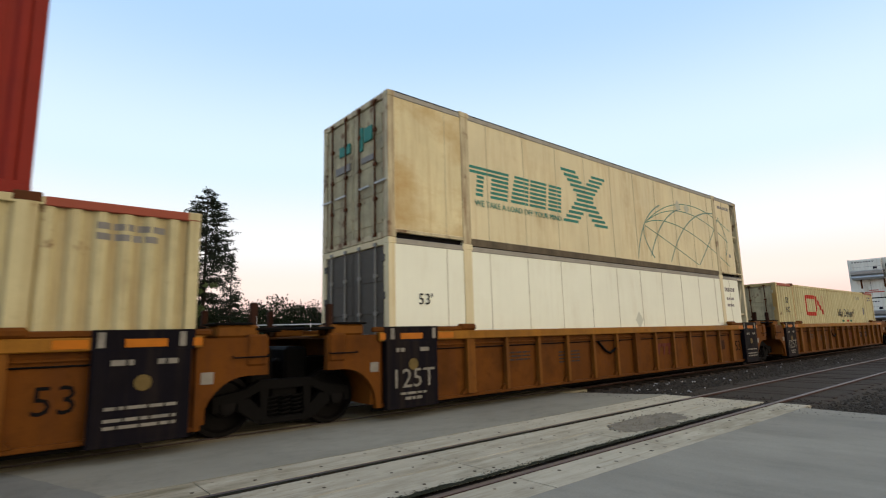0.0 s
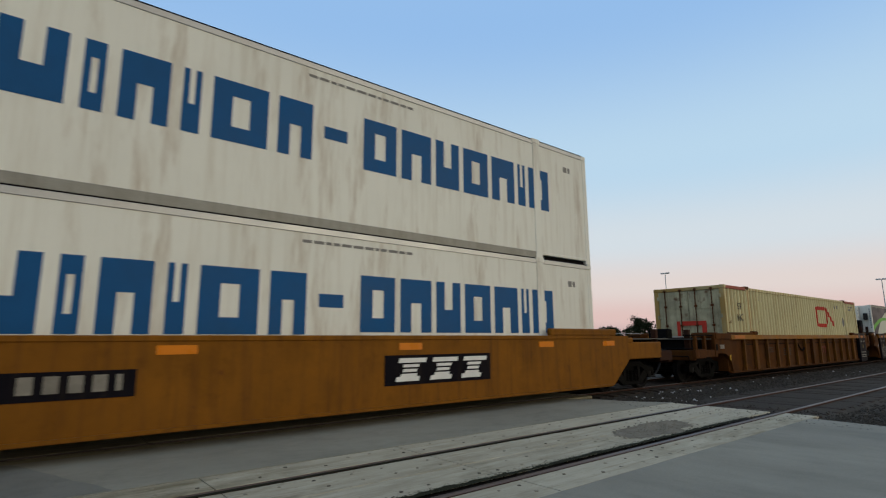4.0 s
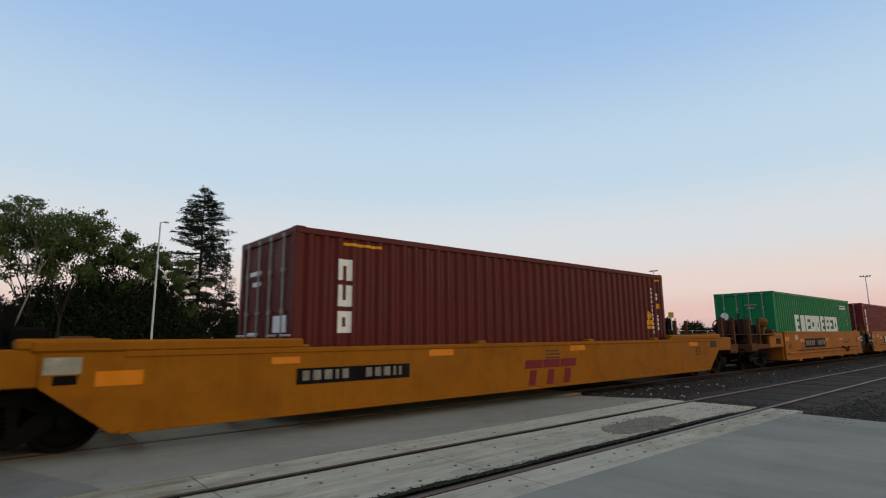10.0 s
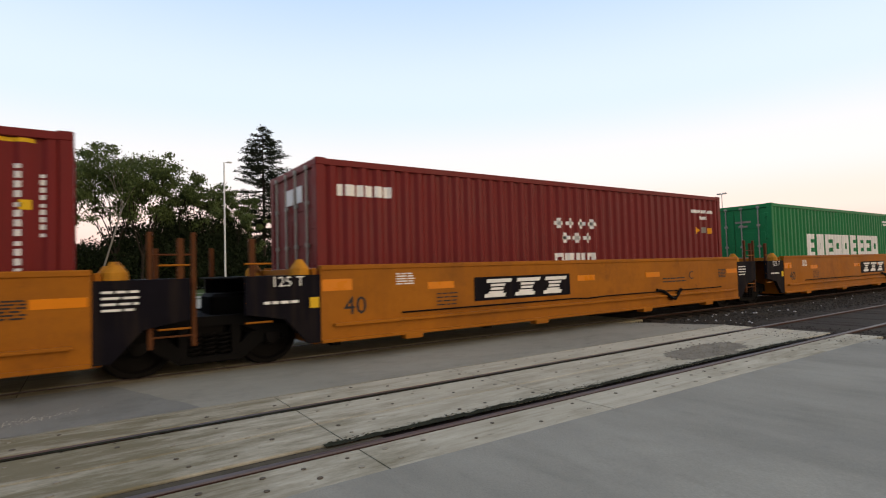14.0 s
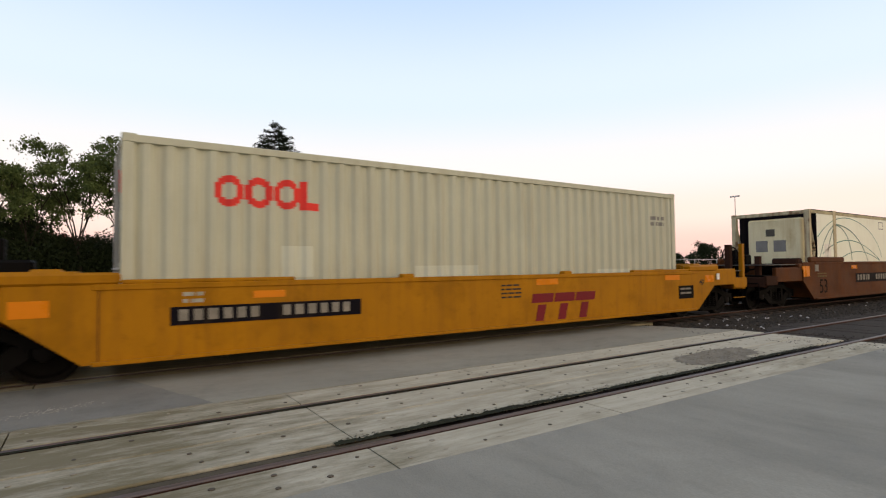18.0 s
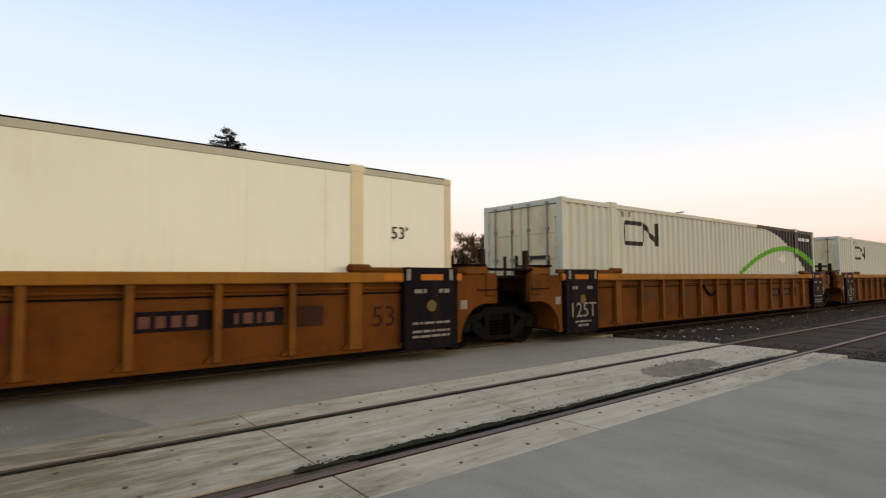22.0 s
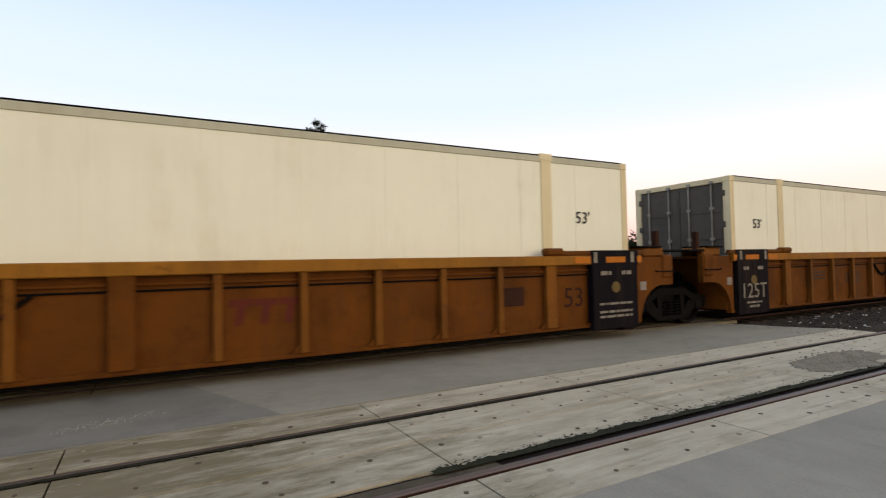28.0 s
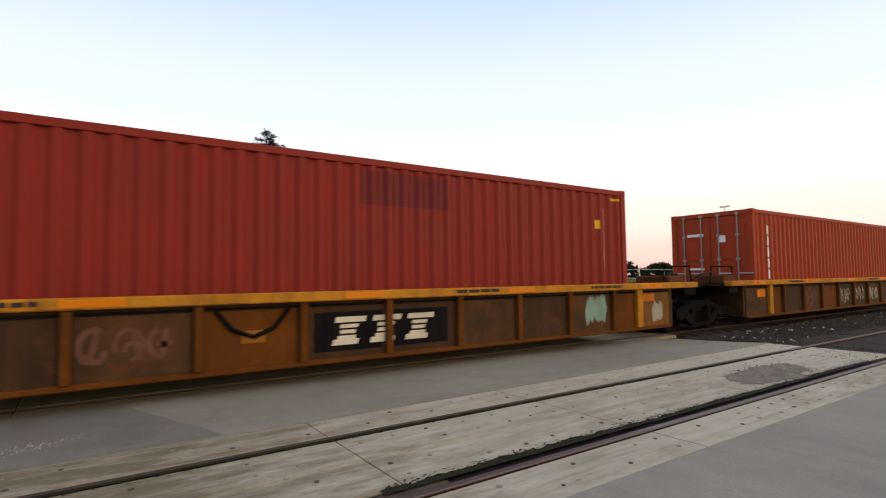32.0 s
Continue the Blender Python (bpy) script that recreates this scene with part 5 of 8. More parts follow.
c = iso(422.4, "red corrugated shipping container with a small yellow and blue sticker", "red")
c.mark("sticker", "white_decal", [(1.10, 0.38, 2.18, 0.42)])
c.mark("sticker_stripe", "navy", [(1.13, 0.32, 2.30, 0.16)], off=0.007)
c.mark("sticker_stripe", "yellow_decal", [(1.13, 0.32, 2.47, 0.10)], off=0.007)
c.end_marks([(0.62, 0.42, 2.12, 0.42)], "navy", "end_sticker")
c.end_marks([(0.66, 0.34, 2.42, 0.10)], "yellow_decal", "end_sticker_stripe")
c.end_marks([(0.66, 0.30, 1.52, 0.28)], "faint_green", "end_sticker")
c.end_marks([(0.16, 0.24, 1.52, 0.22)], "amber_decal", "end_label")
c.end_marks([(-0.72, 0.5, 2.42, 0.07), (-0.62, 0.36, 2.28, 0.07), (-0.75, 0.22, 1.55, 0.16), (-0.45, 0.3, 1.55, 0.2), (-0.75, 0.25, 0.9, 0.22), (-0.45, 0.3, 0.9, 0.3)], "dull_white")
diamond(c, 1.4, 1.72, 0.16, 0.14, "teal", "round_sticker")
c.mark("dark_patch", "crimson", [(5.9, 1.6, 2.19, 0.52)], "darker repainted patch")
c.column(11.45, 2.4, 14, "white_decal", 0.07)
c.mark("hazard_mark", "yellow_decal", [(11.2, 0.16, 2.05, 0.18), (11.7, 0.3, 2.66, 0.05)])
c.end_marks([(0.15, 0.55, 2.2, 0.08), (0.2, 0.3, 2.0, 0.08), (-0.45, 0.2, 2.0, 0.2), (0.2, 0.45, 1.2, 0.06), (0.2, 0.45, 1.05, 0.06), (0.2, 0.4, 0.7, 0.06), (0.2, 0.4, 0.55, 0.06)])

c = iso(440.2, "orange-red corrugated shipping container with white letter column", "orange_red")
upright_blocks(c, 0.8, 2.2, 5, 0.26)
c.end_marks([(0.2, 0.5, 2.2, 0.08), (-0.45, 0.2, 2.0, 0.2), (0.2, 0.45, 1.2, 0.06), (0.2, 0.4, 0.7, 0.06)])
iso(458.0, "plain red corrugated shipping container", "red")


# ---- the well cars ----


def wheelset(parent, x, r):
    bm = bmesh.new()
    for o in (-1, 1):
        y = o * 0.7525
        lathe(bm, [(0.10, y - o * 0.07), (0.13, y - o * 0.05), (r * 0.80, y - o * 0.03), (r * 0.84, y - o * 0.085), (r + 0.028, y - o * 0.08), (r + 0.026, y - o * 0.05),
                   (r, y - o * 0.038), (r - 0.004, y + o * 0.055), (r * 0.86, y + o * 0.058), (r * 0.78, y + o * 0.012), (r * 0.38, y + o * 0.03), (0.15, y + o * 0.075), (0.10, y + o * 0.085)], 28)
    lathe(bm, [(0.085, -1.06), (0.085, 1.06)], 12)
    for o in (-1, 1):
        lathe(bm, [(0.11, o * 0.99), (0.11, o * 1.09), (0.05, o * 1.10)], 12)
    ob = part("wheelset", bm, M["wheel"], parent, "dark steel wheels on an axle", at=pose(x, 0, r))
    return ob


def truck(car, x, r=0.42, base=0.89):
    """A two-axle truck: bolster with side frames, springs and wheelsets."""
    bm = boxes((-0.22, 0.22, -1.0, 1.0, r + 0.05, r + 0.33), c=0.03)
    # filler block added to keep the gap behind the springs black
    box(bm, -0.44, 0.44, -0.92, 0.92, 0.2, r + 0.1, c=0.03)
    tr = part("truck", bm, M["black_steel"], car, "sooty cast steel truck", at=pose(x, 0, 0))
    for o in (-1, 1):
        y0, y1 = o * 0.96, o * 1.10
        bm = bmesh.new()
        prism(bm, [(-base - 0.22, r - 0.06), (-base - 0.22, r + 0.16), (-base + 0.25, r + 0.24), (-0.42, r + 0.36), (0.42, r + 0.36), (base - 0.25, r + 0.24), (base + 0.22, r + 0.16), (base + 0.22, r - 0.06), (base + 0.13, r - 0.06), (base + 0.13, r + 0.06), (base - 0.17, r + 0.06), (0.40, r + 0.22), (-0.40, r + 0.22), (-base + 0.17, r + 0.06), (-base - 0.13, r + 0.06), (-base - 0.13, r - 0.06)], y0, y1)
        for e in (-1, 1):
            prism(bm, [(e * (base - 0.14), r + 0.08), (e * (base - 0.14), r - 0.06), (e * 0.42, 0.16), (e * 0.28, 0.16), (e * 0.28, 0.26), (e * (base - 0.32), r + 0.10)], y0 + o * 0.01, y1 - o * 0.01)
            prism(bm, [(e * 0.30, 0.24), (e * 0.40, 0.24), (e * 0.42, r + 0.3), (e * 0.28, r + 0.3)], y0 + o * 0.015, y1 - o * 0.015)
        box(bm, -0.42, 0.42, y0, y1, 0.15, 0.25, c=0.02)
        part("side_frame", bm, M["black_steel"], tr)
        bm = bmesh.new()
        for q in (-0.2, 0.0, 0.2):
            zs = []
            n = 40
            for i in range(n + 1):
                a = 2 * math.pi * 5 * i / n
                zs.append((q + 0.08 * math.cos(a), o * 1.02 + 0.06 * math.sin(a), 0.25 + (r - 0.02 - 0.12) * i / n))
            tube(bm, zs, 0.018, 5)
        part("spring", bm, M["black_steel"], tr, "coil springs")
        for e in (-1, 1):
            part("bearing_adapter", boxes((e * base - 0.13, e * base + 0.13, o * 0.97, o * 1.09, r + 0.02, r + 0.12), c=0.02), M["black_steel"], tr)
    for e in (-1, 1):
        wheelset(tr, e * base, r)
        part("brake_beam", tube(bmesh.new(), [(e * (base - r - 0.08), -0.85, r - 0.06), (e * (base - r - 0.08), 0.85, r - 0.06)], 0.05, 6), M["black_steel"], tr)
    return tr


def coupler(car, x, e):
    """A knuckle coupler with its shank, hose and lever at a free end; e is the way out."""
    part("draft_gear", boxes((x - e * 0.3, x + e * 0.16, -0.34, 0.34, 0.6, 1.06), c=0.05), M["black_steel"], car)
    bm = boxes((x, x + e * 0.42, -0.13, 0.13, 0.68, 0.95), c=0.03)
    box(bm, x + e * 0.34, x + e * 0.80, -0.20, 0.06, 0.66, 0.98, c=0.05)
    box(bm, x + e * 0.56, x + e * 0.88, 0.02, 0.20, 0.68, 0.96, c=0.06)
    part("coupler", bm, M["black_steel"], car, "sooty knuckle coupler")
    pts = [(x + e * (0.12 + 0.76 * (i / 12) ** 1.6), -0.42, 0.74 - 0.50 * math.sin(math.pi * 0.5 * i / 12)) for i in range(13)]
    part("air_hose", tube(bmesh.new(), pts, 0.03, 7), M["rubber"], car, "hanging black air hose")
    part("uncoupling_lever", tube(bmesh.new(), [(x - e * 0.02, -1.30, 0.62), (x + e * 0.02, -1.28, 0.84), (x + e * 0.06, -0.30, 0.86), (x + e * 0.2, -0.16, 1.0)], 0.016, 6), M["black_steel"], car)


def arch_plate(bm, x0, x1, xt, z_low, z_arch, z_top, r, y0, y1):
    """Side plate over a truck: full depth at x0, cut by a wheel arch, ending at x1 with its underside at z_arch; xt is the arch's foot."""
    e = 1 if x1 > x0 else -1
    pts = [(x0, z_top), (x0, z_low), (xt, z_low)]
    for i in range(1, 9):
        a = math.pi / 2 * i / 8
        pts.append((xt + e * r * (1 - math.cos(a)), z_low + (z_arch - z_low) * math.sin(a)))
    pts += [(x1, z_arch), (x1, z_top)]
    return prism(bm, pts, y0, y1)


def decal(car, name, material, x0, x1, z0, z1, y=-1.565, label=""):
    return part(name, boxes((x0, x1, y - 0.003, y + 0.02, z0, z1), c=0.001), M[material], car, label)


def bars(car, x, z, wd, lines, material="white_decal", ht=0.05, gap=0.045, y=-1.565, name="small_print"):
    rng = random.Random(int(abs(x) * 50 + z * 100 + lines))
    bm = bmesh.new()
    for i in range(lines):
        q = 0.0
        while q < wd - 0.05:
            w = min(rng.uniform(0.06, 0.22) if ht < 0.1 else rng.choice((0.35, 0.75, 0.75, 0.85)) * ht, wd - q)
            if ht > 0.1 and 0.42 * wd < q < 0.42 * wd + 2 * ht and wd > 1.5:
                q += ht * 0.9
                continue
            box(bm, x + q, x + q + w, y - 0.003, y + 0.015, z - i * (ht + gap), z - i * (ht + gap) + ht, c=0.001)
            q += w + (0.03 if ht < 0.1 else 0.45 * ht)
    return part(name, bm, M[material], car)


def striped_panel(car, x0, x1, z0, z1, ground, ink, y=-1.565):
    """A company's panel: three slanted blocks with fine stripes, on a dark ground."""
    if ground:
        decal(car, "company_panel", ground, x0, x1, z0, z1, y, "dark company panel")
    w, h = x1 - x0, z1 - z0
    for i in range(3):
        bm = bmesh.new()
        a, b = x0 + w * (0.06 + 0.30 * i), x0 + w * (0.30 + 0.30 * i)
        for k in range(5):
            lo, hi = 0.12 + 0.155 * k, 0.12 + 0.155 * k + (0.155 if k in (0, 4) else 0.10)
            cut = (0.02, 0.05, 0.06, 0.05, 0.0)[k] * w
            s0, s1 = 0.07 * w * lo, 0.07 * w * hi
            prism(bm, [(a + cut + s0, z0 + lo * h), (b - cut + s0, z0 + lo * h), (b - cut + s1, z0 + hi * h), (a + cut + s1, z0 + hi * h)], y - 0.006, y + 0.01)
        part("company_mark", bm, M[ink], car, "striped slanted block")


def end_platform(car, x, e, paint, free, z_top=1.38, posts=True, kit=True):
    """The open end of a car over its free truck: deck, end sill, stanchions, ladder rungs, brake gear."""
    P, D = M[paint], M["post_dark"]
    a, b = x, x + e * free
    part("draft_sill", boxes((a, b, -0.33, 0.33, 0.62, 1.02)), P, car)
    part("end_sill", boxes((b - e * 0.16, b, -1.45, 1.45, 0.72, 1.02), c=0.02), P, car)
    part("walkway", boxes((b - e * 0.75, b - e * 0.1, -1.4, 1.4, 1.05, 1.08)), M["black_steel"], car, "dark walkway")
    for o in (-1, 1):
        part("side_step", boxes((b - e * 0.7, b - e * 0.02, o * 1.42, o * 1.5, 0.78, 1.05)), P, car)
        if posts:
            for q in (0.06,) if paint == "car_bright" or paint == "car_yellow" else (0.06, 1.05):
                part("stanchion", boxes((b - e * q, b - e * (q + 0.12), o * 1.36, o * 1.47, 1.02, 2.0)), P, car)
            for i in range(3):
                part("ladder_rung", tube(bmesh.new(), [(b - e * 0.1, o * 1.46, 0.5 + i * 0.26), (b - e * 0.68, o * 1.46, 0.5 + i * 0.26)], 0.014, 6), P, car)
    part("brake_cylinder", tube(bmesh.new(), [(a + e * 0.3, 0.5, 1.25), (a + e * 0.95, 0.5, 1.25)], 0.16, 12), M["black_steel"], car)
    part("end_post", boxes((b - e * 0.22, b - e * 0.36, -1.22, -1.06, 1.05, 1.98 if posts else 1.66), c=0.015), D, car, "rust brown upright post")
    part("rigging_box", boxes((a + e * 0.2, a + e * 0.55, -1.3, -0.5, z_top, z_top + 0.2), c=0.04), P, car)
    part("rigging_box", boxes((a + e * 0.6, a + e * 1.0, 0.1, 0.8, z_top, z_top + 0.34), c=0.04), M["black_steel"], car)
    if kit:
        part("hand_lever", tube(bmesh.new(), [(b - e * 0.5, -0.95, 1.1), (b - e * 0.42, -0.96, 1.7), (b - e * 0.5, -0.96, 2.2), (b - e * 0.62, -0.96, 2.16)], 0.028, 6), D, car, "curved lever")
        part("reservoir", tube(bmesh.new(), [(a + e * 0.6, -0.75, 1.6), (b - e * 0.95, -0.75, 1.6)], 0.17, 12), M["black_steel"], car, "dark air reservoir")
        for q in (a + e * 0.75, b - e * 1.12):
            part("reservoir_strap", boxes((q, q + 0.08, -0.94, -0.56, 1.4, 1.785), c=0.01), D, car)
        part("gear_plate", boxes((b - e * 1.42, b - e * 1.1, -1.12, -1.06, 1.3, 1.7), c=0.05), M["black_steel"], car)
    part("valve_box", boxes((a + e * 0.35, a + e * 0.8, -0.85, -0.25, 1.02, 1.42), c=0.03), M["black_steel"], car)
    part("pipe_run", tube(bmesh.new(), [(a, -0.7, 1.3), (a + e * 0.5, -0.72, 1.36), (b - e * 0.3, -0.6, 1.2), (b - e * 0.1, -0.5, 0.95)], 0.028, 6), M["black_steel"], car)
    part("tread_plate", boxes((a + e * 0.9, b - e * 0.05, -1.42, 1.42, z_top - 0.03, z_top)), M["black_steel"] if paint == "black_steel" else M["grey_door"], car, "grated deck")
    coupler(car, b, e)


def brake_wheel(car, x, z=1.75):
    bm = bmesh.new()
    n = 24
    ring = [(x, 0.55 + 0.27 * math.cos(2 * math.pi * i / n), z + 0.27 * math.sin(2 * math.pi * i / n)) for i in range(n + 1)]
    tube(bm, ring, 0.022, 6, ends=False)
    for i in range(3):
        a = 2 * math.pi * i / 3 + 0.3
        tube(bm, [(x, 0.55, z), (x, 0.55 + 0.27 * math.cos(a), z + 0.27 * math.sin(a))], 0.016, 5)
    part("brake_wheel", bm, M["black_steel"], car, "hand brake wheel")
    part("brake_stand", boxes((x + 0.04, x + 0.2, 0.4, 0.7, 1.0, z + 0.15), c=0.02), M["black_steel"], car)


BEAM = []


def well_floor(car, h, paint):
    """Cross beams between the sills, one mesh for all."""
    if not BEAM:
        bm = boxes((-0.08, 0.08, -1.39, 1.39, 0.24, 0.345))
        bmesh.ops.recalc_face_normals(bm, faces=bm.faces[:])
        me = bpy.data.meshes.new("cross_beam")
        bm.to_mesh(me)
        bm.free()
        me.materials.append(M[paint])
        BEAM.append(me)
    x = -h + 0.3
    while x < h:
        piece("cross_beam", BEAM[0], car, "", pose(x, 0, 0))
        x += 1.55


def ribbed_car(s_mid, label, ends, paint="car_orange", frame_paint="car_gold", chord="car_gold", panel=False):
    """53-foot ribbed well unit. ends: (leading, trailing), each 'joint' (shared truck) or 'free'."""
    car = thing("well_car", label, "freight car", "well cars of the train")
    TRAIN.append((car, s_mid, 0.0))
    P, G = M[paint], M[frame_paint]
    h = 8.28
    for o in (-1, 1):
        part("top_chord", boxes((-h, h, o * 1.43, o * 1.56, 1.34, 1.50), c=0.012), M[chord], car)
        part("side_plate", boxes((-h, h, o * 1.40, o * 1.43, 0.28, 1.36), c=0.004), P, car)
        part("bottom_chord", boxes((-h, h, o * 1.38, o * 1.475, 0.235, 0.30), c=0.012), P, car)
        part("lower_pipe", tube(bmesh.new(), [(-h, o * 1.33, 0.20), (h, o * 1.33, 0.20)], 0.035, 6), M["black_steel"], car)
        for e in (-1, 1):
            x = 0.98
            while x < 7.3:
                w = 0.11 if abs(x - 6.2) < 0.3 else 0.05
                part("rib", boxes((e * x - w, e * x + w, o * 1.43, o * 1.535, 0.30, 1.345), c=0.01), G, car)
                bm = bmesh.new()
                prism(bm, [(e * x - w - 0.11, 0.298), (e * x + w + 0.11, 0.298), (e * x + w + 0.02, 0.40), (e * x - w - 0.02, 0.40)], o * 1.431, o * 1.49)
                part("rib_foot", bm, P, car)
                x += 1.03
        part("rib", boxes((-0.13, 0.13, o * 1.43, o * 1.545, 0.30, 1.345), c=0.01), P, car)
        part("pipe_ledge", boxes((-7.1, 7.1, o * 1.425, o * 1.475, 1.225, 1.262)), P, car)
        part("brake_pipe", tube(bmesh.new(), [(-7.1, o * 1.445, 1.17), (7.1, o * 1.445, 1.17)], 0.014, 6), M["black_steel"], car)
        bm = tube(bmesh.new(), [(-1.75, o * 1.46, 1.16), (-1.45, o * 1.47, 0.92), (-1.25, o * 1.47, 0.86), (-1.05, o * 1.47, 0.95), (-0.8, o * 1.46, 1.16)], 0.028, 6)
        part("bent_pipe", bm, M["black_steel"], car)
        for e in (-1, 1):
            part("guide_plate", boxes((e * 6.1, e * 8.4, o * 1.46, o * 1.55, 1.50, 1.585), c=0.02), P, car)
            part("guide_lump", boxes((e * 6.0, e * 6.4, o * 1.40, o * 1.58, 1.50, 1.63), c=0.05), P, car)
    well_floor(car, h, "black_steel")
    for e, kind in zip((-1, 1), ends):
        part("bulkhead", boxes((e * (h + 0.02), e * (h + 0.1), -1.42, 1.42, 0.3, 1.42)), P, car)
        for o in (-1, 1):
            if kind == "joint":
                part("end_panel", boxes((e * 7.02, e * 8.14, o * 1.43, o * 1.572, 0.19, 1.345), c=0.01), M["black_panel"], car, "black painted end panel")
                bm = bmesh.new()
                arch_plate(bm, e * 8.22, e * 9.22, e * 8.30, 0.24, 0.92, 1.46, 0.62, o * 1.38, o * 1.50)
                part("arch_plate", bm, P, car, "plate with wheel arch")
                part("hand_hold", tube(bmesh.new(), [(e * 8.7, o * 1.52, 1.2), (e * 8.7, o * 1.56, 1.18), (e * 9.2, o * 1.56, 1.18), (e * 9.2, o * 1.52, 1.2)], 0.013, 6), M["black_steel"], car)
                part("raised_box", boxes((e * 8.5, e * 9.1, o * 0.9, o * 1.42, 1.46, 1.64), c=0.03), G, car)
                part("pad_cap", boxes((e * 8.47, e * 9.0, o * 0.86, o * 1.46, 1.642, 1.675), c=0.008), M["black_steel"], car)
                part("deck_ledge", boxes((e * 9.05, e * 9.6, o * 0.7, o * 1.44, 1.56, 1.60), c=0.008), M["black_steel"], car)
                part("guide_post", boxes((e * 9.02, e * 9.12, o * 1.18, o * 1.30, 1.46, 1.98), c=0.015), M["post_dark"], car, "rust brown upright guide")
                part("corner_bracket", boxes((e * 8.9, e * 9.2, o * 1.36, o * 1.53, 1.05, 1.5), c=0.03), P, car)
            else:
                bm = bmesh.new()
                arch_plate(bm, e * 8.14, e * 9.35, e * 8.2, 0.24, 0.90, 1.40, 0.62, o * 1.38, o * 1.50)
                part("arch_plate", bm, P, car, "plate with wheel arch")
                part("side_rail", boxes((e * 8.2, e * 9.4, o * 1.44, o * 1.55, 1.36, 1.55), c=0.015), P, car)
                part("side_sill", boxes((e * 9.3, e * 10.72, o * 1.38, o * 1.50, 0.80, 1.03), c=0.015), P, car)
                part("corner_post", boxes((e * 9.28, e * 9.46, o * 1.37, o * 1.52, 0.80, 1.52), c=0.015), P, car)
                part("service_tag", boxes((e * 8.75, e * 9.05, o * 1.505, o * 1.498, 1.05, 1.18), c=0.001), M["dull_white"], car)
                for q in (9.98, 10.58):
                    part("end_upright", boxes((e * q, e * (q + 0.12), o * 1.39, o * 1.49, 1.03, 1.47), c=0.012), P, car)
                part("top_walkway", boxes((e * 9.40, e * 10.72, o * 1.10, o * 1.46, 1.47, 1.50), c=0.008), M["black_steel"], car, "dark grated walkway")
                part("service_tag", boxes((e * 8.30, e * 8.38, o * 1.503, o * 1.498, 0.66, 0.84), c=0.001), M["yellow_decal"], car)
                part("locker", boxes((e * 9.29, e * 9.4, o * 1.52, o * 1.535, 1.0, 1.2), c=0.005), M["black_steel"], car)
        if kind == "joint":
            part("deck", boxes((e * (h + 0.1), e * 9.2, -1.36, 1.36, 1.42, 1.46)), P, car)
            part("joint_frame", boxes((e * 9.2, e * 9.6, -0.75, 0.75, 0.7, 1.3), c=0.05), M["black_steel"], car)
            part("joint_casting", boxes((e * (h + 0.1), e * 9.66, -0.42, 0.42, 0.62, 1.10), c=0.05), M["black_steel"], car)
            part("hose_bundle", tube(bmesh.new(), [(e * 9.2, -0.5, 1.2), (e * 9.45, -0.55, 1.0), (e * 9.66, -0.5, 1.1)], 0.035, 6), M["rubber"], car)
        else:
            end_platform(car, e * (h + 0.1), e, paint, 2.4, posts=False, kit=False)
            # black block added: paints the interior's shade, stands for its brake gear
            part("equipment_box", boxes((e * 9.55, e * 10.55, -1.02, 0.95, 1.04, 1.40), c=0.03), M["black_steel"], car, "black block for brake gear in the dark interior")
            truck(car, e * 9.33)
    if ends[1] == "joint":
        truck(car, 9.69, 0.45)
    for e, kind in zip((-1, 1), ends):
        for x0, x1, m in ((7.36, 7.84, "dim_reflector"), (6.62, 6.98, "dim_reflector"), (8.16, 8.27, "dim_reflector")) if kind == "joint" else ((7.2, 8.0, "dim_reflector"),):
            decal(car, "reflector", m, e * x0, e * x1, 1.37, 1.475, -1.566)
        if kind == "joint":
            decal(car, "chord_band", "black_panel", e * 7.0, e * 8.18, 1.335, 1.59, -1.5622)
        for x0 in (7.1, 8.02) if kind == "joint" else ():
            decal(car, "reflector_band", "dull_white", e * x0 - 0.035, e * x0 + 0.045, 1.37, 1.56, -1.567)
        if kind == "joint":
            bars(car, e * 7.58 - 0.36, 1.15, 0.25, 1, ht=0.07, y=-1.574, material="dull_white")
            bars(car, e * 7.58 + 0.16, 1.15, 0.25, 1, ht=0.07, y=-1.574, material="dull_white")
            if e < 0:
                lettering("125T", 0.46, M["dull_white"], car, upright(e * 7.58, -1.576, 0.54), "capacity_lettering")
                bars(car, e * 7.58 - 0.28, 0.42, 0.56, 1, ht=0.04, y=-1.574, material="dull_white")
                bars(car, e * 7.58 - 0.18, 0.33, 0.36, 1, ht=0.05, y=-1.574, material="dull_white")
            else:
                bars(car, e * 7.58 - 0.40, 0.62, 0.8, 1, ht=0.04, y=-1.574, material="dull_white")
                bars(car, e * 7.58 - 0.40, 0.48, 0.8, 2, ht=0.04, y=-1.574, material="dull_white")
            bm = lathe(bmesh.new(), [(0.10, -0.004), (0.10, 0.004)], 18, "y", (e * 7.58, -1.574, 0.93))
            part("round_mark", bm, M["dull_yellow"], car)
            decal(car, "service_tag", "dull_white", e * 8.36 - 0.07, e * 8.36 + 0.09, 0.84, 1.0, -1.505)
    lettering("53", 0.48, M["black_steel" if s_mid < 40 else "post_dark"], car, upright(6.70, -1.434, 0.62), "length_lettering")
    for q in (0.0, 0.30, 0.60):
        bm = bmesh.new()
        prism(bm, [(1.12 + q, 1.02), (1.40 + q, 1.02), (1.38 + q, 0.93), (1.10 + q, 0.93)], -1.437, -1.431)
        prism(bm, [(1.21 + q, 0.93), (1.31 + q, 0.93), (1.27 + q, 0.70), (1.17 + q, 0.70)], -1.437, -1.431)
        part("company_mark", bm, M["faint_red"], car, "faded dark red block")
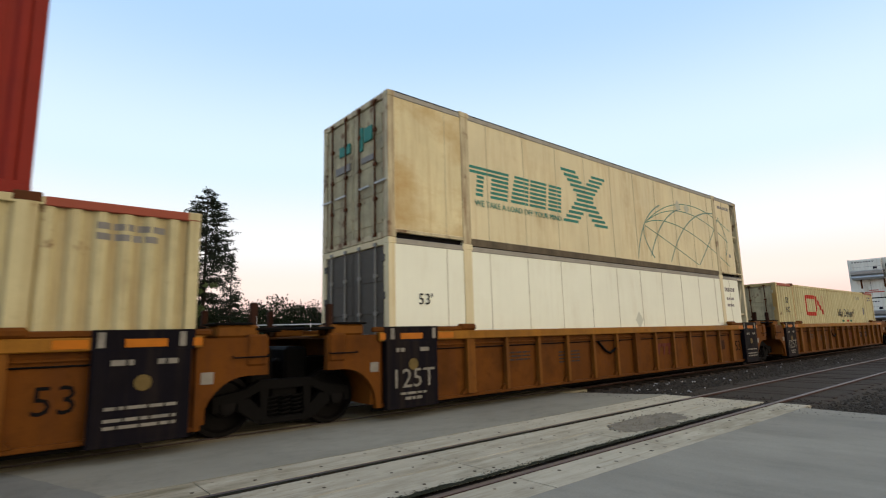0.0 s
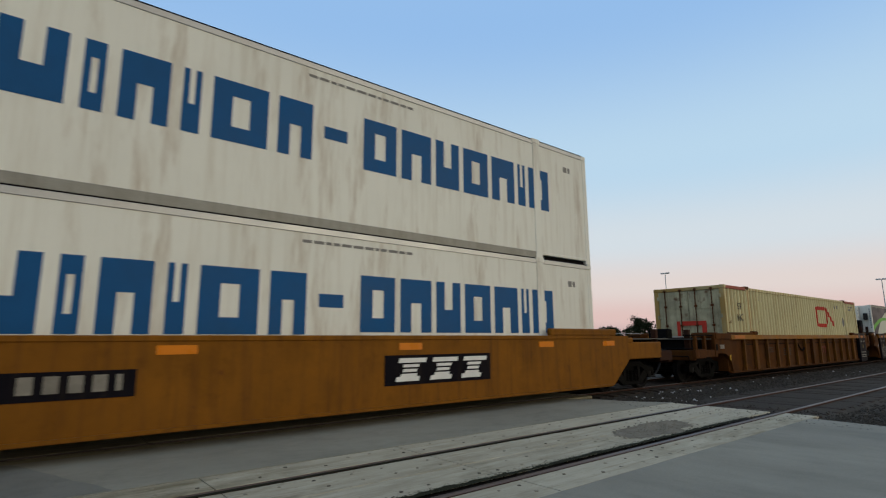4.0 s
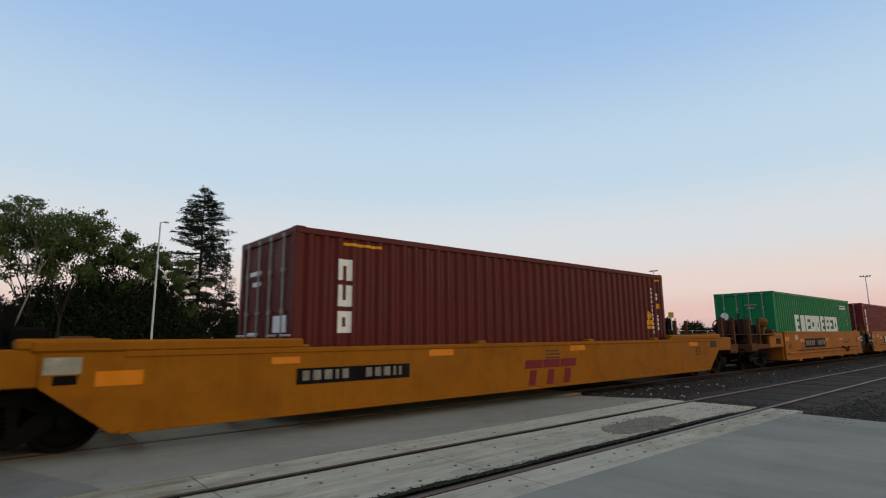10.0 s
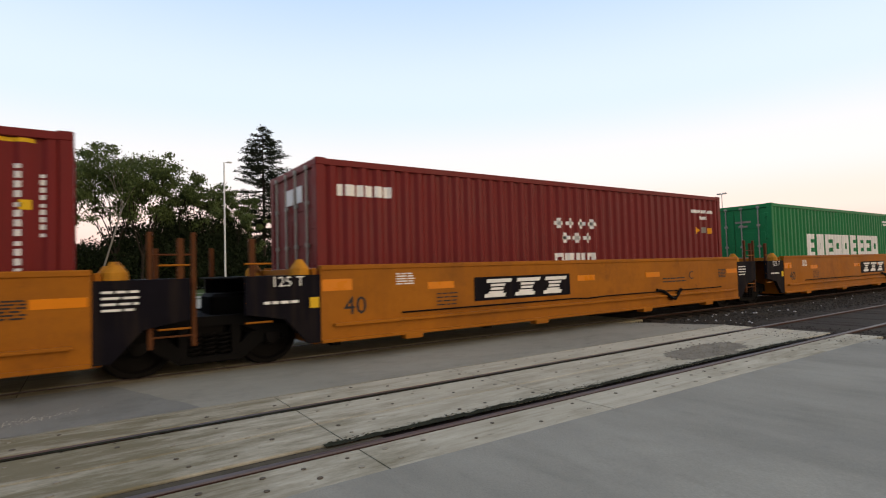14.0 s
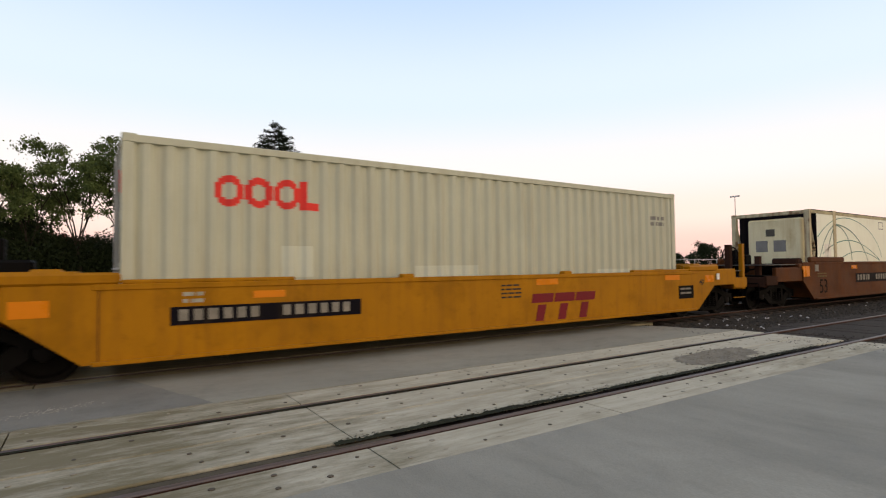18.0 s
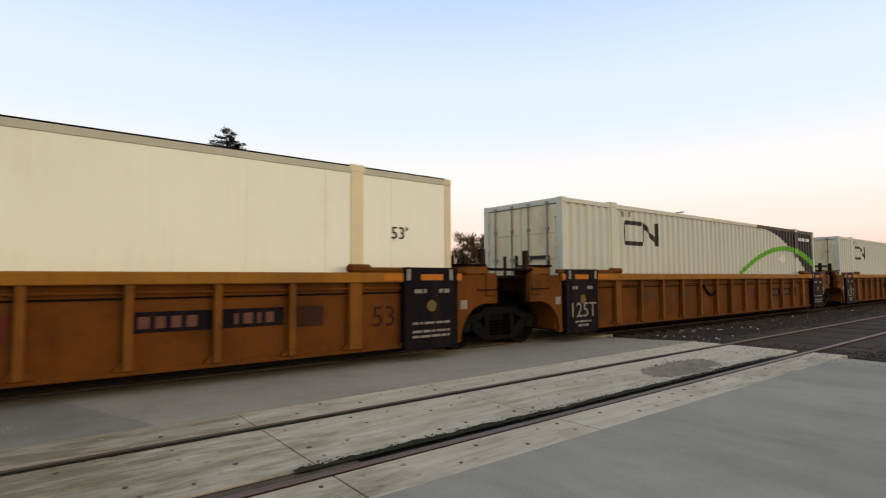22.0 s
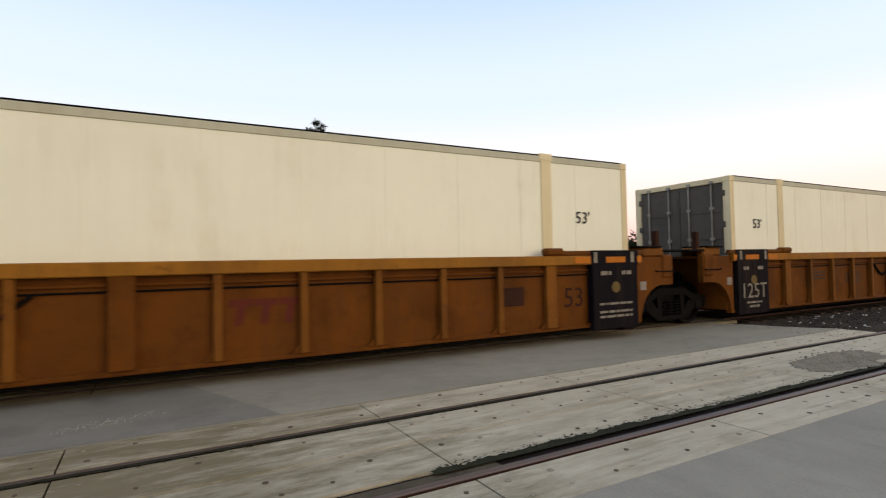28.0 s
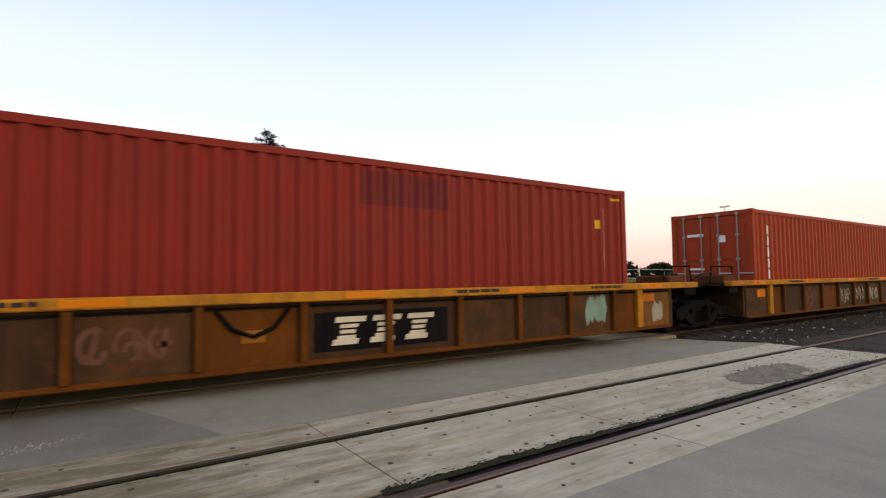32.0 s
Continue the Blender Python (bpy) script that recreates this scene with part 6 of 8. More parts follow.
    if panel:
        decal(car, "mark_panel", "black_panel", 3.05, 5.0, 0.74, 1.0, -1.434, "faded dark panel for reporting marks")
        bars(car, 3.15, 0.79, 1.75, 1, "rust_haze", 0.15, y=-1.437, name="reporting_marks")
    bars(car, -3.3, 0.95, 0.8, 4, "black_decal", 0.03, y=-1.434)
    bars(car, -5.0, 1.0, 0.7, 3, "black_decal", 0.03, y=-1.434)
    decal(car, "car_plate", "post_dark", 5.2, 5.62, 0.70, 1.0, -1.434)
    if ends[1] == "free":
        decal(car, "car_plate", "black_steel", 7.42, 7.72, 0.60, 0.80, -1.434)
    return car


def smooth_car(s_mid, label, half, paint, ends, top=1.46, low=0.26, style="long", free=2.55, off=1.38):
    """Smooth-sided well car. half: half the well's length; style: long (53 ft), block (low sides with raised ends) or joint40 (articulated 40 ft)."""
    car = thing("well_car", label, "freight car", "well cars of the train")
    TRAIN.append((car, s_mid, 0.0))
    P = M[paint]
    h = half
    for o in (-1, 1):
        bm = bmesh.new()
        if style == "joint40":
            prism(bm, [(-h, low), (h, low), (h, top), (-h, top)], o * 1.46, o * 1.53)
        else:
            prism(bm, [(-h - 0.1, low), (h + 0.1, low), (h + 0.85, 0.86), (h + 0.85, top), (-h - 0.85, top), (-h - 0.85, 0.86)], o * 1.46, o * 1.53)
        part("side_sheet", bm, P, car, "smooth side sheet")
        part("top_chord", boxes((-h, h, o * 1.40, o * 1.55, top - 0.07, top + 0.01), c=0.012), P, car)
        part("bottom_flange", boxes((-h, h, o * 1.36, o * 1.57, low - 0.02, low + 0.035), c=0.008), P, car)
        if style == "joint40":
            part("ledge", boxes((-h + 0.2, h - 0.2, o * 1.52, o * 1.60, low + 0.22, low + 0.27), c=0.01), P, car)
            part("pipe_run", tube(bmesh.new(), [(-h + 1.4, o * 1.58, low + 0.36), (-0.6, o * 1.58, low + 0.36), (-0.2, o * 1.58, low + 0.34), (0.4, o * 1.58, low + 0.36), (h - 1, o * 1.58, low + 0.36)], 0.016, 6), M["black_steel"], car)
            bm = bmesh.new()
            tube(bm, [(2.3, o * 1.56, low + 0.40), (2.55, o * 1.58, low + 0.36), (2.85, o * 1.60, low + 0.18), (3.0, o * 1.60, low + 0.16), (3.3, o * 1.58, low + 0.38)], 0.04, 6)
            part("bent_pipe", bm, M["black_steel"], car)
            for x in (-4.6, -1.6, 1.9, 4.6):
                part("foot_bracket", boxes((x - 0.17, x + 0.17, o * 1.38, o * 1.58, low - 0.09, low + 0.01), c=0.01), P, car)
        if style == "long":
            for e in (-1, 1):
                part("guide_plate", boxes((e * (h - 2.3), e * (h + 0.3), o * 1.42, o * 1.54, top, top + 0.17), c=0.03), P, car)
        if style == "block":
            for e in (-1, 1):
                part("raised_end", boxes((e * (h - (0.3 if h < 7 else 2.4)), e * (h + 0.95), o * 1.36, o * 1.55, top, top + 0.15), c=0.03), P, car)
                part("guide_plate", boxes((e * (h - 2.5), e * (h - 0.3), o * 1.42, o * 1.54, top, top + 0.06), c=0.02), P, car)
    well_floor(car, h, "black_steel")
    for e, kind in zip((-1, 1), ends):
        part("bulkhead", boxes((e * (h + 0.02), e * (h + 0.1), -1.45, 1.45, 0.3, top - 0.03)), P, car)
        if kind == "joint":
            for o in (-1, 1):
                bm = bmesh.new()
                prism(bm, [(e * h, low), (e * (h + 0.2), low), (e * (h + 0.55), 0.72), (e * (h + 1.1), 0.82), (e * (h + 1.1), 1.36), (e * h, 1.36)], o * 1.44, o * 1.52)
                part("end_panel", bm, M["black_panel"], car, "black painted end panel")
                part("hand_post", boxes((e * (h + 0.95), e * (h + 1.03), o * 1.40, o * 1.47, 1.3, 1.9)), M["car_rust"], car)
                part("cone_guide", lathe(bmesh.new(), [(0.16, 0), (0.15, 0.1), (0.05, 0.24)], 10, "z", (e * (h + 0.25), o * 1.3, 1.36)), M["sill_old"], car)
            part("deck", boxes((e * (h + 0.1), e * (h + 1.2), -1.4, 1.4, 1.33, 1.36)), M["black_steel"], car)
            part("joint_casting", boxes((e * (h + 0.1), e * (h + 1.36), -0.42, 0.42, 0.62, 1.10), c=0.05), M["black_steel"], car)
            for i in range(4):
                part("ladder_rung", tube(bmesh.new(), [(e * (h + 0.72), -1.48, 0.7 + i * 0.28), (e * (h + 1.1), -1.48, 0.7 + i * 0.28)], 0.014, 6), P, car)
            if e > 0:
                for q in (0.60, 1.12):
                    part("ladder_post", boxes((h + q, h + q + 0.06, -1.47, -1.41, 0.45, 1.98), c=0.01), M["car_rust"], car, "rust brown ladder post")
                for i in range(4):
                    part("ladder_rung", tube(bmesh.new(), [(h + 0.62, -1.45, 0.6 + i * 0.36), (h + 1.16, -1.45, 0.6 + i * 0.36)], 0.014, 6), M["car_rust"], car)
            if e < 0:
                lettering("125 T", 0.21, M["white_decal"], car, upright(e * (h + 0.5), -1.526, 1.2), "capacity_lettering")
                bars(car, e * (h + 0.85), 0.95, 0.5, 1, ht=0.04, y=-1.522)
                decal(car, "service_tag", "yellow_decal", -h - 0.17, -h - 0.03, 0.86, 1.02, -1.522)
            else:
                bars(car, h + 0.1, 1.2, 0.4, 4, ht=0.03, y=-1.522)
        else:
            for o in (-1, 1):
                solid = 1.65 if style == "joint40" else free - 0.5
                part("platform_side", boxes((e * (h + 0.1), e * (h + solid), o * 1.38, o * 1.50, 0.86, 1.30), c=0.02), P, car)
                if style == "joint40":
                    part("low_sill", boxes((e * (h + solid), e * (h + free - 0.2), o * 1.38, o * 1.48, 0.84, 1.0), c=0.015), M["car_rust"], car)
                    part("gear_cover", boxes((e * (h + 0.45), e * (h + 0.95), o * 1.50, o * 1.512, 1.0, 1.22), c=0.004), M["post_dark"], car)
                part("platform_box", boxes((e * (h + 0.15), e * (h + 1.1), o * 1.0, o * 1.52, 1.28, 1.42), c=0.03), P, car)
            end_platform(car, e * (h + 0.1), e, "post_dark" if style == "long" else "car_rust" if style == "joint40" or paint == "car_yellow" else paint, free, min(top, 1.4), posts=style != "long", kit=style == "joint40")
            truck(car, e * (h + off))
            if style == "joint40":
                part("gear_stack", boxes((e * (h + 1.75), e * (h + 2.5), -1.15, 0.9, 0.9, 1.42), (e * (h + 1.95), e * (h + 2.35), -1.0, 0.2, 1.40, 1.98), c=0.04), M["post_dark"], car, "rusty brake gear")
                part("valve_head", lathe(bmesh.new(), [(0.08, 0.0), (0.08, 0.28), (0.20, 0.36), (0.23, 0.50), (0.17, 0.62), (0.05, 0.66)], 12, "z", (e * (h + 1.1), -1.1, 1.40)), M["car_orange_mid"], car, "rounded rusty orange valve")
            brake_wheel(car, e * (h + 1.25))
    if ends[1] == "joint":
        truck(car, h + 1.42, 0.45)
    return car


# 53-foot ribbed sets of three
for mids in ((-6.0, 13.4, 32.78), (80.28, 99.7, 119.1), (290.13, 309.51, 328.9), (352.23, 371.51, 390.9)):
    for i, m in enumerate(mids):
        lab = "rusty orange ribbed well car with black end panels" if i else "rusty orange ribbed well car with a coupler at its head"
        first = "free" if i == 0 and m > 0 else "joint"
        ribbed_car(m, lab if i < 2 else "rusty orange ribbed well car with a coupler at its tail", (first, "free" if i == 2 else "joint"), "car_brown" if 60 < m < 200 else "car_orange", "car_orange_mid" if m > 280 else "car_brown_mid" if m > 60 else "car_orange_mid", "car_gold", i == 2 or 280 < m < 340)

# 53-foot single cars
for m, paint, lab in ((56.6, "car_amber", "dirty amber smooth-sided well car under a white double stack"), (267.0, "car_rust", "brown rusted smooth-sided well car")):
    car = smooth_car(m, lab, 8.35, paint, ("free", "free"), top=1.46, style="long", free=3.05, off=1.65)
    lettering("53", 0.66, M["black_steel"], car, upright(-7.75, -1.534, 0.44), "length_lettering")
    decal(car, "mark_panel", "black_panel", -5.1, -2.05, 0.72, 1.05, -1.534, "black panel for reporting marks")
    bars(car, -4.95, 0.80, 2.75, 1, "dull_white", 0.2, y=-1.538, name="reporting_marks")
    striped_panel(car, 1.65, 4.15, 0.62, 1.13, "black_panel", "white_decal" if m < 100 else "sprayed", -1.534)
    for x in (-9.0, -5.2, -1.6, 2.2, 5.9, 8.3):
        decal(car, "reflector", "orange_reflector", x - 0.25, x + 0.25, 1.22, 1.34, -1.534)
    decal(car, "reflector", "orange_reflector", -9.19, -8.75, 1.0, 1.32, -1.5345)
    decal(car, "service_tag", "dull_white", -8.35, -8.1, 1.16, 1.38, -1.5345)
    bars(car, -8.2, 1.06, 0.7, 2, "dull_yellow", 0.04, y=-1.534)

# 48-foot single yellow cars
for m, hw in ((142.5, 8.3), (245.4, 6.42)):
    car = smooth_car(m, "bright yellow smooth-sided well car with red company mark", hw, "car_yellow" if hw > 7 else "car_bright", ("free", "free"), top=1.25, low=0.28, style="block", free=2.5)
    q = -hw + (2.3 if hw > 7 else 0.85)
    decal(car, "mark_panel", "black_panel", q, q + (2.15 if hw > 7 else 2.7), 0.70, 0.94, -1.534, "black panel for reporting marks")
    bars(car, q + 0.1, 0.755, 1.95 if hw > 7 else 2.5, 1, "dull_white", 0.15, y=-1.538, name="reporting_marks")
    q = 0.8 if hw < 7 else -0.7
    for a in (0.0, 0.62, 1.24):
        bm = bmesh.new()
        prism(bm, [(q + a, 0.88), (q + 0.58 + a, 0.88), (q + 0.54 + a, 0.70), (q - 0.04 + a, 0.70)], -1.538, -1.52)
        prism(bm, [(q + 0.14 + a, 0.66), (q + 0.36 + a, 0.66), (q + 0.28 + a, 0.34), (q + 0.06 + a, 0.34)], -1.5385, -1.52)
        part("company_mark", bm, M["maroon_decal"], car, "dark red slanted bars")
    for x in (-3.1, 1.2, hw - 1.0) if hw > 7 else (1.2, hw - 1.0):
        decal(car, "reflector", "orange_reflector", x - 0.3, x + 0.3, 1.05, 1.17, -1.534)
    decal(car, "reflector", "orange_reflector", -hw + 1.9, -hw + 2.35, 1.02, 1.12, -1.5345)
    if hw > 7:
        decal(car, "reflector", "orange_reflector", -hw - 0.30, -hw + 0.22, 0.84, 1.02, -1.5345)
        decal(car, "service_tag", "sprayed", -hw - 0.82, -hw - 0.45, 1.0, 1.2, -1.5345)
        decal(car, "notice_plate", "black_steel", -hw - 0.72, -hw - 0.48, 0.88, 0.985, -1.5345)
    else:
        decal(car, "reflector", "orange_reflector", -hw - 0.80, -hw - 0.42, 0.88, 1.08, -1.5345)
        part("sheet_seam", boxes((-hw + 0.06, -hw + 0.075, -1.536, -1.52, 0.30, 1.24), c=0.001), M["car_rust"], car)
        bars(car, -hw + 1.0, 1.08, 0.25, 2, "sprayed", 0.05, 0.04, y=-1.534)
    bars(car, 0.0, 1.05, 0.5, 4, "black_decal", 0.03, y=-1.534)
    if hw > 7:
        lettering("53", 0.36, M["black_decal"], car, upright(hw - 0.7, -1.536, 0.76), "length_lettering")
        decal(car, "notice_plate", "black_decal", hw + 0.25, hw + 0.7, 0.98, 1.2, -1.5345)
    else:
        lettering("40", 0.20, M["black_decal"], car, upright(hw + 0.25, -1.536, 0.90), "length_lettering")
        decal(car, "notice_plate", "black_steel", hw - 0.75, hw - 0.12, 0.58, 0.90, -1.5345)
        bars(car, hw - 0.68, 0.80, 0.5, 2, "dull_white", 0.045, 0.06, y=-1.538)
        decal(car, "reflector", "orange_reflector", hw + 0.42, hw + 0.82, 0.96, 1.14, -1.5345)
        decal(car, "service_tag", "white_decal", hw + 0.98, hw + 1.10, 1.02, 1.18, -1.5345)
    for x in (-2.0, 1.8, 5.0):
        part("cone_lump", boxes((x - 0.12, x + 0.12, -1.54, -1.38, 1.24, 1.32), c=0.03), M["car_yellow" if hw > 7 else "car_bright"], car)

# articulated set of five 40-foot units
mids = [158.35 + 6.095 + 15.35 * i for i in range(5)]
for i, m in enumerate(mids):
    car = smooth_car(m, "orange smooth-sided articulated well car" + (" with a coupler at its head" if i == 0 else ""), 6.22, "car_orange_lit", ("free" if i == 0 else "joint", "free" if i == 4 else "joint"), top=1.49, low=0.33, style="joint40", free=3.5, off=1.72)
    if i == 0:
        decal(car, "mark_panel", "black_panel", -3.65, -0.57, 0.78, 1.18, -1.534, "black panel for reporting marks")
        bars(car, -3.5, 0.88, 2.8, 1, "dull_white", 0.22, y=-1.538, name="reporting_marks")
    else:
        q = (0, -3.27, -3.27, 0.2, 0)[i]
        if q:
            striped_panel(car, q, q + 2.55, 0.78, 1.22, "black_panel", "white_decal", -1.534)
        else:
            decal(car, "mark_panel", "black_panel", -3.65, -0.57, 0.78, 1.18, -1.534, "black panel for reporting marks")
            bars(car, -3.5, 0.88, 2.8, 1, "dull_white", 0.22, y=-1.538, name="reporting_marks")
    for x in (-4.0, -0.2, 2.2, 5.9):
        decal(car, "reflector", "orange_reflector", x - 0.28, x + 0.28, 1.05, 1.17, -1.534)
    decal(car, "reflector", "orange_reflector", -6.2, -5.7, 1.1, 1.28, -1.5345)
    bars(car, -4.9, 1.32, 0.35, 5, "white_decal", 0.022, 0.02, y=-1.534)
    lettering("40", 0.40, M["black_decal"], car, upright(-5.65, -1.536, 0.72), "length_lettering")
    bars(car, -4.1, 0.95, 0.45, 4, "black_decal", 0.02, y=-1.534)
    bars(car, 2.6, 0.98, 1.0, 2, "black_decal", 0.03, y=-1.534)
    lettering("C", 0.3, M["black_decal"], car, upright(3.85, -1.535, 0.95), "mark_lettering")
    bars(car, 5.2, 1.15, 0.4, 6, "black_decal", 0.02, 0.02, y=-1.534)


def arc_strip(bm, cx, cz, rx, rz, a0, a1, d, y):
    """A flat sprayed stroke along part of an ellipse."""
    n = 9
    for i in range(n):
        p, q = a0 + (a1 - a0) * i / n, a0 + (a1 - a0) * (i + 1) / n
        f = [(cx + (rx + s) * math.cos(v), cz + (rz + s) * math.sin(v)) for v, s in ((p, d), (q, d), (q, -d), (p, -d))]
        bm.faces.new([bm.verts.new((u, y, w)) for u, w in f])


def old_graffiti(car, x, z, w, h, material, seed, y=-1.436):
    """Sprayed strokes."""
    rng = random.Random(seed)
    bm = bmesh.new()
    n = max(2, int(w / 0.3))
    for i in range(n):
        cx, cz = x + w * (i + 0.5) / n, z + h * (0.5 + rng.uniform(-0.06, 0.06))
        rx, rz = 0.42 * w / n, h * rng.uniform(0.34, 0.48)
        a = rng.uniform(0, 6.28)
        d = rng.uniform(0.016, 0.034)
        arc_strip(bm, cx, cz, rx, rz, a, a + rng.uniform(2.6, 5.4), d, y - 0.001 - 0.0004 * i)
        arc_strip(bm, cx + rng.uniform(-0.3, 0.3) * rx, cz + rng.uniform(-0.5, 0.5) * rz, rx * 0.6, rz * 0.5, a + 2, a + 2 + rng.uniform(1.5, 4), d, y - 0.002 - 0.0004 * i)
        k = rng.uniform(-0.1, 0.1)
        prism(bm, [(cx + k, cz - rz), (cx + k + 2 * d, cz - rz), (cx + 2 * d, cz + rz), (cx, cz + rz)], y - 0.0028, y)
    return part("graffiti", bm, M[material], car, "faded sprayed graffiti letters")


# faded tags on the brown car
for ob, s_mid, z0 in [q for q in TRAIN if abs(q[1] - 267.0) < 0.1 and q[0].name.startswith("well_car")]:
    for i, (x, w) in enumerate(((4.6, 2.9), (-1.0, 1.8), (7.2, 1.0))):
        old_graffiti(ob, x - 1.6 if i == 0 else x, 0.42, w, 0.86, "rust_scrape", 300 + i, -1.535)
    decal(ob, "service_tag", "white_decal", 5.3, 5.75, 0.42, 0.52, -1.5355)
    decal(ob, "service_tag", "yellow_decal", 8.0, 8.7, 1.06, 1.12, -1.5355)
    decal(ob, "service_tag", "white_decal", 8.75, 8.98, 1.16, 1.38, -1.5355)


def sprayed_patch(car, x0, x1, z0, z1, material, seed, rag=0.12, y=-1.437, label="ragged sprayed patch"):
    """A sprayed patch with ragged upper and lower edges."""
    bm = bmesh.new()
    n = 60
    rows = []
    for i in range(n + 1):
        x = x0 + (x1 - x0) * i / n
        e = min(1.0, 9.0 * min(i, n - i) / n + 0.25)
        a = rag * (noise.noise((x * 4.0, seed, 1)) + 1.0 * noise.noise((x * 17.0, seed, 4)) + 0.8 * noise.noise((x * 40.0, seed, 5)))
        b = rag * (noise.noise((x * 4.0, seed, 7)) + 1.0 * noise.noise((x * 17.0, seed, 9)) + 0.8 * noise.noise((x * 40.0, seed, 8)))
        m = (z0 + z1) / 2
        rows.append((bm.verts.new((x, y, m - (m - z0) * e + a * 0.6)), bm.verts.new((x, y, m + (z1 - m) * e + b))))
    for p, q in zip(rows, rows[1:]):
        bm.faces.new([p[0], q[0], q[1], p[1]])
    return part("graffiti", bm, M[material], car, label)


def old_car(s_mid, h, ends, seed):
    """Old brown ribbed unit with a yellow top sill, sprayed with graffiti."""
    car = thing("well_car", "old brown ribbed well car with yellow sill and graffiti", "freight car", "well cars of the train")
    TRAIN.append((car, s_mid, 0.0))
    P, Y = M["panel_umber"], M["sill_old"]
    off = 1.69 if h < 6.5 else 1.90
    if h < 6.5:
        cuts = [-h + 0.97 + 1.287 * i for i in range(9)]
        wide = (4,)
    else:
        cuts = [-h + 1.26] + [-5.12 + 1.287 * i for i in range(9)] + [h - 1.20]
        wide = (0, len(cuts) - 1)
    edges = [-h] + cuts + [h]
    looks = {1: ("car_old", "panel_umber", "panel_gold", "car_old", "panel_umber", "panel_gold", "car_old", "panel_umber", "car_old", "panel_gold")}.get(
        seed, ("car_old", "car_orange", "panel_umber", "car_old", "car_orange", "panel_umber", "panel_umber", "car_old", "panel_umber", "car_old", "car_orange", "panel_gold"))
    for o in (-1, 1):
        part("top_chord", boxes((-h - 0.95, h + 0.95, o * 1.38, o * 1.56, 1.12, 1.25), c=0.015), Y, car, "scuffed yellow sill")
        part("side_plate", boxes((-h, h, o * 1.40, o * 1.43, 0.30, 1.12), c=0.004), P, car)
        part("bottom_chord", boxes((-h, h, o * 1.38, o * 1.47, 0.26, 0.33), c=0.012), M["car_orange"], car)
        for i, x in enumerate(cuts):
            w = 0.09 if i in wide else 0.05
            part("rib", boxes((x - w, x + w, o * 1.43, o * 1.52, 0.33, 1.115), c=0.01), Y if i in wide else M["car_orange"], car)
        for i, key in enumerate(looks):
            a, b = edges[i] + 0.06, edges[i + 1] - 0.06
            part("bay_panel", boxes((a, b, o * 1.429, o * 1.434, 0.33, 1.04), c=0.001), M[key], car)
            part("pipe_ledge", boxes((a, b, o * 1.43, o * 1.47, 1.05, 1.08), c=0.004), M["black_steel"], car)
    well_floor(car, h, "black_steel")
    for e, kind in zip((-1, 1), ends):
        part("bulkhead", boxes((e * (h + 0.02), e * (h + 0.1), -1.42, 1.42, 0.3, 1.15)), P, car)
        part("deck", boxes((e * (h + 0.1), e * (h + 1.5), -1.37, 1.37, 1.12, 1.17)), M["black_steel"], car)
        part("joint_casting", boxes((e * (h + 0.1), e * (h + off), -0.4, 0.4, 0.62, 1.08), c=0.05), M["black_steel"], car)
        for o in (-1, 1):
            part("deck_box", boxes((e * (h + 0.2), e * (h + 0.8), o * 0.6, o * 1.3, 1.17, 1.40), c=0.03), M["car_rust"], car)
            part("side_step", boxes((e * (h + 0.5), e * (h + 0.95), o * 1.40, o * 1.50, 0.95, 1.12), c=0.01), M["black_steel"], car)
        part("deck_rail", tube(bmesh.new(), [(e * (h + 0.15), -1.2, 1.30), (e * (h + 0.2), -1.2, 1.62), (e * (h + 1.2), -1.2, 1.62), (e * (h + 1.3), -1.2, 1.20)], 0.022, 6), M["black_steel"], car)
        part("hose_bundle", tube(bmesh.new(), [(e * (h + 0.4), -0.9, 1.2), (e * (h + 0.8), -0.95, 1.46), (e * (h + 1.2), -0.9, 1.42), (e * (h + 1.45), -0.7, 1.2)], 0.03, 6), M["rubber"], car)
        if kind == "free":
            end_platform(car, e * (h + 0.5), e, "black_steel", 2.9, 1.2, posts=False, kit=False)
            part("valve_lump", lathe(bmesh.new(), [(0.05, 0), (0.17, 0.03), (0.19, 0.2), (0.12, 0.34), (0.04, 0.38)], 10, "z", (e * (h + 2.2), -1.0, 1.22)), M["car_orange_lit"], car, "orange rounded casting")
            part("grab_rail", tube(bmesh.new(), [(e * (h + 0.9), -1.3, 1.2), (e * (h + 1.0), -1.3, 1.42), (e * (h + 1.9), -1.3, 1.42), (e * (h + 2.0), -1.3, 1.2)], 0.022, 6), M["sill_old"], car)
            brake_wheel(car, e * (h + 1.9), 1.62)
            truck(car, e * (h + 1.65))
            for o in (-1, 1):
                part("side_sill", boxes((e * (h + 0.7), e * (h + 3.2), o * 1.36, o * 1.52, 0.98, 1.16), c=0.02), M["black_steel"], car)
                part("sill_cap", boxes((e * (h + 0.96), e * (h + 2.5), o * 1.37, o * 1.55, 1.162, 1.25), c=0.02), M["sill_old"], car)
    if ends[1] == "joint":
        truck(car, h + off, 0.42)
    # sill reflectors and stencils
    for x in (-h + 0.5, -3.6, -0.4, 2.6, h - 0.8):
        decal(car, "reflector", "orange_reflector", x - 0.3, x + 0.3, 1.145, 1.232, -1.566)
    for x in (-4.9, 1.2, 4.4):
        bars(car, x, 1.17, 0.9, 1, "black_decal", 0.05, y=-1.564)
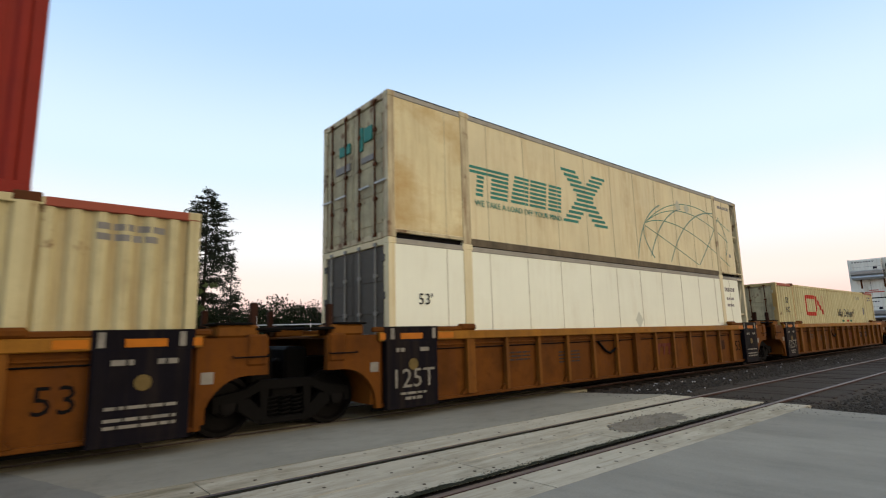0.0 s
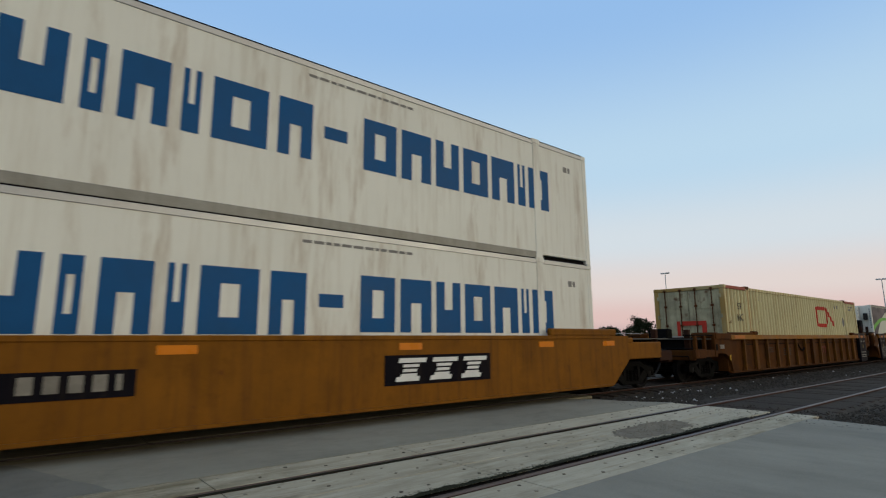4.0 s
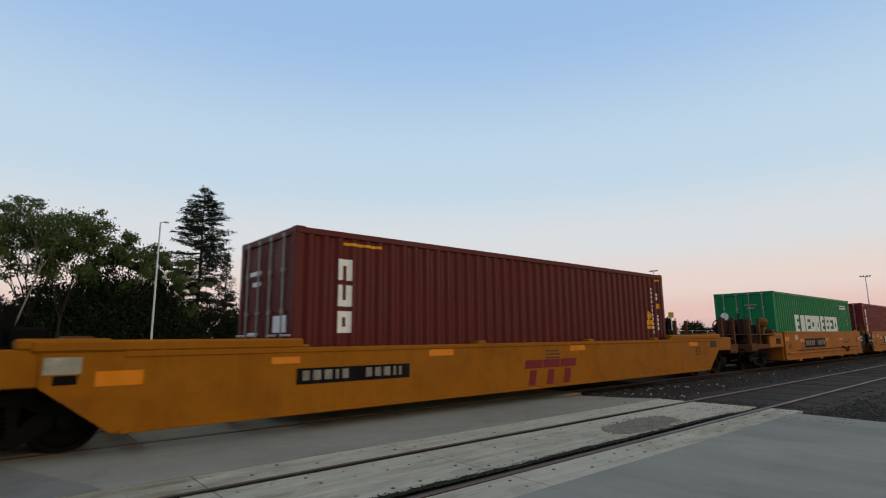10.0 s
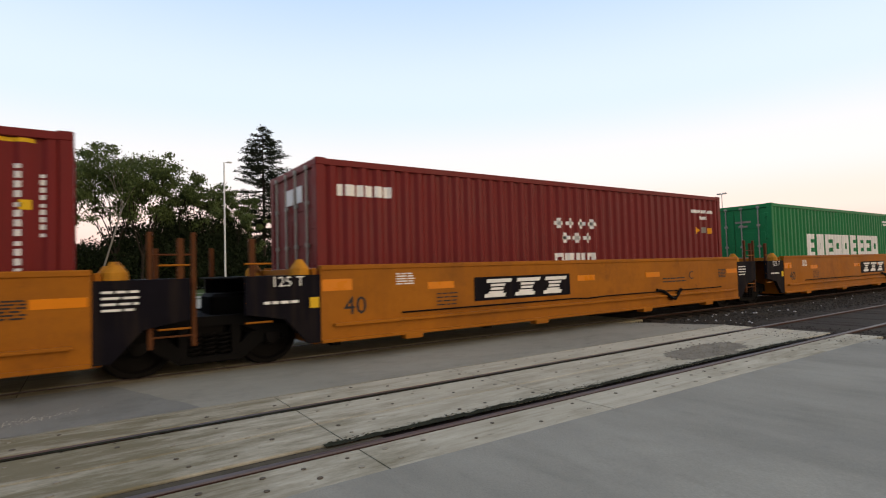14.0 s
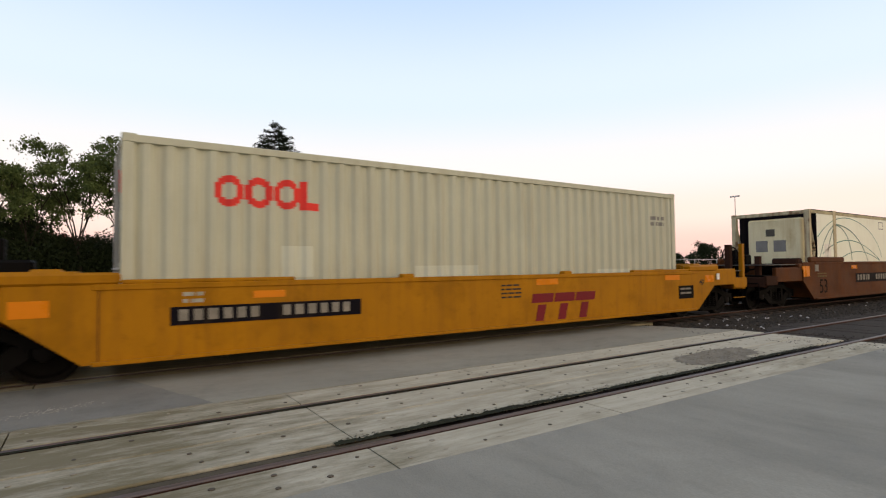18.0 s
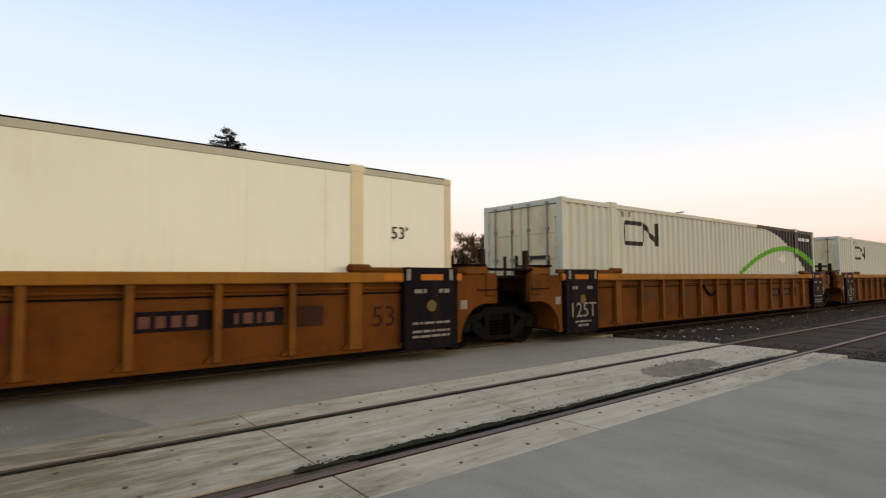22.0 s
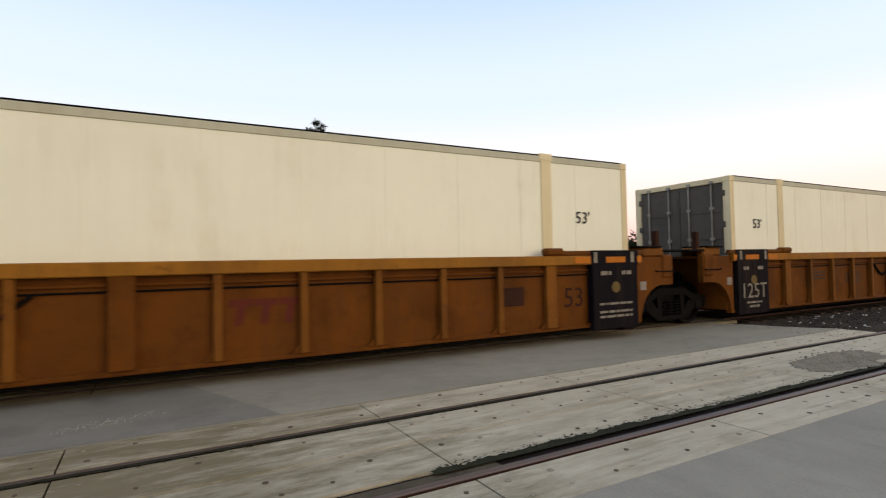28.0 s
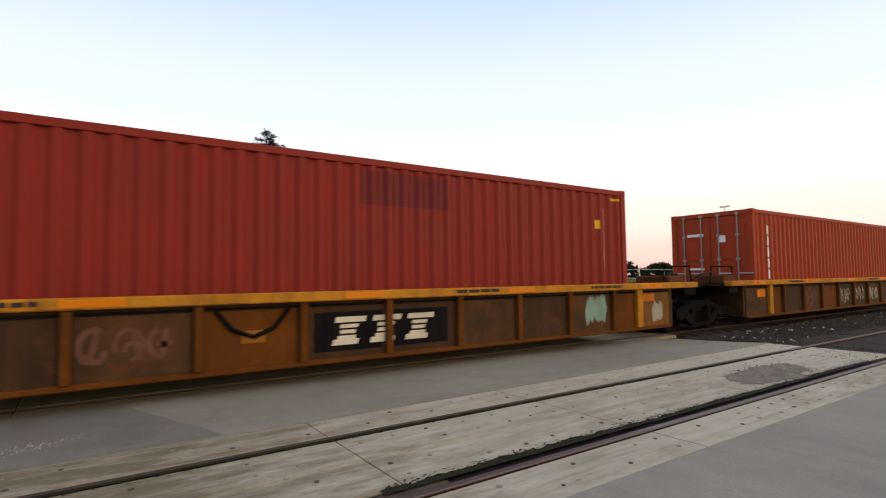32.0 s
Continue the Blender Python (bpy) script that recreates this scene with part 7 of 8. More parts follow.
    if seed == 1:
        decal(car, "reflector", "orange_reflector", edges[0] + 0.14, edges[0] + 0.58, 0.74, 0.96, -1.438)
        bars(car, edges[0] + 0.12, 0.46, 0.7, 1, "sprayed", 0.13, y=-1.438)
        sprayed_patch(car, -4.78, -4.05, 0.70, 0.94, "sprayed", 11, 0.12, label="white sprayed letters")
        sprayed_patch(car, -4.90, -3.98, 0.42, 0.56, "sprayed", 12, 0.09, label="white sprayed letters")
        old_graffiti(car, -3.4, 0.48, 0.9, 0.4, "rust_haze", 21)
        old_graffiti(car, -2.25, 0.55, 1.0, 0.42, "sprayed", 22)
        old_graffiti(car, -1.08, 0.42, 1.1, 0.50, "pale_spray", 23)
        sprayed_patch(car, 0.26, 1.06, 0.58, 0.92, "pale_spray", 13, 0.17, label="white sprayed crown")
        decal(car, "graffiti", "pale_spray", 0.34, 1.04, 0.42, 0.47, -1.438)
        sprayed_patch(car, 1.85, 2.66, 0.36, 1.02, "pale_spray", 14, 0.08, label="broad pale sprayed patch")
        sprayed_patch(car, 2.70, 3.90, 0.36, 1.02, "pale_spray", 15, 0.08, label="broad pale sprayed patch")
        sprayed_patch(car, 3.94, 4.42, 0.42, 0.98, "sprayed", 16, 0.14)
        sprayed_patch(car, 4.40, 4.72, 0.40, 0.80, "pale_teal", 17, 0.12, label="pale teal sprayed patch")
        decal(car, "reflector", "orange_reflector", 4.58, 5.05, 0.76, 0.96, -1.439)
    else:
        decal(car, "reflector", "orange_reflector", edges[0] + 0.62, edges[0] + 1.05, 0.80, 1.0, -1.438)
        if seed == 2:
            for i, (a, b, z0, z1) in enumerate(((0.50, 0.78, 0.58, 0.98), (0.62, 0.98, 0.50, 0.78), (0.98, 1.16, 0.62, 0.82))):
                sprayed_patch(car, edges[0] + a, edges[0] + b, z0, z1, "pale_spray", 31 + i, 0.15, -1.4385 - 0.0006 * i, "white sprayed strokes")
            old_graffiti(car, -3.75, 0.5, 1.0, 0.4, "rust_haze", 24)
            part("jack_pad", boxes((-2.05, -1.75, -1.45, -1.43, 0.62, 0.78), c=0.01), M["car_gold"], car)
            part("bent_pipe", tube(bmesh.new(), [(-2.35, -1.46, 1.04), (-2.15, -1.47, 0.80), (-1.9, -1.47, 0.70), (-1.65, -1.47, 0.80), (-1.45, -1.46, 1.04)], 0.03, 6), M["black_steel"], car)
            for x0, x1 in ((-1.10, -0.06), (0.06, 1.10)):
                decal(car, "company_panel", "black_panel", x0, x1, 0.42, 0.96, -1.436, "dark company panel")
            striped_panel(car, -1.02, 0.92, 0.44, 0.94, None, "pale_spray", -1.4365)
            sprayed_patch(car, 4.36, 5.0, 0.52, 0.98, "pale_teal", 34, 0.16, label="pale teal sprayed splash")
            sprayed_patch(car, 6.5, 6.9, 0.45, 0.8, "sprayed", 35, 0.12)
            decal(car, "reflector", "dim_reflector", 6.1, 6.6, 0.86, 1.02, -1.4375)
        else:
            for x in (-1.1, 0.2, 1.5):
                old_graffiti(car, x, 0.46, 0.9, 0.46, "sprayed", seed * 10 + int(x * 3))
            old_graffiti(car, -3.7, 0.46, 0.9, 0.46, "rust_haze", seed * 10 + 7)
    return car


for i, (m, hw, ends) in enumerate(((411.98, 6.03, ("free", "joint")), (428.6, 7.2, ("joint", "joint")), (446.4, 7.2, ("joint", "joint")), (464.2, 7.2, ("joint", "joint")))):
    old_car(m, hw, ends, i + 1)


# ---- the ground, the tracks and the road that crosses them ----
def structure(name, bm, material, label, parent=None):
    return tagged(part(name, bm, material, parent, label), label, "", "", "structure" if parent is None else "")


def sheet(x0, x1, y0, y1, z, nx, ny, wobble=0.0, seed=0):
    """A level sheet of quads, a little uneven."""
    bm = bmesh.new()
    g = [[bm.verts.new((x0 + (x1 - x0) * i / nx, y0 + (y1 - y0) * j / ny, z + (wobble * noise.noise((i * 0.37 + seed, j * 0.41, seed)) if wobble else 0))) for j in range(ny + 1)] for i in range(nx + 1)]
    for i in range(nx):
        for j in range(ny):
            bm.faces.new([g[i][j], g[i + 1][j], g[i + 1][j + 1], g[i][j + 1]])
    return bm


structure("ground", sheet(-1500, 2500, -1500, 2500, -0.30, 40, 40), M["field"], "rough grassy ground reaching the horizon")
END_X = 11.45          # where the crossing's panels end and the ballast begins
ROAD_X = -16.0

# ballast beds beside the crossing
for x0, x1, nm in ((END_X - 0.25, 320.0, "ballast_bed"), (-220.0, ROAD_X, "ballast_bed")):
    bm = bmesh.new()
    n = 70 if x0 > 0 else 30
    cols = (-14.0, -6.0, 1.6, 2.9, 3.2, 5.6, 6.2, 7.3, 8.0, 9.9, 10.6, 12.0, 15.2, 18.0)
    deep = (-0.20, -0.10, -0.09, -0.10, -0.043, -0.043, -0.12, -0.12, -0.05, -0.05, -0.13, -0.10, -0.10, -0.26)
    rows = []
    for i in range(n + 1):
        x = x0 + (x1 - x0) * (i / n) ** (1.6 if x0 > 0 else 1)
        rows.append([bm.verts.new((x + (0.25 * noise.noise((y, 3.1, 0)) if i == 0 and x0 > 0 else 0), y, d + 0.02 * noise.noise((x * 1.7, y * 2.1, 0)))) for y, d in zip(cols, deep)])
    for a, b in zip(rows, rows[1:]):
        for j in range(len(cols) - 1):
            bm.faces.new([a[j], b[j], b[j + 1], a[j + 1]])
    structure(nm, bm, M["ballast"], "dark grey crushed stone ballast bed")

# asphalt strips of the road
for y0, y1, key, nm, lab in ((-60.0, 3.04, "asphalt", "road", "worn grey asphalt of the level crossing"), (5.80, 7.84, "asphalt_old", "road", "grey asphalt between the tracks"),
                             (10.12, 12.30, "asphalt_old", "road", "grey asphalt beyond the train"), (14.70, 46.0, "asphalt", "road", "grey asphalt road leading away")):
    bm = bmesh.new()
    n = 26
    rows = []
    for i in range(n + 1):
        y = y0 + (y1 - y0) * i / n
        edge = (END_X - 0.3 + 0.12 * noise.noise((y * 1.3, 0.5, 0))) if y > 2.9 else END_X - 0.35 - (3.04 - y) * 0.12 + 0.15 * noise.noise((y * 0.9, 4.5, 0))
        if nm == "road" and 5 < y0 < 7:
            edge = 11.6 - (y - 5.8) * 0.52 + 0.2 * noise.noise((y * 1.5, 9.5, 0))
        rows.append([bm.verts.new((x, y, z)) for x, z in ((ROAD_X, -0.28), (ROAD_X, 0.0), (edge, 0.0), (edge + 0.12, -0.28))])
    for a, b in zip(rows, rows[1:]):
        for j in range(3):
            bm.faces.new([a[j], a[j + 1], b[j + 1], b[j]])
    bm.faces.new(rows[0][::-1])
    bm.faces.new(rows[-1])
    structure(nm, bm, M[key], lab)

def rail(y, name, x0=-220.0, x1=320.0):
    """A rail: web and foot, with a bright worn head on top."""
    r = structure(name, boxes((x0, x1, y - 0.035, y + 0.035, -0.035, 0.004), c=0.008), M["rail_head"], "worn steel rail with a bright head")
    part("rail_web", boxes((x0, x1, y - 0.012, y + 0.012, -0.15, -0.035), (x0, x1, y - 0.07, y + 0.07, -0.17, -0.15), c=0.004), M["rail_side"], r)
    part("rail_flank", boxes((x0, x1, y - 0.039, y - 0.0352, -0.034, -0.006), (x0, x1, y + 0.0352, y + 0.039, -0.034, -0.006), c=0.001), M["rail_side"], r)
    return r


for mid in (NEAR_Y, TRACK_Y, 13.5):
    for o in (-1, 1):
        rail(mid + o * GAUGE / 2, "rail")

# concrete crossing panels, laid in rows beside and between the rails
PITCH = 2.44
FIRST = END_X + 0.1 - 11 * PITCH


def panel_mesh(w, l, key, rough_seed, worn):
    bm = bmesh.new()
    n = 8
    top, low = [], []
    rng = random.Random(rough_seed)

    def edge(side, i):
        return rng.uniform(0, worn) if worn and 0 < i < n else 0.0
    for i in range(n + 1):
        x = -l / 2 + l * i / n
        e0, e1 = edge(0, i), edge(1, i) * 0.4
        top.append((bm.verts.new((x, -w / 2 + e0 + 0.008, 0.0)), bm.verts.new((x, w / 2 - e1 - 0.008, 0.0))))
        low.append((bm.verts.new((x, -w / 2 + e0, -0.012)), bm.verts.new((x, w / 2 - e1, -0.012))))
    deep = [(bm.verts.new((a[0].co.x, a[0].co.y, -0.16)), bm.verts.new((a[1].co.x, a[1].co.y, -0.16))) for a in low]
    for i in range(n):
        bm.faces.new([top[i][0], top[i + 1][0], top[i + 1][1], top[i][1]])
        for p, q in ((top, low), (low, deep)):
            bm.faces.new([p[i][0], q[i][0], q[i + 1][0], p[i + 1][0]])
            bm.faces.new([p[i][1], p[i + 1][1], q[i + 1][1], q[i][1]])
    for k in (0, n):
        bm.faces.new([top[k][0], top[k][1], low[k][1], low[k][0]])
        bm.faces.new([low[k][0], low[k][1], deep[k][1], deep[k][0]])
    bmesh.ops.recalc_face_normals(bm, faces=bm.faces[:])
    me = bpy.data.meshes.new("concrete_panel")
    bm.to_mesh(me)
    bm.free()
    me.materials.append(M[key])
    return me


def bolts(bm, x, y, w, l, rng):
    """Recessed lag bolts: sunk discs, some dark and some filled with grit."""
    for fx in (-0.44, -0.30, -0.14, 0.02, 0.17, 0.31, 0.44):
        for fy in (-0.2, 0.22):
            px, py = x + fx * l + rng.uniform(-0.03, 0.03), y + fy * w + rng.uniform(-0.02, 0.02)
            r = rng.uniform(0.014, 0.024)
            if rng.random() < 0.62:
                lathe(bm[rng.random() < 0.62], [(r, 0.0), (r, 0.0045), (r * 0.7, 0.0048)], 9, "z", (px, py, 0.0))


for y_mid, group_rows in ((NEAR_Y, 1), (TRACK_Y, 0), (13.5, 0)):
    deck = thing("crossing_panels", "pale bolted concrete crossing panels" if group_rows else "weathered concrete panels beside the rails", "crossing")
    deck["kind"] = "structure"
    rows_ = [(y_mid - GAUGE / 2 - 0.06 - 0.275, 0.53, 0.0), (y_mid - 0.262, 0.604, 0.02), (y_mid + 0.350, 0.608, 0.0), (y_mid + GAUGE / 2 + 0.06 + 0.29, 0.56, 0.0)]
    if not group_rows:
        rows_ = [(y_mid - GAUGE / 2 - 0.225, 0.28, 0.0), (y_mid, 1.3, 0.0), (y_mid + GAUGE / 2 + 0.225, 0.30, 0.0)]
    sunk = (bmesh.new(), bmesh.new())
    rng = random.Random(11)
    for r, (y, w, worn) in enumerate(rows_):
        kinds = [panel_mesh(w, PITCH - 0.014, "concrete" if group_rows else "concrete_dirty", 40 + k + r, worn) for k in range(3)]
        i = 0
        while FIRST + i * PITCH < END_X:
            x = FIRST + (i + 0.5) * PITCH
            k = i % 3
            p = piece("concrete_panel", kinds[k], deck, "", pose(x, y, 0.0, 0, 0, rng.uniform(-0.12, 0.12)) @ pose(0, 0, rng.uniform(-0.003, 0.001)))
            if group_rows and -6 < x < END_X:
                bolts(sunk, x, y, w, PITCH, rng)
            i += 1
    if group_rows:
        for bm, key, lab in zip(sunk, ("bolt", "bolt_pale"), ("dark sunken bolts", "sunken bolts filled with grit")):
            part("bolt_recess", bm, M[key], deck, lab)["kind"] = "stuff"
    else:
        for bm in sunk:
            bm.free()
    # dirt in the flangeways, and the bed under the panels
    if group_rows:
        part("packed_flangeway", boxes((FIRST, 2.1, y_mid - GAUGE / 2 + 0.045, y_mid - GAUGE / 2 + 0.165, -0.10, -0.012), (FIRST, 2.1, y_mid + GAUGE / 2 - 0.105, y_mid + GAUGE / 2 - 0.045, -0.10, -0.014)), M["packed_dirt"], deck)
    part("flangeway_dirt", boxes((FIRST, END_X + 0.1, y_mid - GAUGE / 2 - 0.10, y_mid + GAUGE / 2 + 0.10, -0.20, -0.024)), M["groove"], deck)

# moss and crumbled asphalt along the near flangeway, ragged at its edge
deck = thing("flangeway_moss", "dark moss and crumbs along the flangeway", "moss")
deck["kind"] = "stuff"
bm = bmesh.new()
rng = random.Random(3)
for i in range(150):
    x = rng.uniform(1.8, 10.2)
    y = NEAR_Y - GAUGE / 2 + 0.16 + abs(rng.gauss(0, 0.035))
    r = rng.uniform(0.003, 0.011)
    lathe(bm, [(r, -0.03), (r * 0.8, 0.004), (r * 0.3, 0.009)], 7, "z", (x, y, 0.0))
for i in range(90):
    x = rng.uniform(-1.0, 10.5)
    y = NEAR_Y + GAUGE / 2 - 0.075 - abs(rng.gauss(0, 0.03))
    r = rng.uniform(0.003, 0.009)
    lathe(bm, [(r, -0.03), (r * 0.8, 0.003), (r * 0.3, 0.006)], 6, "z", (x, y, 0.0))
part("moss_clumps", bm, M["moss"], deck)
for y0, way, wide, lo, hi in ((NEAR_Y - GAUGE / 2 + 0.165, 1, 0.062, 1.6, 10.4), (NEAR_Y + GAUGE / 2 - 0.062, -1, 0.035, -2.0, 10.8)):
    bm = bmesh.new()
    n = 420
    rows = []
    for i in range(n + 1):
        x = lo + (hi - lo) * i / n
        w = wide * max(0.05, 0.55 + 0.9 * noise.noise((x * 0.8, y0, 2)) + 0.7 * noise.noise((x * 5.0, y0, 5)) + 0.4 * noise.noise((x * 17.0, y0, 8)))
        rows.append((bm.verts.new((x, y0 - way * 0.045, 0.0032)), bm.verts.new((x, y0 + way * w, 0.0036))))
    for a, b in zip(rows, rows[1:]):
        bm.faces.new([a[0], b[0], b[1], a[1]])
    part("oily_stain", bm, M["moss"], deck, "ragged dark stain along the rail")
    bm = bmesh.new()
    rng = random.Random(int(wide * 1000))
    for i in range(1100):
        x, y = rng.uniform(lo, hi), y0 + way * (0.35 * wide + abs(rng.gauss(0, wide * 0.75)))
        r = rng.uniform(0.002, 0.011)
        bm.faces.new([bm.verts.new((x + r * rng.uniform(0.8, 2.4) * math.cos(v), y + r * rng.uniform(0.6, 1.2) * math.sin(v), 0.003)) for v in (0, 1.2, 2.4, 3.6, 4.9)])
    part("oily_specks", bm, M["moss"], deck)["kind"] = "stuff"

bm = bmesh.new()
n = 110
pts = []
for i in range(n):
    a = 2 * math.pi * i / n
    k = 1 + 0.30 * noise.noise((math.cos(a) * 2, math.sin(a) * 2, 7)) + 0.16 * noise.noise((math.cos(a) * 9, math.sin(a) * 9, 3))
    pts.append(bm.verts.new((8.1 + 0.98 * k * math.cos(a) + 0.25 * math.sin(a), 4.26 + 0.40 * k * math.sin(a), 0.004)))
bm.faces.new(pts)
patch = structure("asphalt_patch", bm, M["asphalt_patch"], "crumbled asphalt patch between the rails")
bm = bmesh.new()
rng = random.Random(17)
for i in range(240):
    a, k = rng.uniform(0, 6.28), rng.uniform(0.2, 1.12)
    x, y = 8.1 + 0.98 * k * math.cos(a) + 0.25 * k * math.sin(a), 4.26 + 0.41 * k * math.sin(a)
    r = rng.uniform(0.005, 0.02)
    lathe(bm, [(r, 0.0), (r * 0.8, 0.006), (r * 0.3, 0.010)], 5, "z", (x, y, 0.003))
part("asphalt_crumbs", bm, M["asphalt_patch"], patch)

# a darker length of asphalt between the tracks, with pale gravel ground into it
bm = bmesh.new()
n = 40
rows = []
for i in range(n + 1):
    y = 5.83 + 1.97 * i / n
    x = 1.04 - 0.37 * (y - 5.8) + 0.05 * noise.noise((y * 2.0, 3.3, 0)) + 0.02 * noise.noise((y * 11.0, 1.3, 0))
    rows.append((bm.verts.new((ROAD_X + 0.1, y, 0.0035)), bm.verts.new((x, y, 0.0035))))
for a, b in zip(rows, rows[1:]):
    bm.faces.new([a[0], a[1], b[1], b[0]])
patch = structure("asphalt_patch", bm, M["asphalt_dark"], "darker smooth asphalt between the tracks")
bm = bmesh.new()
rng = random.Random(23)
for i in range(110):
    x, y = rng.gauss(-0.38, 0.2), 6.45 + rng.gauss(0, 0.07)
    y += (x + 0.38) * 0.28
    r = rng.uniform(0.003, 0.009)
    lathe(bm, [(r, 0.0), (r * 0.8, 0.004), (r * 0.3, 0.006)], 5, "z", (x, y, 0.004))
part("ground_in_gravel", bm, M["scuff"], patch)["kind"] = "stuff"

# ties
for mid in (NEAR_Y, TRACK_Y):
    bed = thing("track_ties", "weathered wooden railway ties", "ties")
    bed["kind"] = "structure"
    me = None
    for i in range(90):
        x = END_X + 0.35 + i * 0.53
        if me is None:
            bm = boxes((-0.11, 0.11, -1.3, 1.3, -0.20, -0.035), c=0.012)
            bmesh.ops.recalc_face_normals(bm, faces=bm.faces[:])
            me = bpy.data.meshes.new("tie")
            bm.to_mesh(me)
            bm.free()
            me.materials.append(M["tie"])
        piece("tie", me, bed, "", pose(x, mid + 0.03 * math.sin(i * 2.3), -0.006 * (i % 3), 0, 0, 1.2 * math.sin(i * 1.7)))


def stones(name, count, region, size, key, seed, z):
    """Loose crushed stones: small faceted lumps in one mesh."""
    rng = random.Random(seed)
    verts, faces = [], []
    base = [(1, 0, 0), (-0.5, 0.85, 0), (-0.5, -0.85, 0), (0.1, 0.1, 0.8), (0, 0, -0.6)]
    tri = [(0, 1, 3), (1, 2, 3), (2, 0, 3), (1, 0, 4), (2, 1, 4), (0, 2, 4)]
    for i in range(count):
        x0, x1, y0, y1 = region
        x = x0 + (x1 - x0) * rng.random() ** 1.7
        y = rng.uniform(y0, y1)
        if abs(abs(y - NEAR_Y) - GAUGE / 2) < 0.1 or abs(abs(y - TRACK_Y) - GAUGE / 2) < 0.1:
            continue
        s = rng.uniform(0.6, 1.5) * size
        a = rng.uniform(0, 6.28)
        ca, sa = math.cos(a) * s, math.sin(a) * s
        o = len(verts)
        for bx, by, bz in base:
            bx, by = bx * rng.uniform(0.7, 1.2), by * rng.uniform(0.7, 1.2)
            verts.append((x + bx * ca - by * sa, y + bx * sa + by * ca, z + 0.25 * s + bz * s * rng.uniform(0.6, 1.0)))
        faces += [tuple(o + k for k in f) for f in tri]
    me = bpy.data.meshes.new(name)
    me.from_pydata(verts, [], faces)
    me.materials.append(M[key])
    ob = new(name, me)
    return tagged(ob, "loose crushed stones on the track bed", "stones", "", "stuff")


stones("ballast_stones", 26000, (END_X - 0.1, 46.0, -4.0, 7.9), 0.032, "stone", 1, -0.10)
stones("pale_stones", 60, (END_X, 30.0, 5.6, 7.7), 0.035, "stone_pale", 2, -0.09)
stones("roadside_gravel", 2600, (10.4, 12.4, -4.0, 7.6), 0.018, "stone", 4, -0.015)

# mown grass beyond the road
structure("grass_verge", sheet(-60, 160, 24.0, 62.0, -0.02, 60, 14, 0.16, 3), M["grass"], "mown green grass beyond the road")


# ---- trees, lamps, fence and the distance ----
def limb(bm, p, d, length, r, depth, rng, tips, spread=0.55):
    q, pts, rs = Vector(p), [Vector(p)], [r]
    for i in range(4):
        d = (d + Vector((rng.uniform(-1, 1), rng.uniform(-1, 1), rng.uniform(-0.4, 0.7))) * 0.16).normalized()
        q = q + d * length / 4
        pts.append(q.copy())
        rs.append(r * (1 - 0.16 * (i + 1)))
    tube(bm, pts, rs, 6 if depth > 1 else 4, ends=False)
    if depth == 0:
        tips.append((q, length))
        return
    for k in range(rng.choice((2, 3, 3))):
        e = (d + Vector((rng.uniform(-1, 1), rng.uniform(-1, 1), rng.uniform(-0.25, 0.8))) * spread).normalized()
        limb(bm, pts[rng.choice((2, 3, 4))], e, length * rng.uniform(0.6, 0.82), r * 0.55, depth - 1, rng, tips, spread)
    tips.append((q, length))


def leaf_mesh(name, centres, per, radius, size, key, rng, flat=0.7):
    """Many small leaves about the given centres, in one mesh."""
    verts, faces = [], []
    for cx, cy, cz, k in centres:
        for i in range(int(per * k)):
            v = Vector((rng.gauss(0, 1), rng.gauss(0, 1), rng.gauss(0, flat)))
            p = Vector((cx, cy, cz)) + v * radius * 0.5 * k
            n = Vector((rng.uniform(-1, 1), rng.uniform(-1, 1), rng.uniform(-0.2, 1))).normalized()
            u = n.orthogonal().normalized()
            w = n.cross(u)
            a = rng.uniform(0, 6.28)
            u, w = u * math.cos(a) + w * math.sin(a), w * math.cos(a) - u * math.sin(a)
            s = size * rng.uniform(0.6, 1.4)
            o = len(verts)
            verts += [p - u * s, p + w * s * 0.5, p + u * s, p - w * s * 0.5]
            faces.append((o, o + 1, o + 2, o + 3))
    me = bpy.data.meshes.new(name)
    me.from_pydata([tuple(v) for v in verts], [], faces)
    me.materials.append(M[key])
    return me


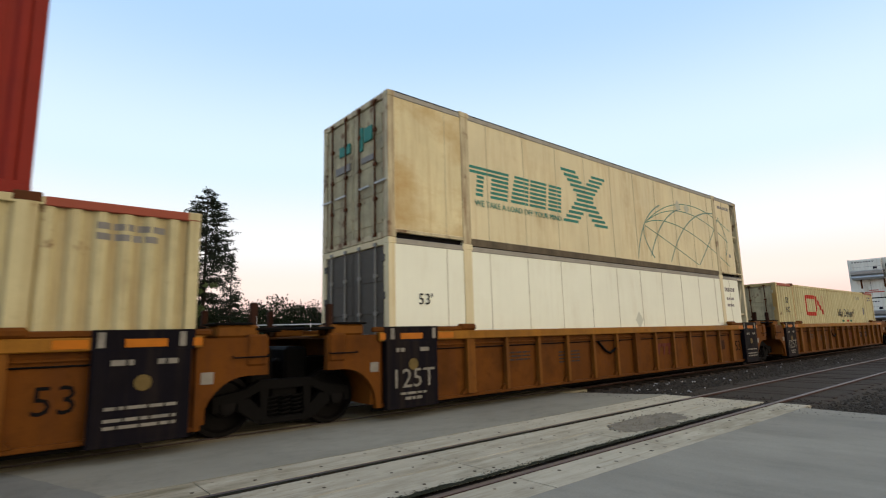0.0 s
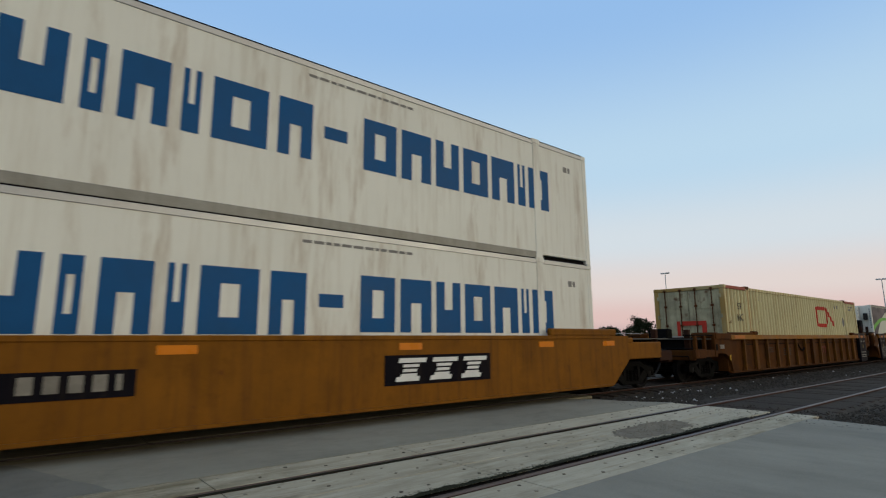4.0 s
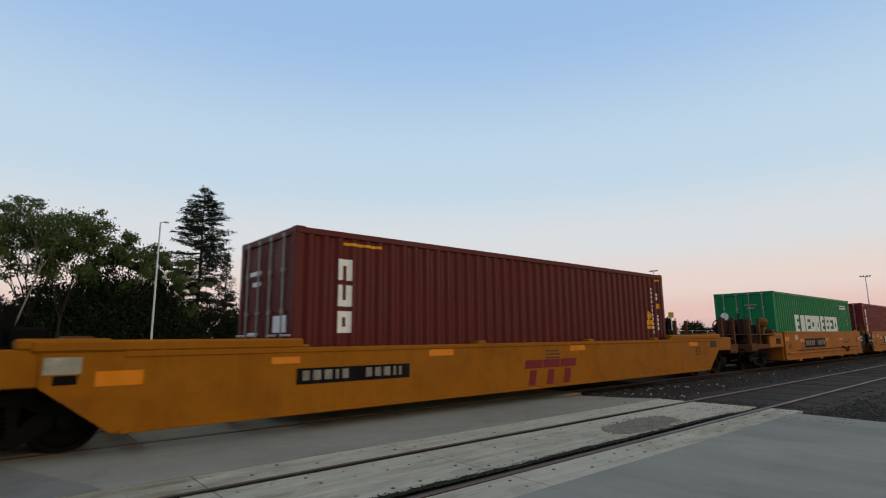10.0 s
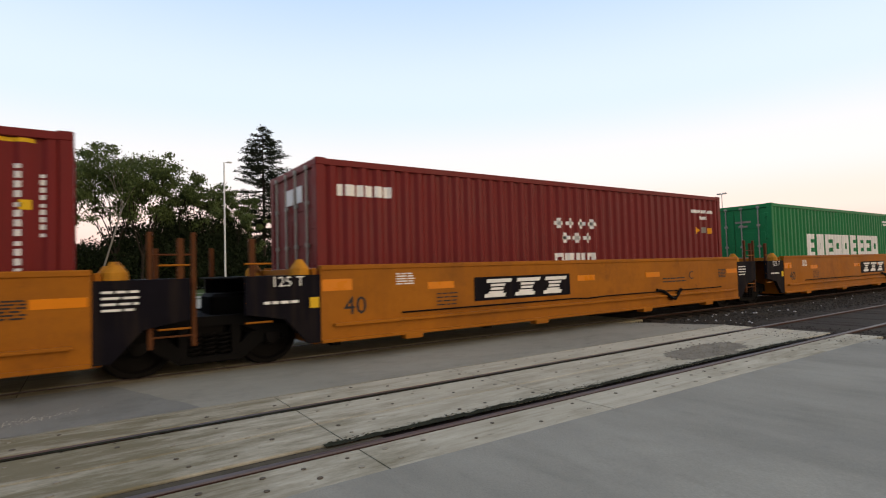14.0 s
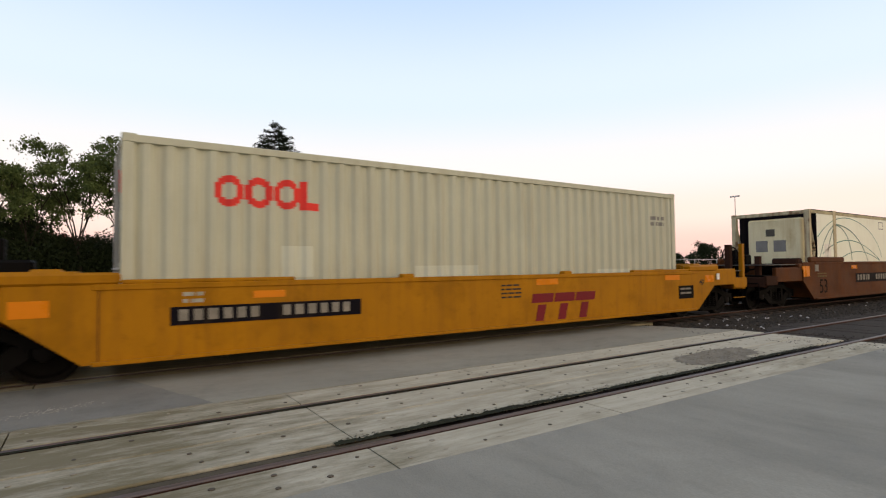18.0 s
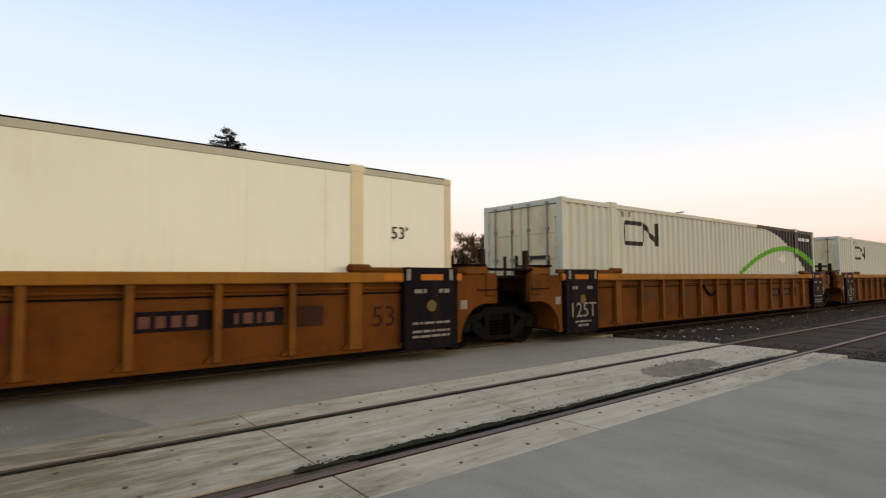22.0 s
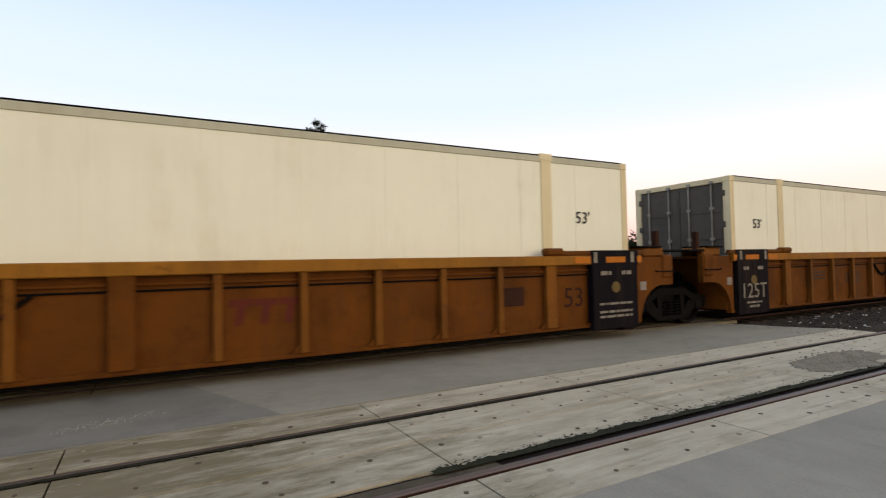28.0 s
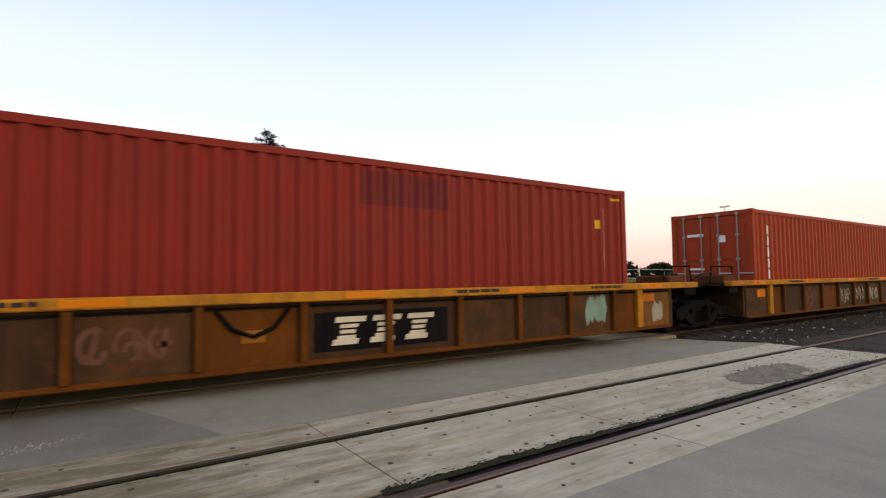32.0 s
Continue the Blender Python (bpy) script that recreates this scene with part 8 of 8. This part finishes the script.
def broad_tree(x, y, height, seed, key="leaf", bark="bark", lean=(0, 0), spread=0.6, girth=1.0, label="tall broadleaf tree with a loose open crown", per=210, size=0.125, trunk=0.40, depth=3, bare=False, clump=0.062, keep=0.72, exact=False):
    rng = random.Random(seed)
    t = thing("broadleaf_tree", label, "tree", "trees beyond the tracks", pose(x, y, -0.2))
    bm = bmesh.new()
    tips = []
    fork = height * trunk
    top = Vector((lean[0], lean[1], fork))
    tube(bm, [(0, 0, 0), top * 0.35, top * 0.7, top], [height * girth * k for k in (0.016, 0.013, 0.011, 0.009)], 8)
    for k in range(6):
        a = 2 * math.pi * k / 6 + rng.uniform(-0.4, 0.4)
        d = Vector((math.cos(a) * spread, math.sin(a) * spread, 1.0)).normalized()
        limb(bm, top * rng.uniform(0.8, 1.0), d, height * 0.27, height * 0.006 * girth, depth - 1, rng, tips, 0.62)
    if exact:
        k = (height - fork - height * 0.03) / (max(p.z for p, l in tips) - fork)
        for v in bm.verts:
            if v.co.z > fork * 0.8:
                v.co.z = fork * 0.8 + (v.co.z - fork * 0.8) * k
        tips = [(Vector((p.x, p.y, fork * 0.8 + (p.z - fork * 0.8) * k)), l) for p, l in tips]
    part("trunk", bm, M[bark], t)
    if not bare:
        cs = [(p.x, p.y, p.z, rng.uniform(0.55, 1.25)) for p, l in tips if rng.random() < keep]
        piece("crown", leaf_mesh("crown", cs, per, height * clump, size, key, rng), t, "crown of many small leaves")
    return t


def conifer(x, y, height, seed, width=0.18, label="tall dark conifer with layered drooping branches", bare=0.12, dense=1.0, key="needle", full=0.55, step=0.55, spray=20, size=0.17, low=0.62):
    rng = random.Random(seed)
    t = thing("conifer", label, "tree", "conifers beyond the tracks", pose(x, y, -0.2))
    part("trunk", tube(bmesh.new(), [(0, 0, 0), (0.05, 0, height * 0.5), (0, 0.03, height)], [height * 0.012, height * 0.008, 0.02], 8), M["bark"], t)
    verts, faces = [], []
    bm = bmesh.new()
    z = height * bare
    while z < height * 0.99:
        f = (z - height * bare) / (height * (1 - bare))
        reach = height * width * min(1.0, (1 - f) / full) * (low + (1 - low) * min(1, f / 0.42)) + 0.10
        for k in range(max(4, int(8 * dense))):
            a = rng.uniform(0, 6.283)
            r = reach * rng.uniform(0.62, 1.08)
            p0 = Vector((0, 0, z + rng.uniform(-0.5, 0.5)))
            p1 = p0 + Vector((math.cos(a) * r, math.sin(a) * r, r * (0.55 * f - 0.22 + rng.uniform(-0.1, 0.1))))
            if r > 0.8:
                tube(bm, [p0, p0.lerp(p1, 0.6) + Vector((0, 0, -0.04 * r)), p1], [0.035, 0.022, 0.008], 4, ends=False)
            n = max(1, int(round(r / 0.62)))
            for i in range(n):
                g = 1 - 0.78 * i / max(1, n) - 0.08 * rng.random()
                c = p0.lerp(p1, g) + Vector((0, 0, -0.10 * r * g * (1 - g)))
                wide = 0.20 + 0.16 * (1 - g)
                for q in range(int(spray * rng.uniform(0.5, 1.2))):
                    b = c + Vector((rng.gauss(0, wide), rng.gauss(0, wide), rng.gauss(0, 0.10) - 0.05))
                    d = Vector((math.cos(a) + rng.gauss(0, 0.8), math.sin(a) + rng.gauss(0, 0.8), rng.gauss(-0.25, 0.3))).normalized() * size * rng.uniform(0.6, 1.4)
                    w = d.cross(Vector((rng.uniform(-1, 1), rng.uniform(-1, 1), rng.uniform(-1, 1)))).normalized() * size * 0.30
                    o = len(verts)
                    verts += [tuple(b - d), tuple(b + w), tuple(b + d), tuple(b - w)]
                    faces.append((o, o + 1, o + 2, o + 3))
        z += step * rng.uniform(0.7, 1.3)
    part("branchwork", bm, M["bark"], t)
    me = bpy.data.meshes.new("needles")
    me.from_pydata(verts, [], faces)
    me.materials.append(M[key])
    piece("needles", me, t, "sprays of dark needles")
    return t


def shrub(x, y, w, h, d, seed, key="leaf_dark", label="dense dark green leafy shrub", n=230, per=110, size=0.15):
    rng = random.Random(seed)
    t = thing("shrub", label, "shrub", "shrubs beyond the tracks", pose(x, y, -0.1))
    bm = bmesh.new()
    cs = []
    for i in range(n):
        a, k = rng.uniform(0, 6.28), math.sqrt(rng.random())
        px, py = math.cos(a) * k * w / 2, math.sin(a) * k * d / 2
        top = h * math.sqrt(max(0.05, 1 - 0.8 * k * k)) * rng.uniform(0.82, 1.05)
        zz = rng.random() ** 0.6 * top
        cs.append((px, py, zz, rng.uniform(0.7, 1.2)))
        if i < 9:
            tube(bm, [(px * 0.2, py * 0.2, 0), (px * 0.6, py * 0.6, zz * 0.6), (px, py, zz)], [0.09, 0.06, 0.02], 5, ends=False)
    part("stems", bm, M["bark"], t)
    piece("foliage", leaf_mesh("foliage", cs, per, h * 0.17, size, key, rng, 0.8), t, "dense small leaves")
    return t


conifer(18.6, 66.1, 20.0, 21, width=0.165, bare=0.33, dense=1.3, full=0.33, low=0.5, spray=26, label="tall spruce with layered branches standing alone")
conifer(21.9, 66.6, 12.2, 22, width=0.16, bare=0.05, dense=1.2, full=0.9, label="younger spruce beside a taller one")
for i, (x, y, h) in enumerate(((56.7, 94.0, 18.4), (60.1, 91.9, 20.6), (53.6, 97.0, 11.5))):
    conifer(x, y, h, 31 + i, width=0.31, bare=0.03, dense=1.7, full=1.0, size=0.26, label="dark pointed spruce in the distance")
conifer(-5.0, 61.0, 9.4, 41, width=0.2, bare=0.03, full=0.9, dense=1.3, label="dark young spruce among shrubs")
for i, (x, y, h, ln) in enumerate(((-9.0, 58.5, 11.8, (0.3, 0)), (-4.2, 58.6, 12.4, (-0.8, 0.4)), (-1.0, 60.0, 14.1, (-0.6, 0.4)), (2.2, 59.5, 14.3, (0.5, 0)), (4.7, 58.2, 13.9, (0.2, 0.3)), (8.4, 60.5, 12.4, (-0.2, 0.2)), (11.0, 61.0, 11.9, (0.2, 0)), (13.6, 61.5, 10.6, (0.4, 0)), (15.6, 63.0, 8.4, (0.2, 0)))):
    broad_tree(x, y, h, 51 + i, lean=ln, spread=0.54, trunk=0.30, exact=True, per=230, clump=0.062 if x < 6 else 0.054, keep=0.72 if x < 6 else 0.55)
broad_tree(0.9, 55.8, 12.5, 61, bark="birch", lean=(2.2, 0.2), per=120, trunk=0.66, girth=0.5, keep=0.5, spread=0.3, depth=2, label="slender leaning pale-barked tree")
broad_tree(-4.2, 86.0, 7.6, 62, key="leaf_red", label="small reddish tree behind the shrubs", size=0.2)
for i, (x, y, w, h, d) in enumerate(((-13, 62, 9, 7.2, 6), (-6.0, 61, 7, 7.0, 6), (-0.5, 62.5, 8, 5.4, 6), (5.0, 61.5, 8, 7.4, 6), (9.5, 61.5, 8, 8.2, 6), (13.4, 62, 6, 7.0, 5), (16.6, 63, 5, 3.8, 5), (24.5, 68, 6, 4.2, 5))):
    shrub(x, y, w, h, d, 71 + i)
for i in range(9):
    x, y = 28 + i * 6.3, 118 - i * 2.4 + 4 * math.sin(i * 1.9)
    broad_tree(x, y, 13.2 + 2.4 * math.sin(i * 2.1) + (1.5 if i % 3 == 0 else 0), 101 + i, key="leaf_dark", per=60, size=0.26, trunk=0.2, depth=2, clump=0.13, keep=1.0, label="distant dark broadleaf tree", spread=0.9)
    shrub(x + 3, y - 4, 10, 9.6 + 1.8 * math.sin(i * 1.3), 6, 131 + i, label="distant dark green shrub", n=60, per=60, size=0.28)
broad_tree(84.5, 95.0, 12.2, 66, key="leaf_autumn", per=90, size=0.24, trunk=0.2, depth=3, clump=0.11, keep=1.0, label="round autumn-brown tree at the end of the woods", spread=0.9, exact=True)
broad_tree(41.3, 79.7, 10.6, 64, bare=True, spread=0.9, trunk=0.3, label="bare leafless tree standing alone")
for i in range(14):
    x = 150 + i * 16
    shrub(x, 150 - i * 6.5, 20, 9.5 + 2 * math.sin(i * 1.7), 8, 161 + i, label="far dark woods edge", n=60, per=50, size=0.5)


def street_lamp(x, y, height, arm, label):
    t = thing("street_lamp", label, "street lamp", "lamps beyond the tracks", pose(x, y, -0.1))
    part("pole", tube(bmesh.new(), [(0, 0, 0), (0, 0, height * 0.5), (0, 0, height)], [0.11, 0.09, 0.065], 10), M["pole"], t)
    part("base_plate", boxes((-0.2, 0.2, -0.2, 0.2, 0.0, 0.06)), M["pole"], t)
    part("arm", tube(bmesh.new(), [(0, 0, height - 0.05), (arm * 0.6, 0, height + 0.05), (arm, 0, height + 0.04)], 0.035, 6), M["pole"], t)
    part("lamp_head", boxes((arm * 0.5, arm * 1.35, -0.14, 0.14, height - 0.02, height + 0.12), c=0.04), M["pole"], t)
    return t


street_lamp(11.55, 54.4, 12.6, 0.55, "slim pale street lamp pole with a single flat head")
street_lamp(57.8, 75.2, 16.6, 0.7, "distant pale street lamp pole")


def yard_mast(x, y, height, label):
    t = thing("yard_mast", label, "light mast", "yard light masts", pose(x, y, -0.1))
    part("pole", tube(bmesh.new(), [(0, 0, 0), (0, 0, height)], [0.16, 0.09], 8), M["pole"], t)
    part("crossarm", boxes((-0.1, 0.1, -1.0, 1.0, height - 0.08, height + 0.04)), M["pole"], t)
    for o in (-0.9, -0.35, 0.35, 0.9):
        part("floodlight", boxes((-0.22, 0.22, o - 0.2, o + 0.2, height - 0.02, height + 0.28), c=0.05), M["pole"], t)
    return t


for x, y, h in ((124.2, 64.4, 17.2), (157.3, 29.2, 14.8), (187.8, 28.8, 14.8)):
    yard_mast(x, y, h, "tall yard mast with a cluster of floodlights")

# white pipe gate and sign boards beyond the road
gate = thing("pipe_gate", "white pipe gate beside a sign board", "gate", "", pose(17.0, 44.6, 0))
for x in (0.0, 4.0, 7.6, 11.4, 15.2):
    part("gate_post", tube(bmesh.new(), [(x, -0.5 * x, 0), (x, -0.5 * x, 3.4 if x == 0 else 2.7)], 0.06, 8), M["pole"], gate)
for z in (1.3, 2.6):
    part("gate_rail", tube(bmesh.new(), [(0, 0, z), (15.2, -7.6, z)], 0.045, 8), M["pole"], gate)
part("gate_brace", tube(bmesh.new(), [(0, 0, 2.6), (1.6, -0.8, 1.3)], 0.035, 6), M["pole"], gate)
for x, y, w, h in ((19.6, 43.0, 0.6, 0.8), (20.8, 42.5, 1.7, 0.45)):
    t = thing("sign_board", "small pale sign board on posts", "sign", "", pose(x, y, 0, 0, 0, -27))
    part("board", boxes((-w / 2, w / 2, -0.02, 0.02, 1.5, 1.5 + h)), M["white_decal"], t)
    part("post", boxes((-0.04, 0.04, 0.025, 0.1, 0, 1.6 + h)), M["pole"], t)
for x, y in ((78.0, 40.0), (96.0, 47.0)):
    t = thing("rail_signal", "small yellow track sign on a post", "signal", "", pose(x, y, 0))
    part("post", tube(bmesh.new(), [(0, 0, 0), (0, 0, 5.6)], 0.07, 8), M["pole"], t)
    part("sign_face", boxes((-0.06, -0.02, -0.5, 0.5, 4.6, 5.6), c=0.01), M["sign_yellow"], t)
fence = thing("wire_fence", "low pale fence along the yard", "fence")
for i in range(22):
    part("fence_post", tube(bmesh.new(), [(60 + i * 6, 52 - i * 0.4, 0), (60 + i * 6, 52 - i * 0.4, 2.3)], 0.05, 6), M["pole"], fence)
for z in (0.9, 2.25):
    part("fence_rail", tube(bmesh.new(), [(60, 52, z), (186, 43.6, z)], 0.03, 5), M["pole"], fence)


# ---- what moves ----
def rolling(ob, s, z):
    """The straight run of one thing of the train."""
    return [(t, pose(s - SPEED * t, TRACK_Y, z)) for t in (0, 8, 16, 24, 32)]


def motions():
    for ob, s, z in TRAIN:
        walk(ob, rolling(ob, s, z))
        for tr in [k for k in ob.children if k.name.startswith("truck")]:
            for w in [k for k in tr.children if k.name.startswith("wheelset")]:
                m = w.matrix_basis.copy()
                r = m.translation.z
                place = s + tr.matrix_basis.translation.x
                t0, t1 = max(0.0, (place - 58.0) / SPEED), min(32.0, (place + 8.0) / SPEED)
                if t1 <= t0:
                    continue
                t0, t1 = math.floor(t0 * FPS) / FPS, math.ceil(t1 * FPS) / FPS
                times = sorted({0.0, 32.0} | {round(t0 * FPS + i) / FPS for i in range(int(round((t1 - t0) * FPS)) + 1)})
                rows = []
                for t in times:
                    turn = -SPEED * (min(max(t, t0), t1) - t0) / r
                    rows.append((t, m @ Matrix.Rotation(turn, 4, "Y")))
                walk(w, rows)


motions()
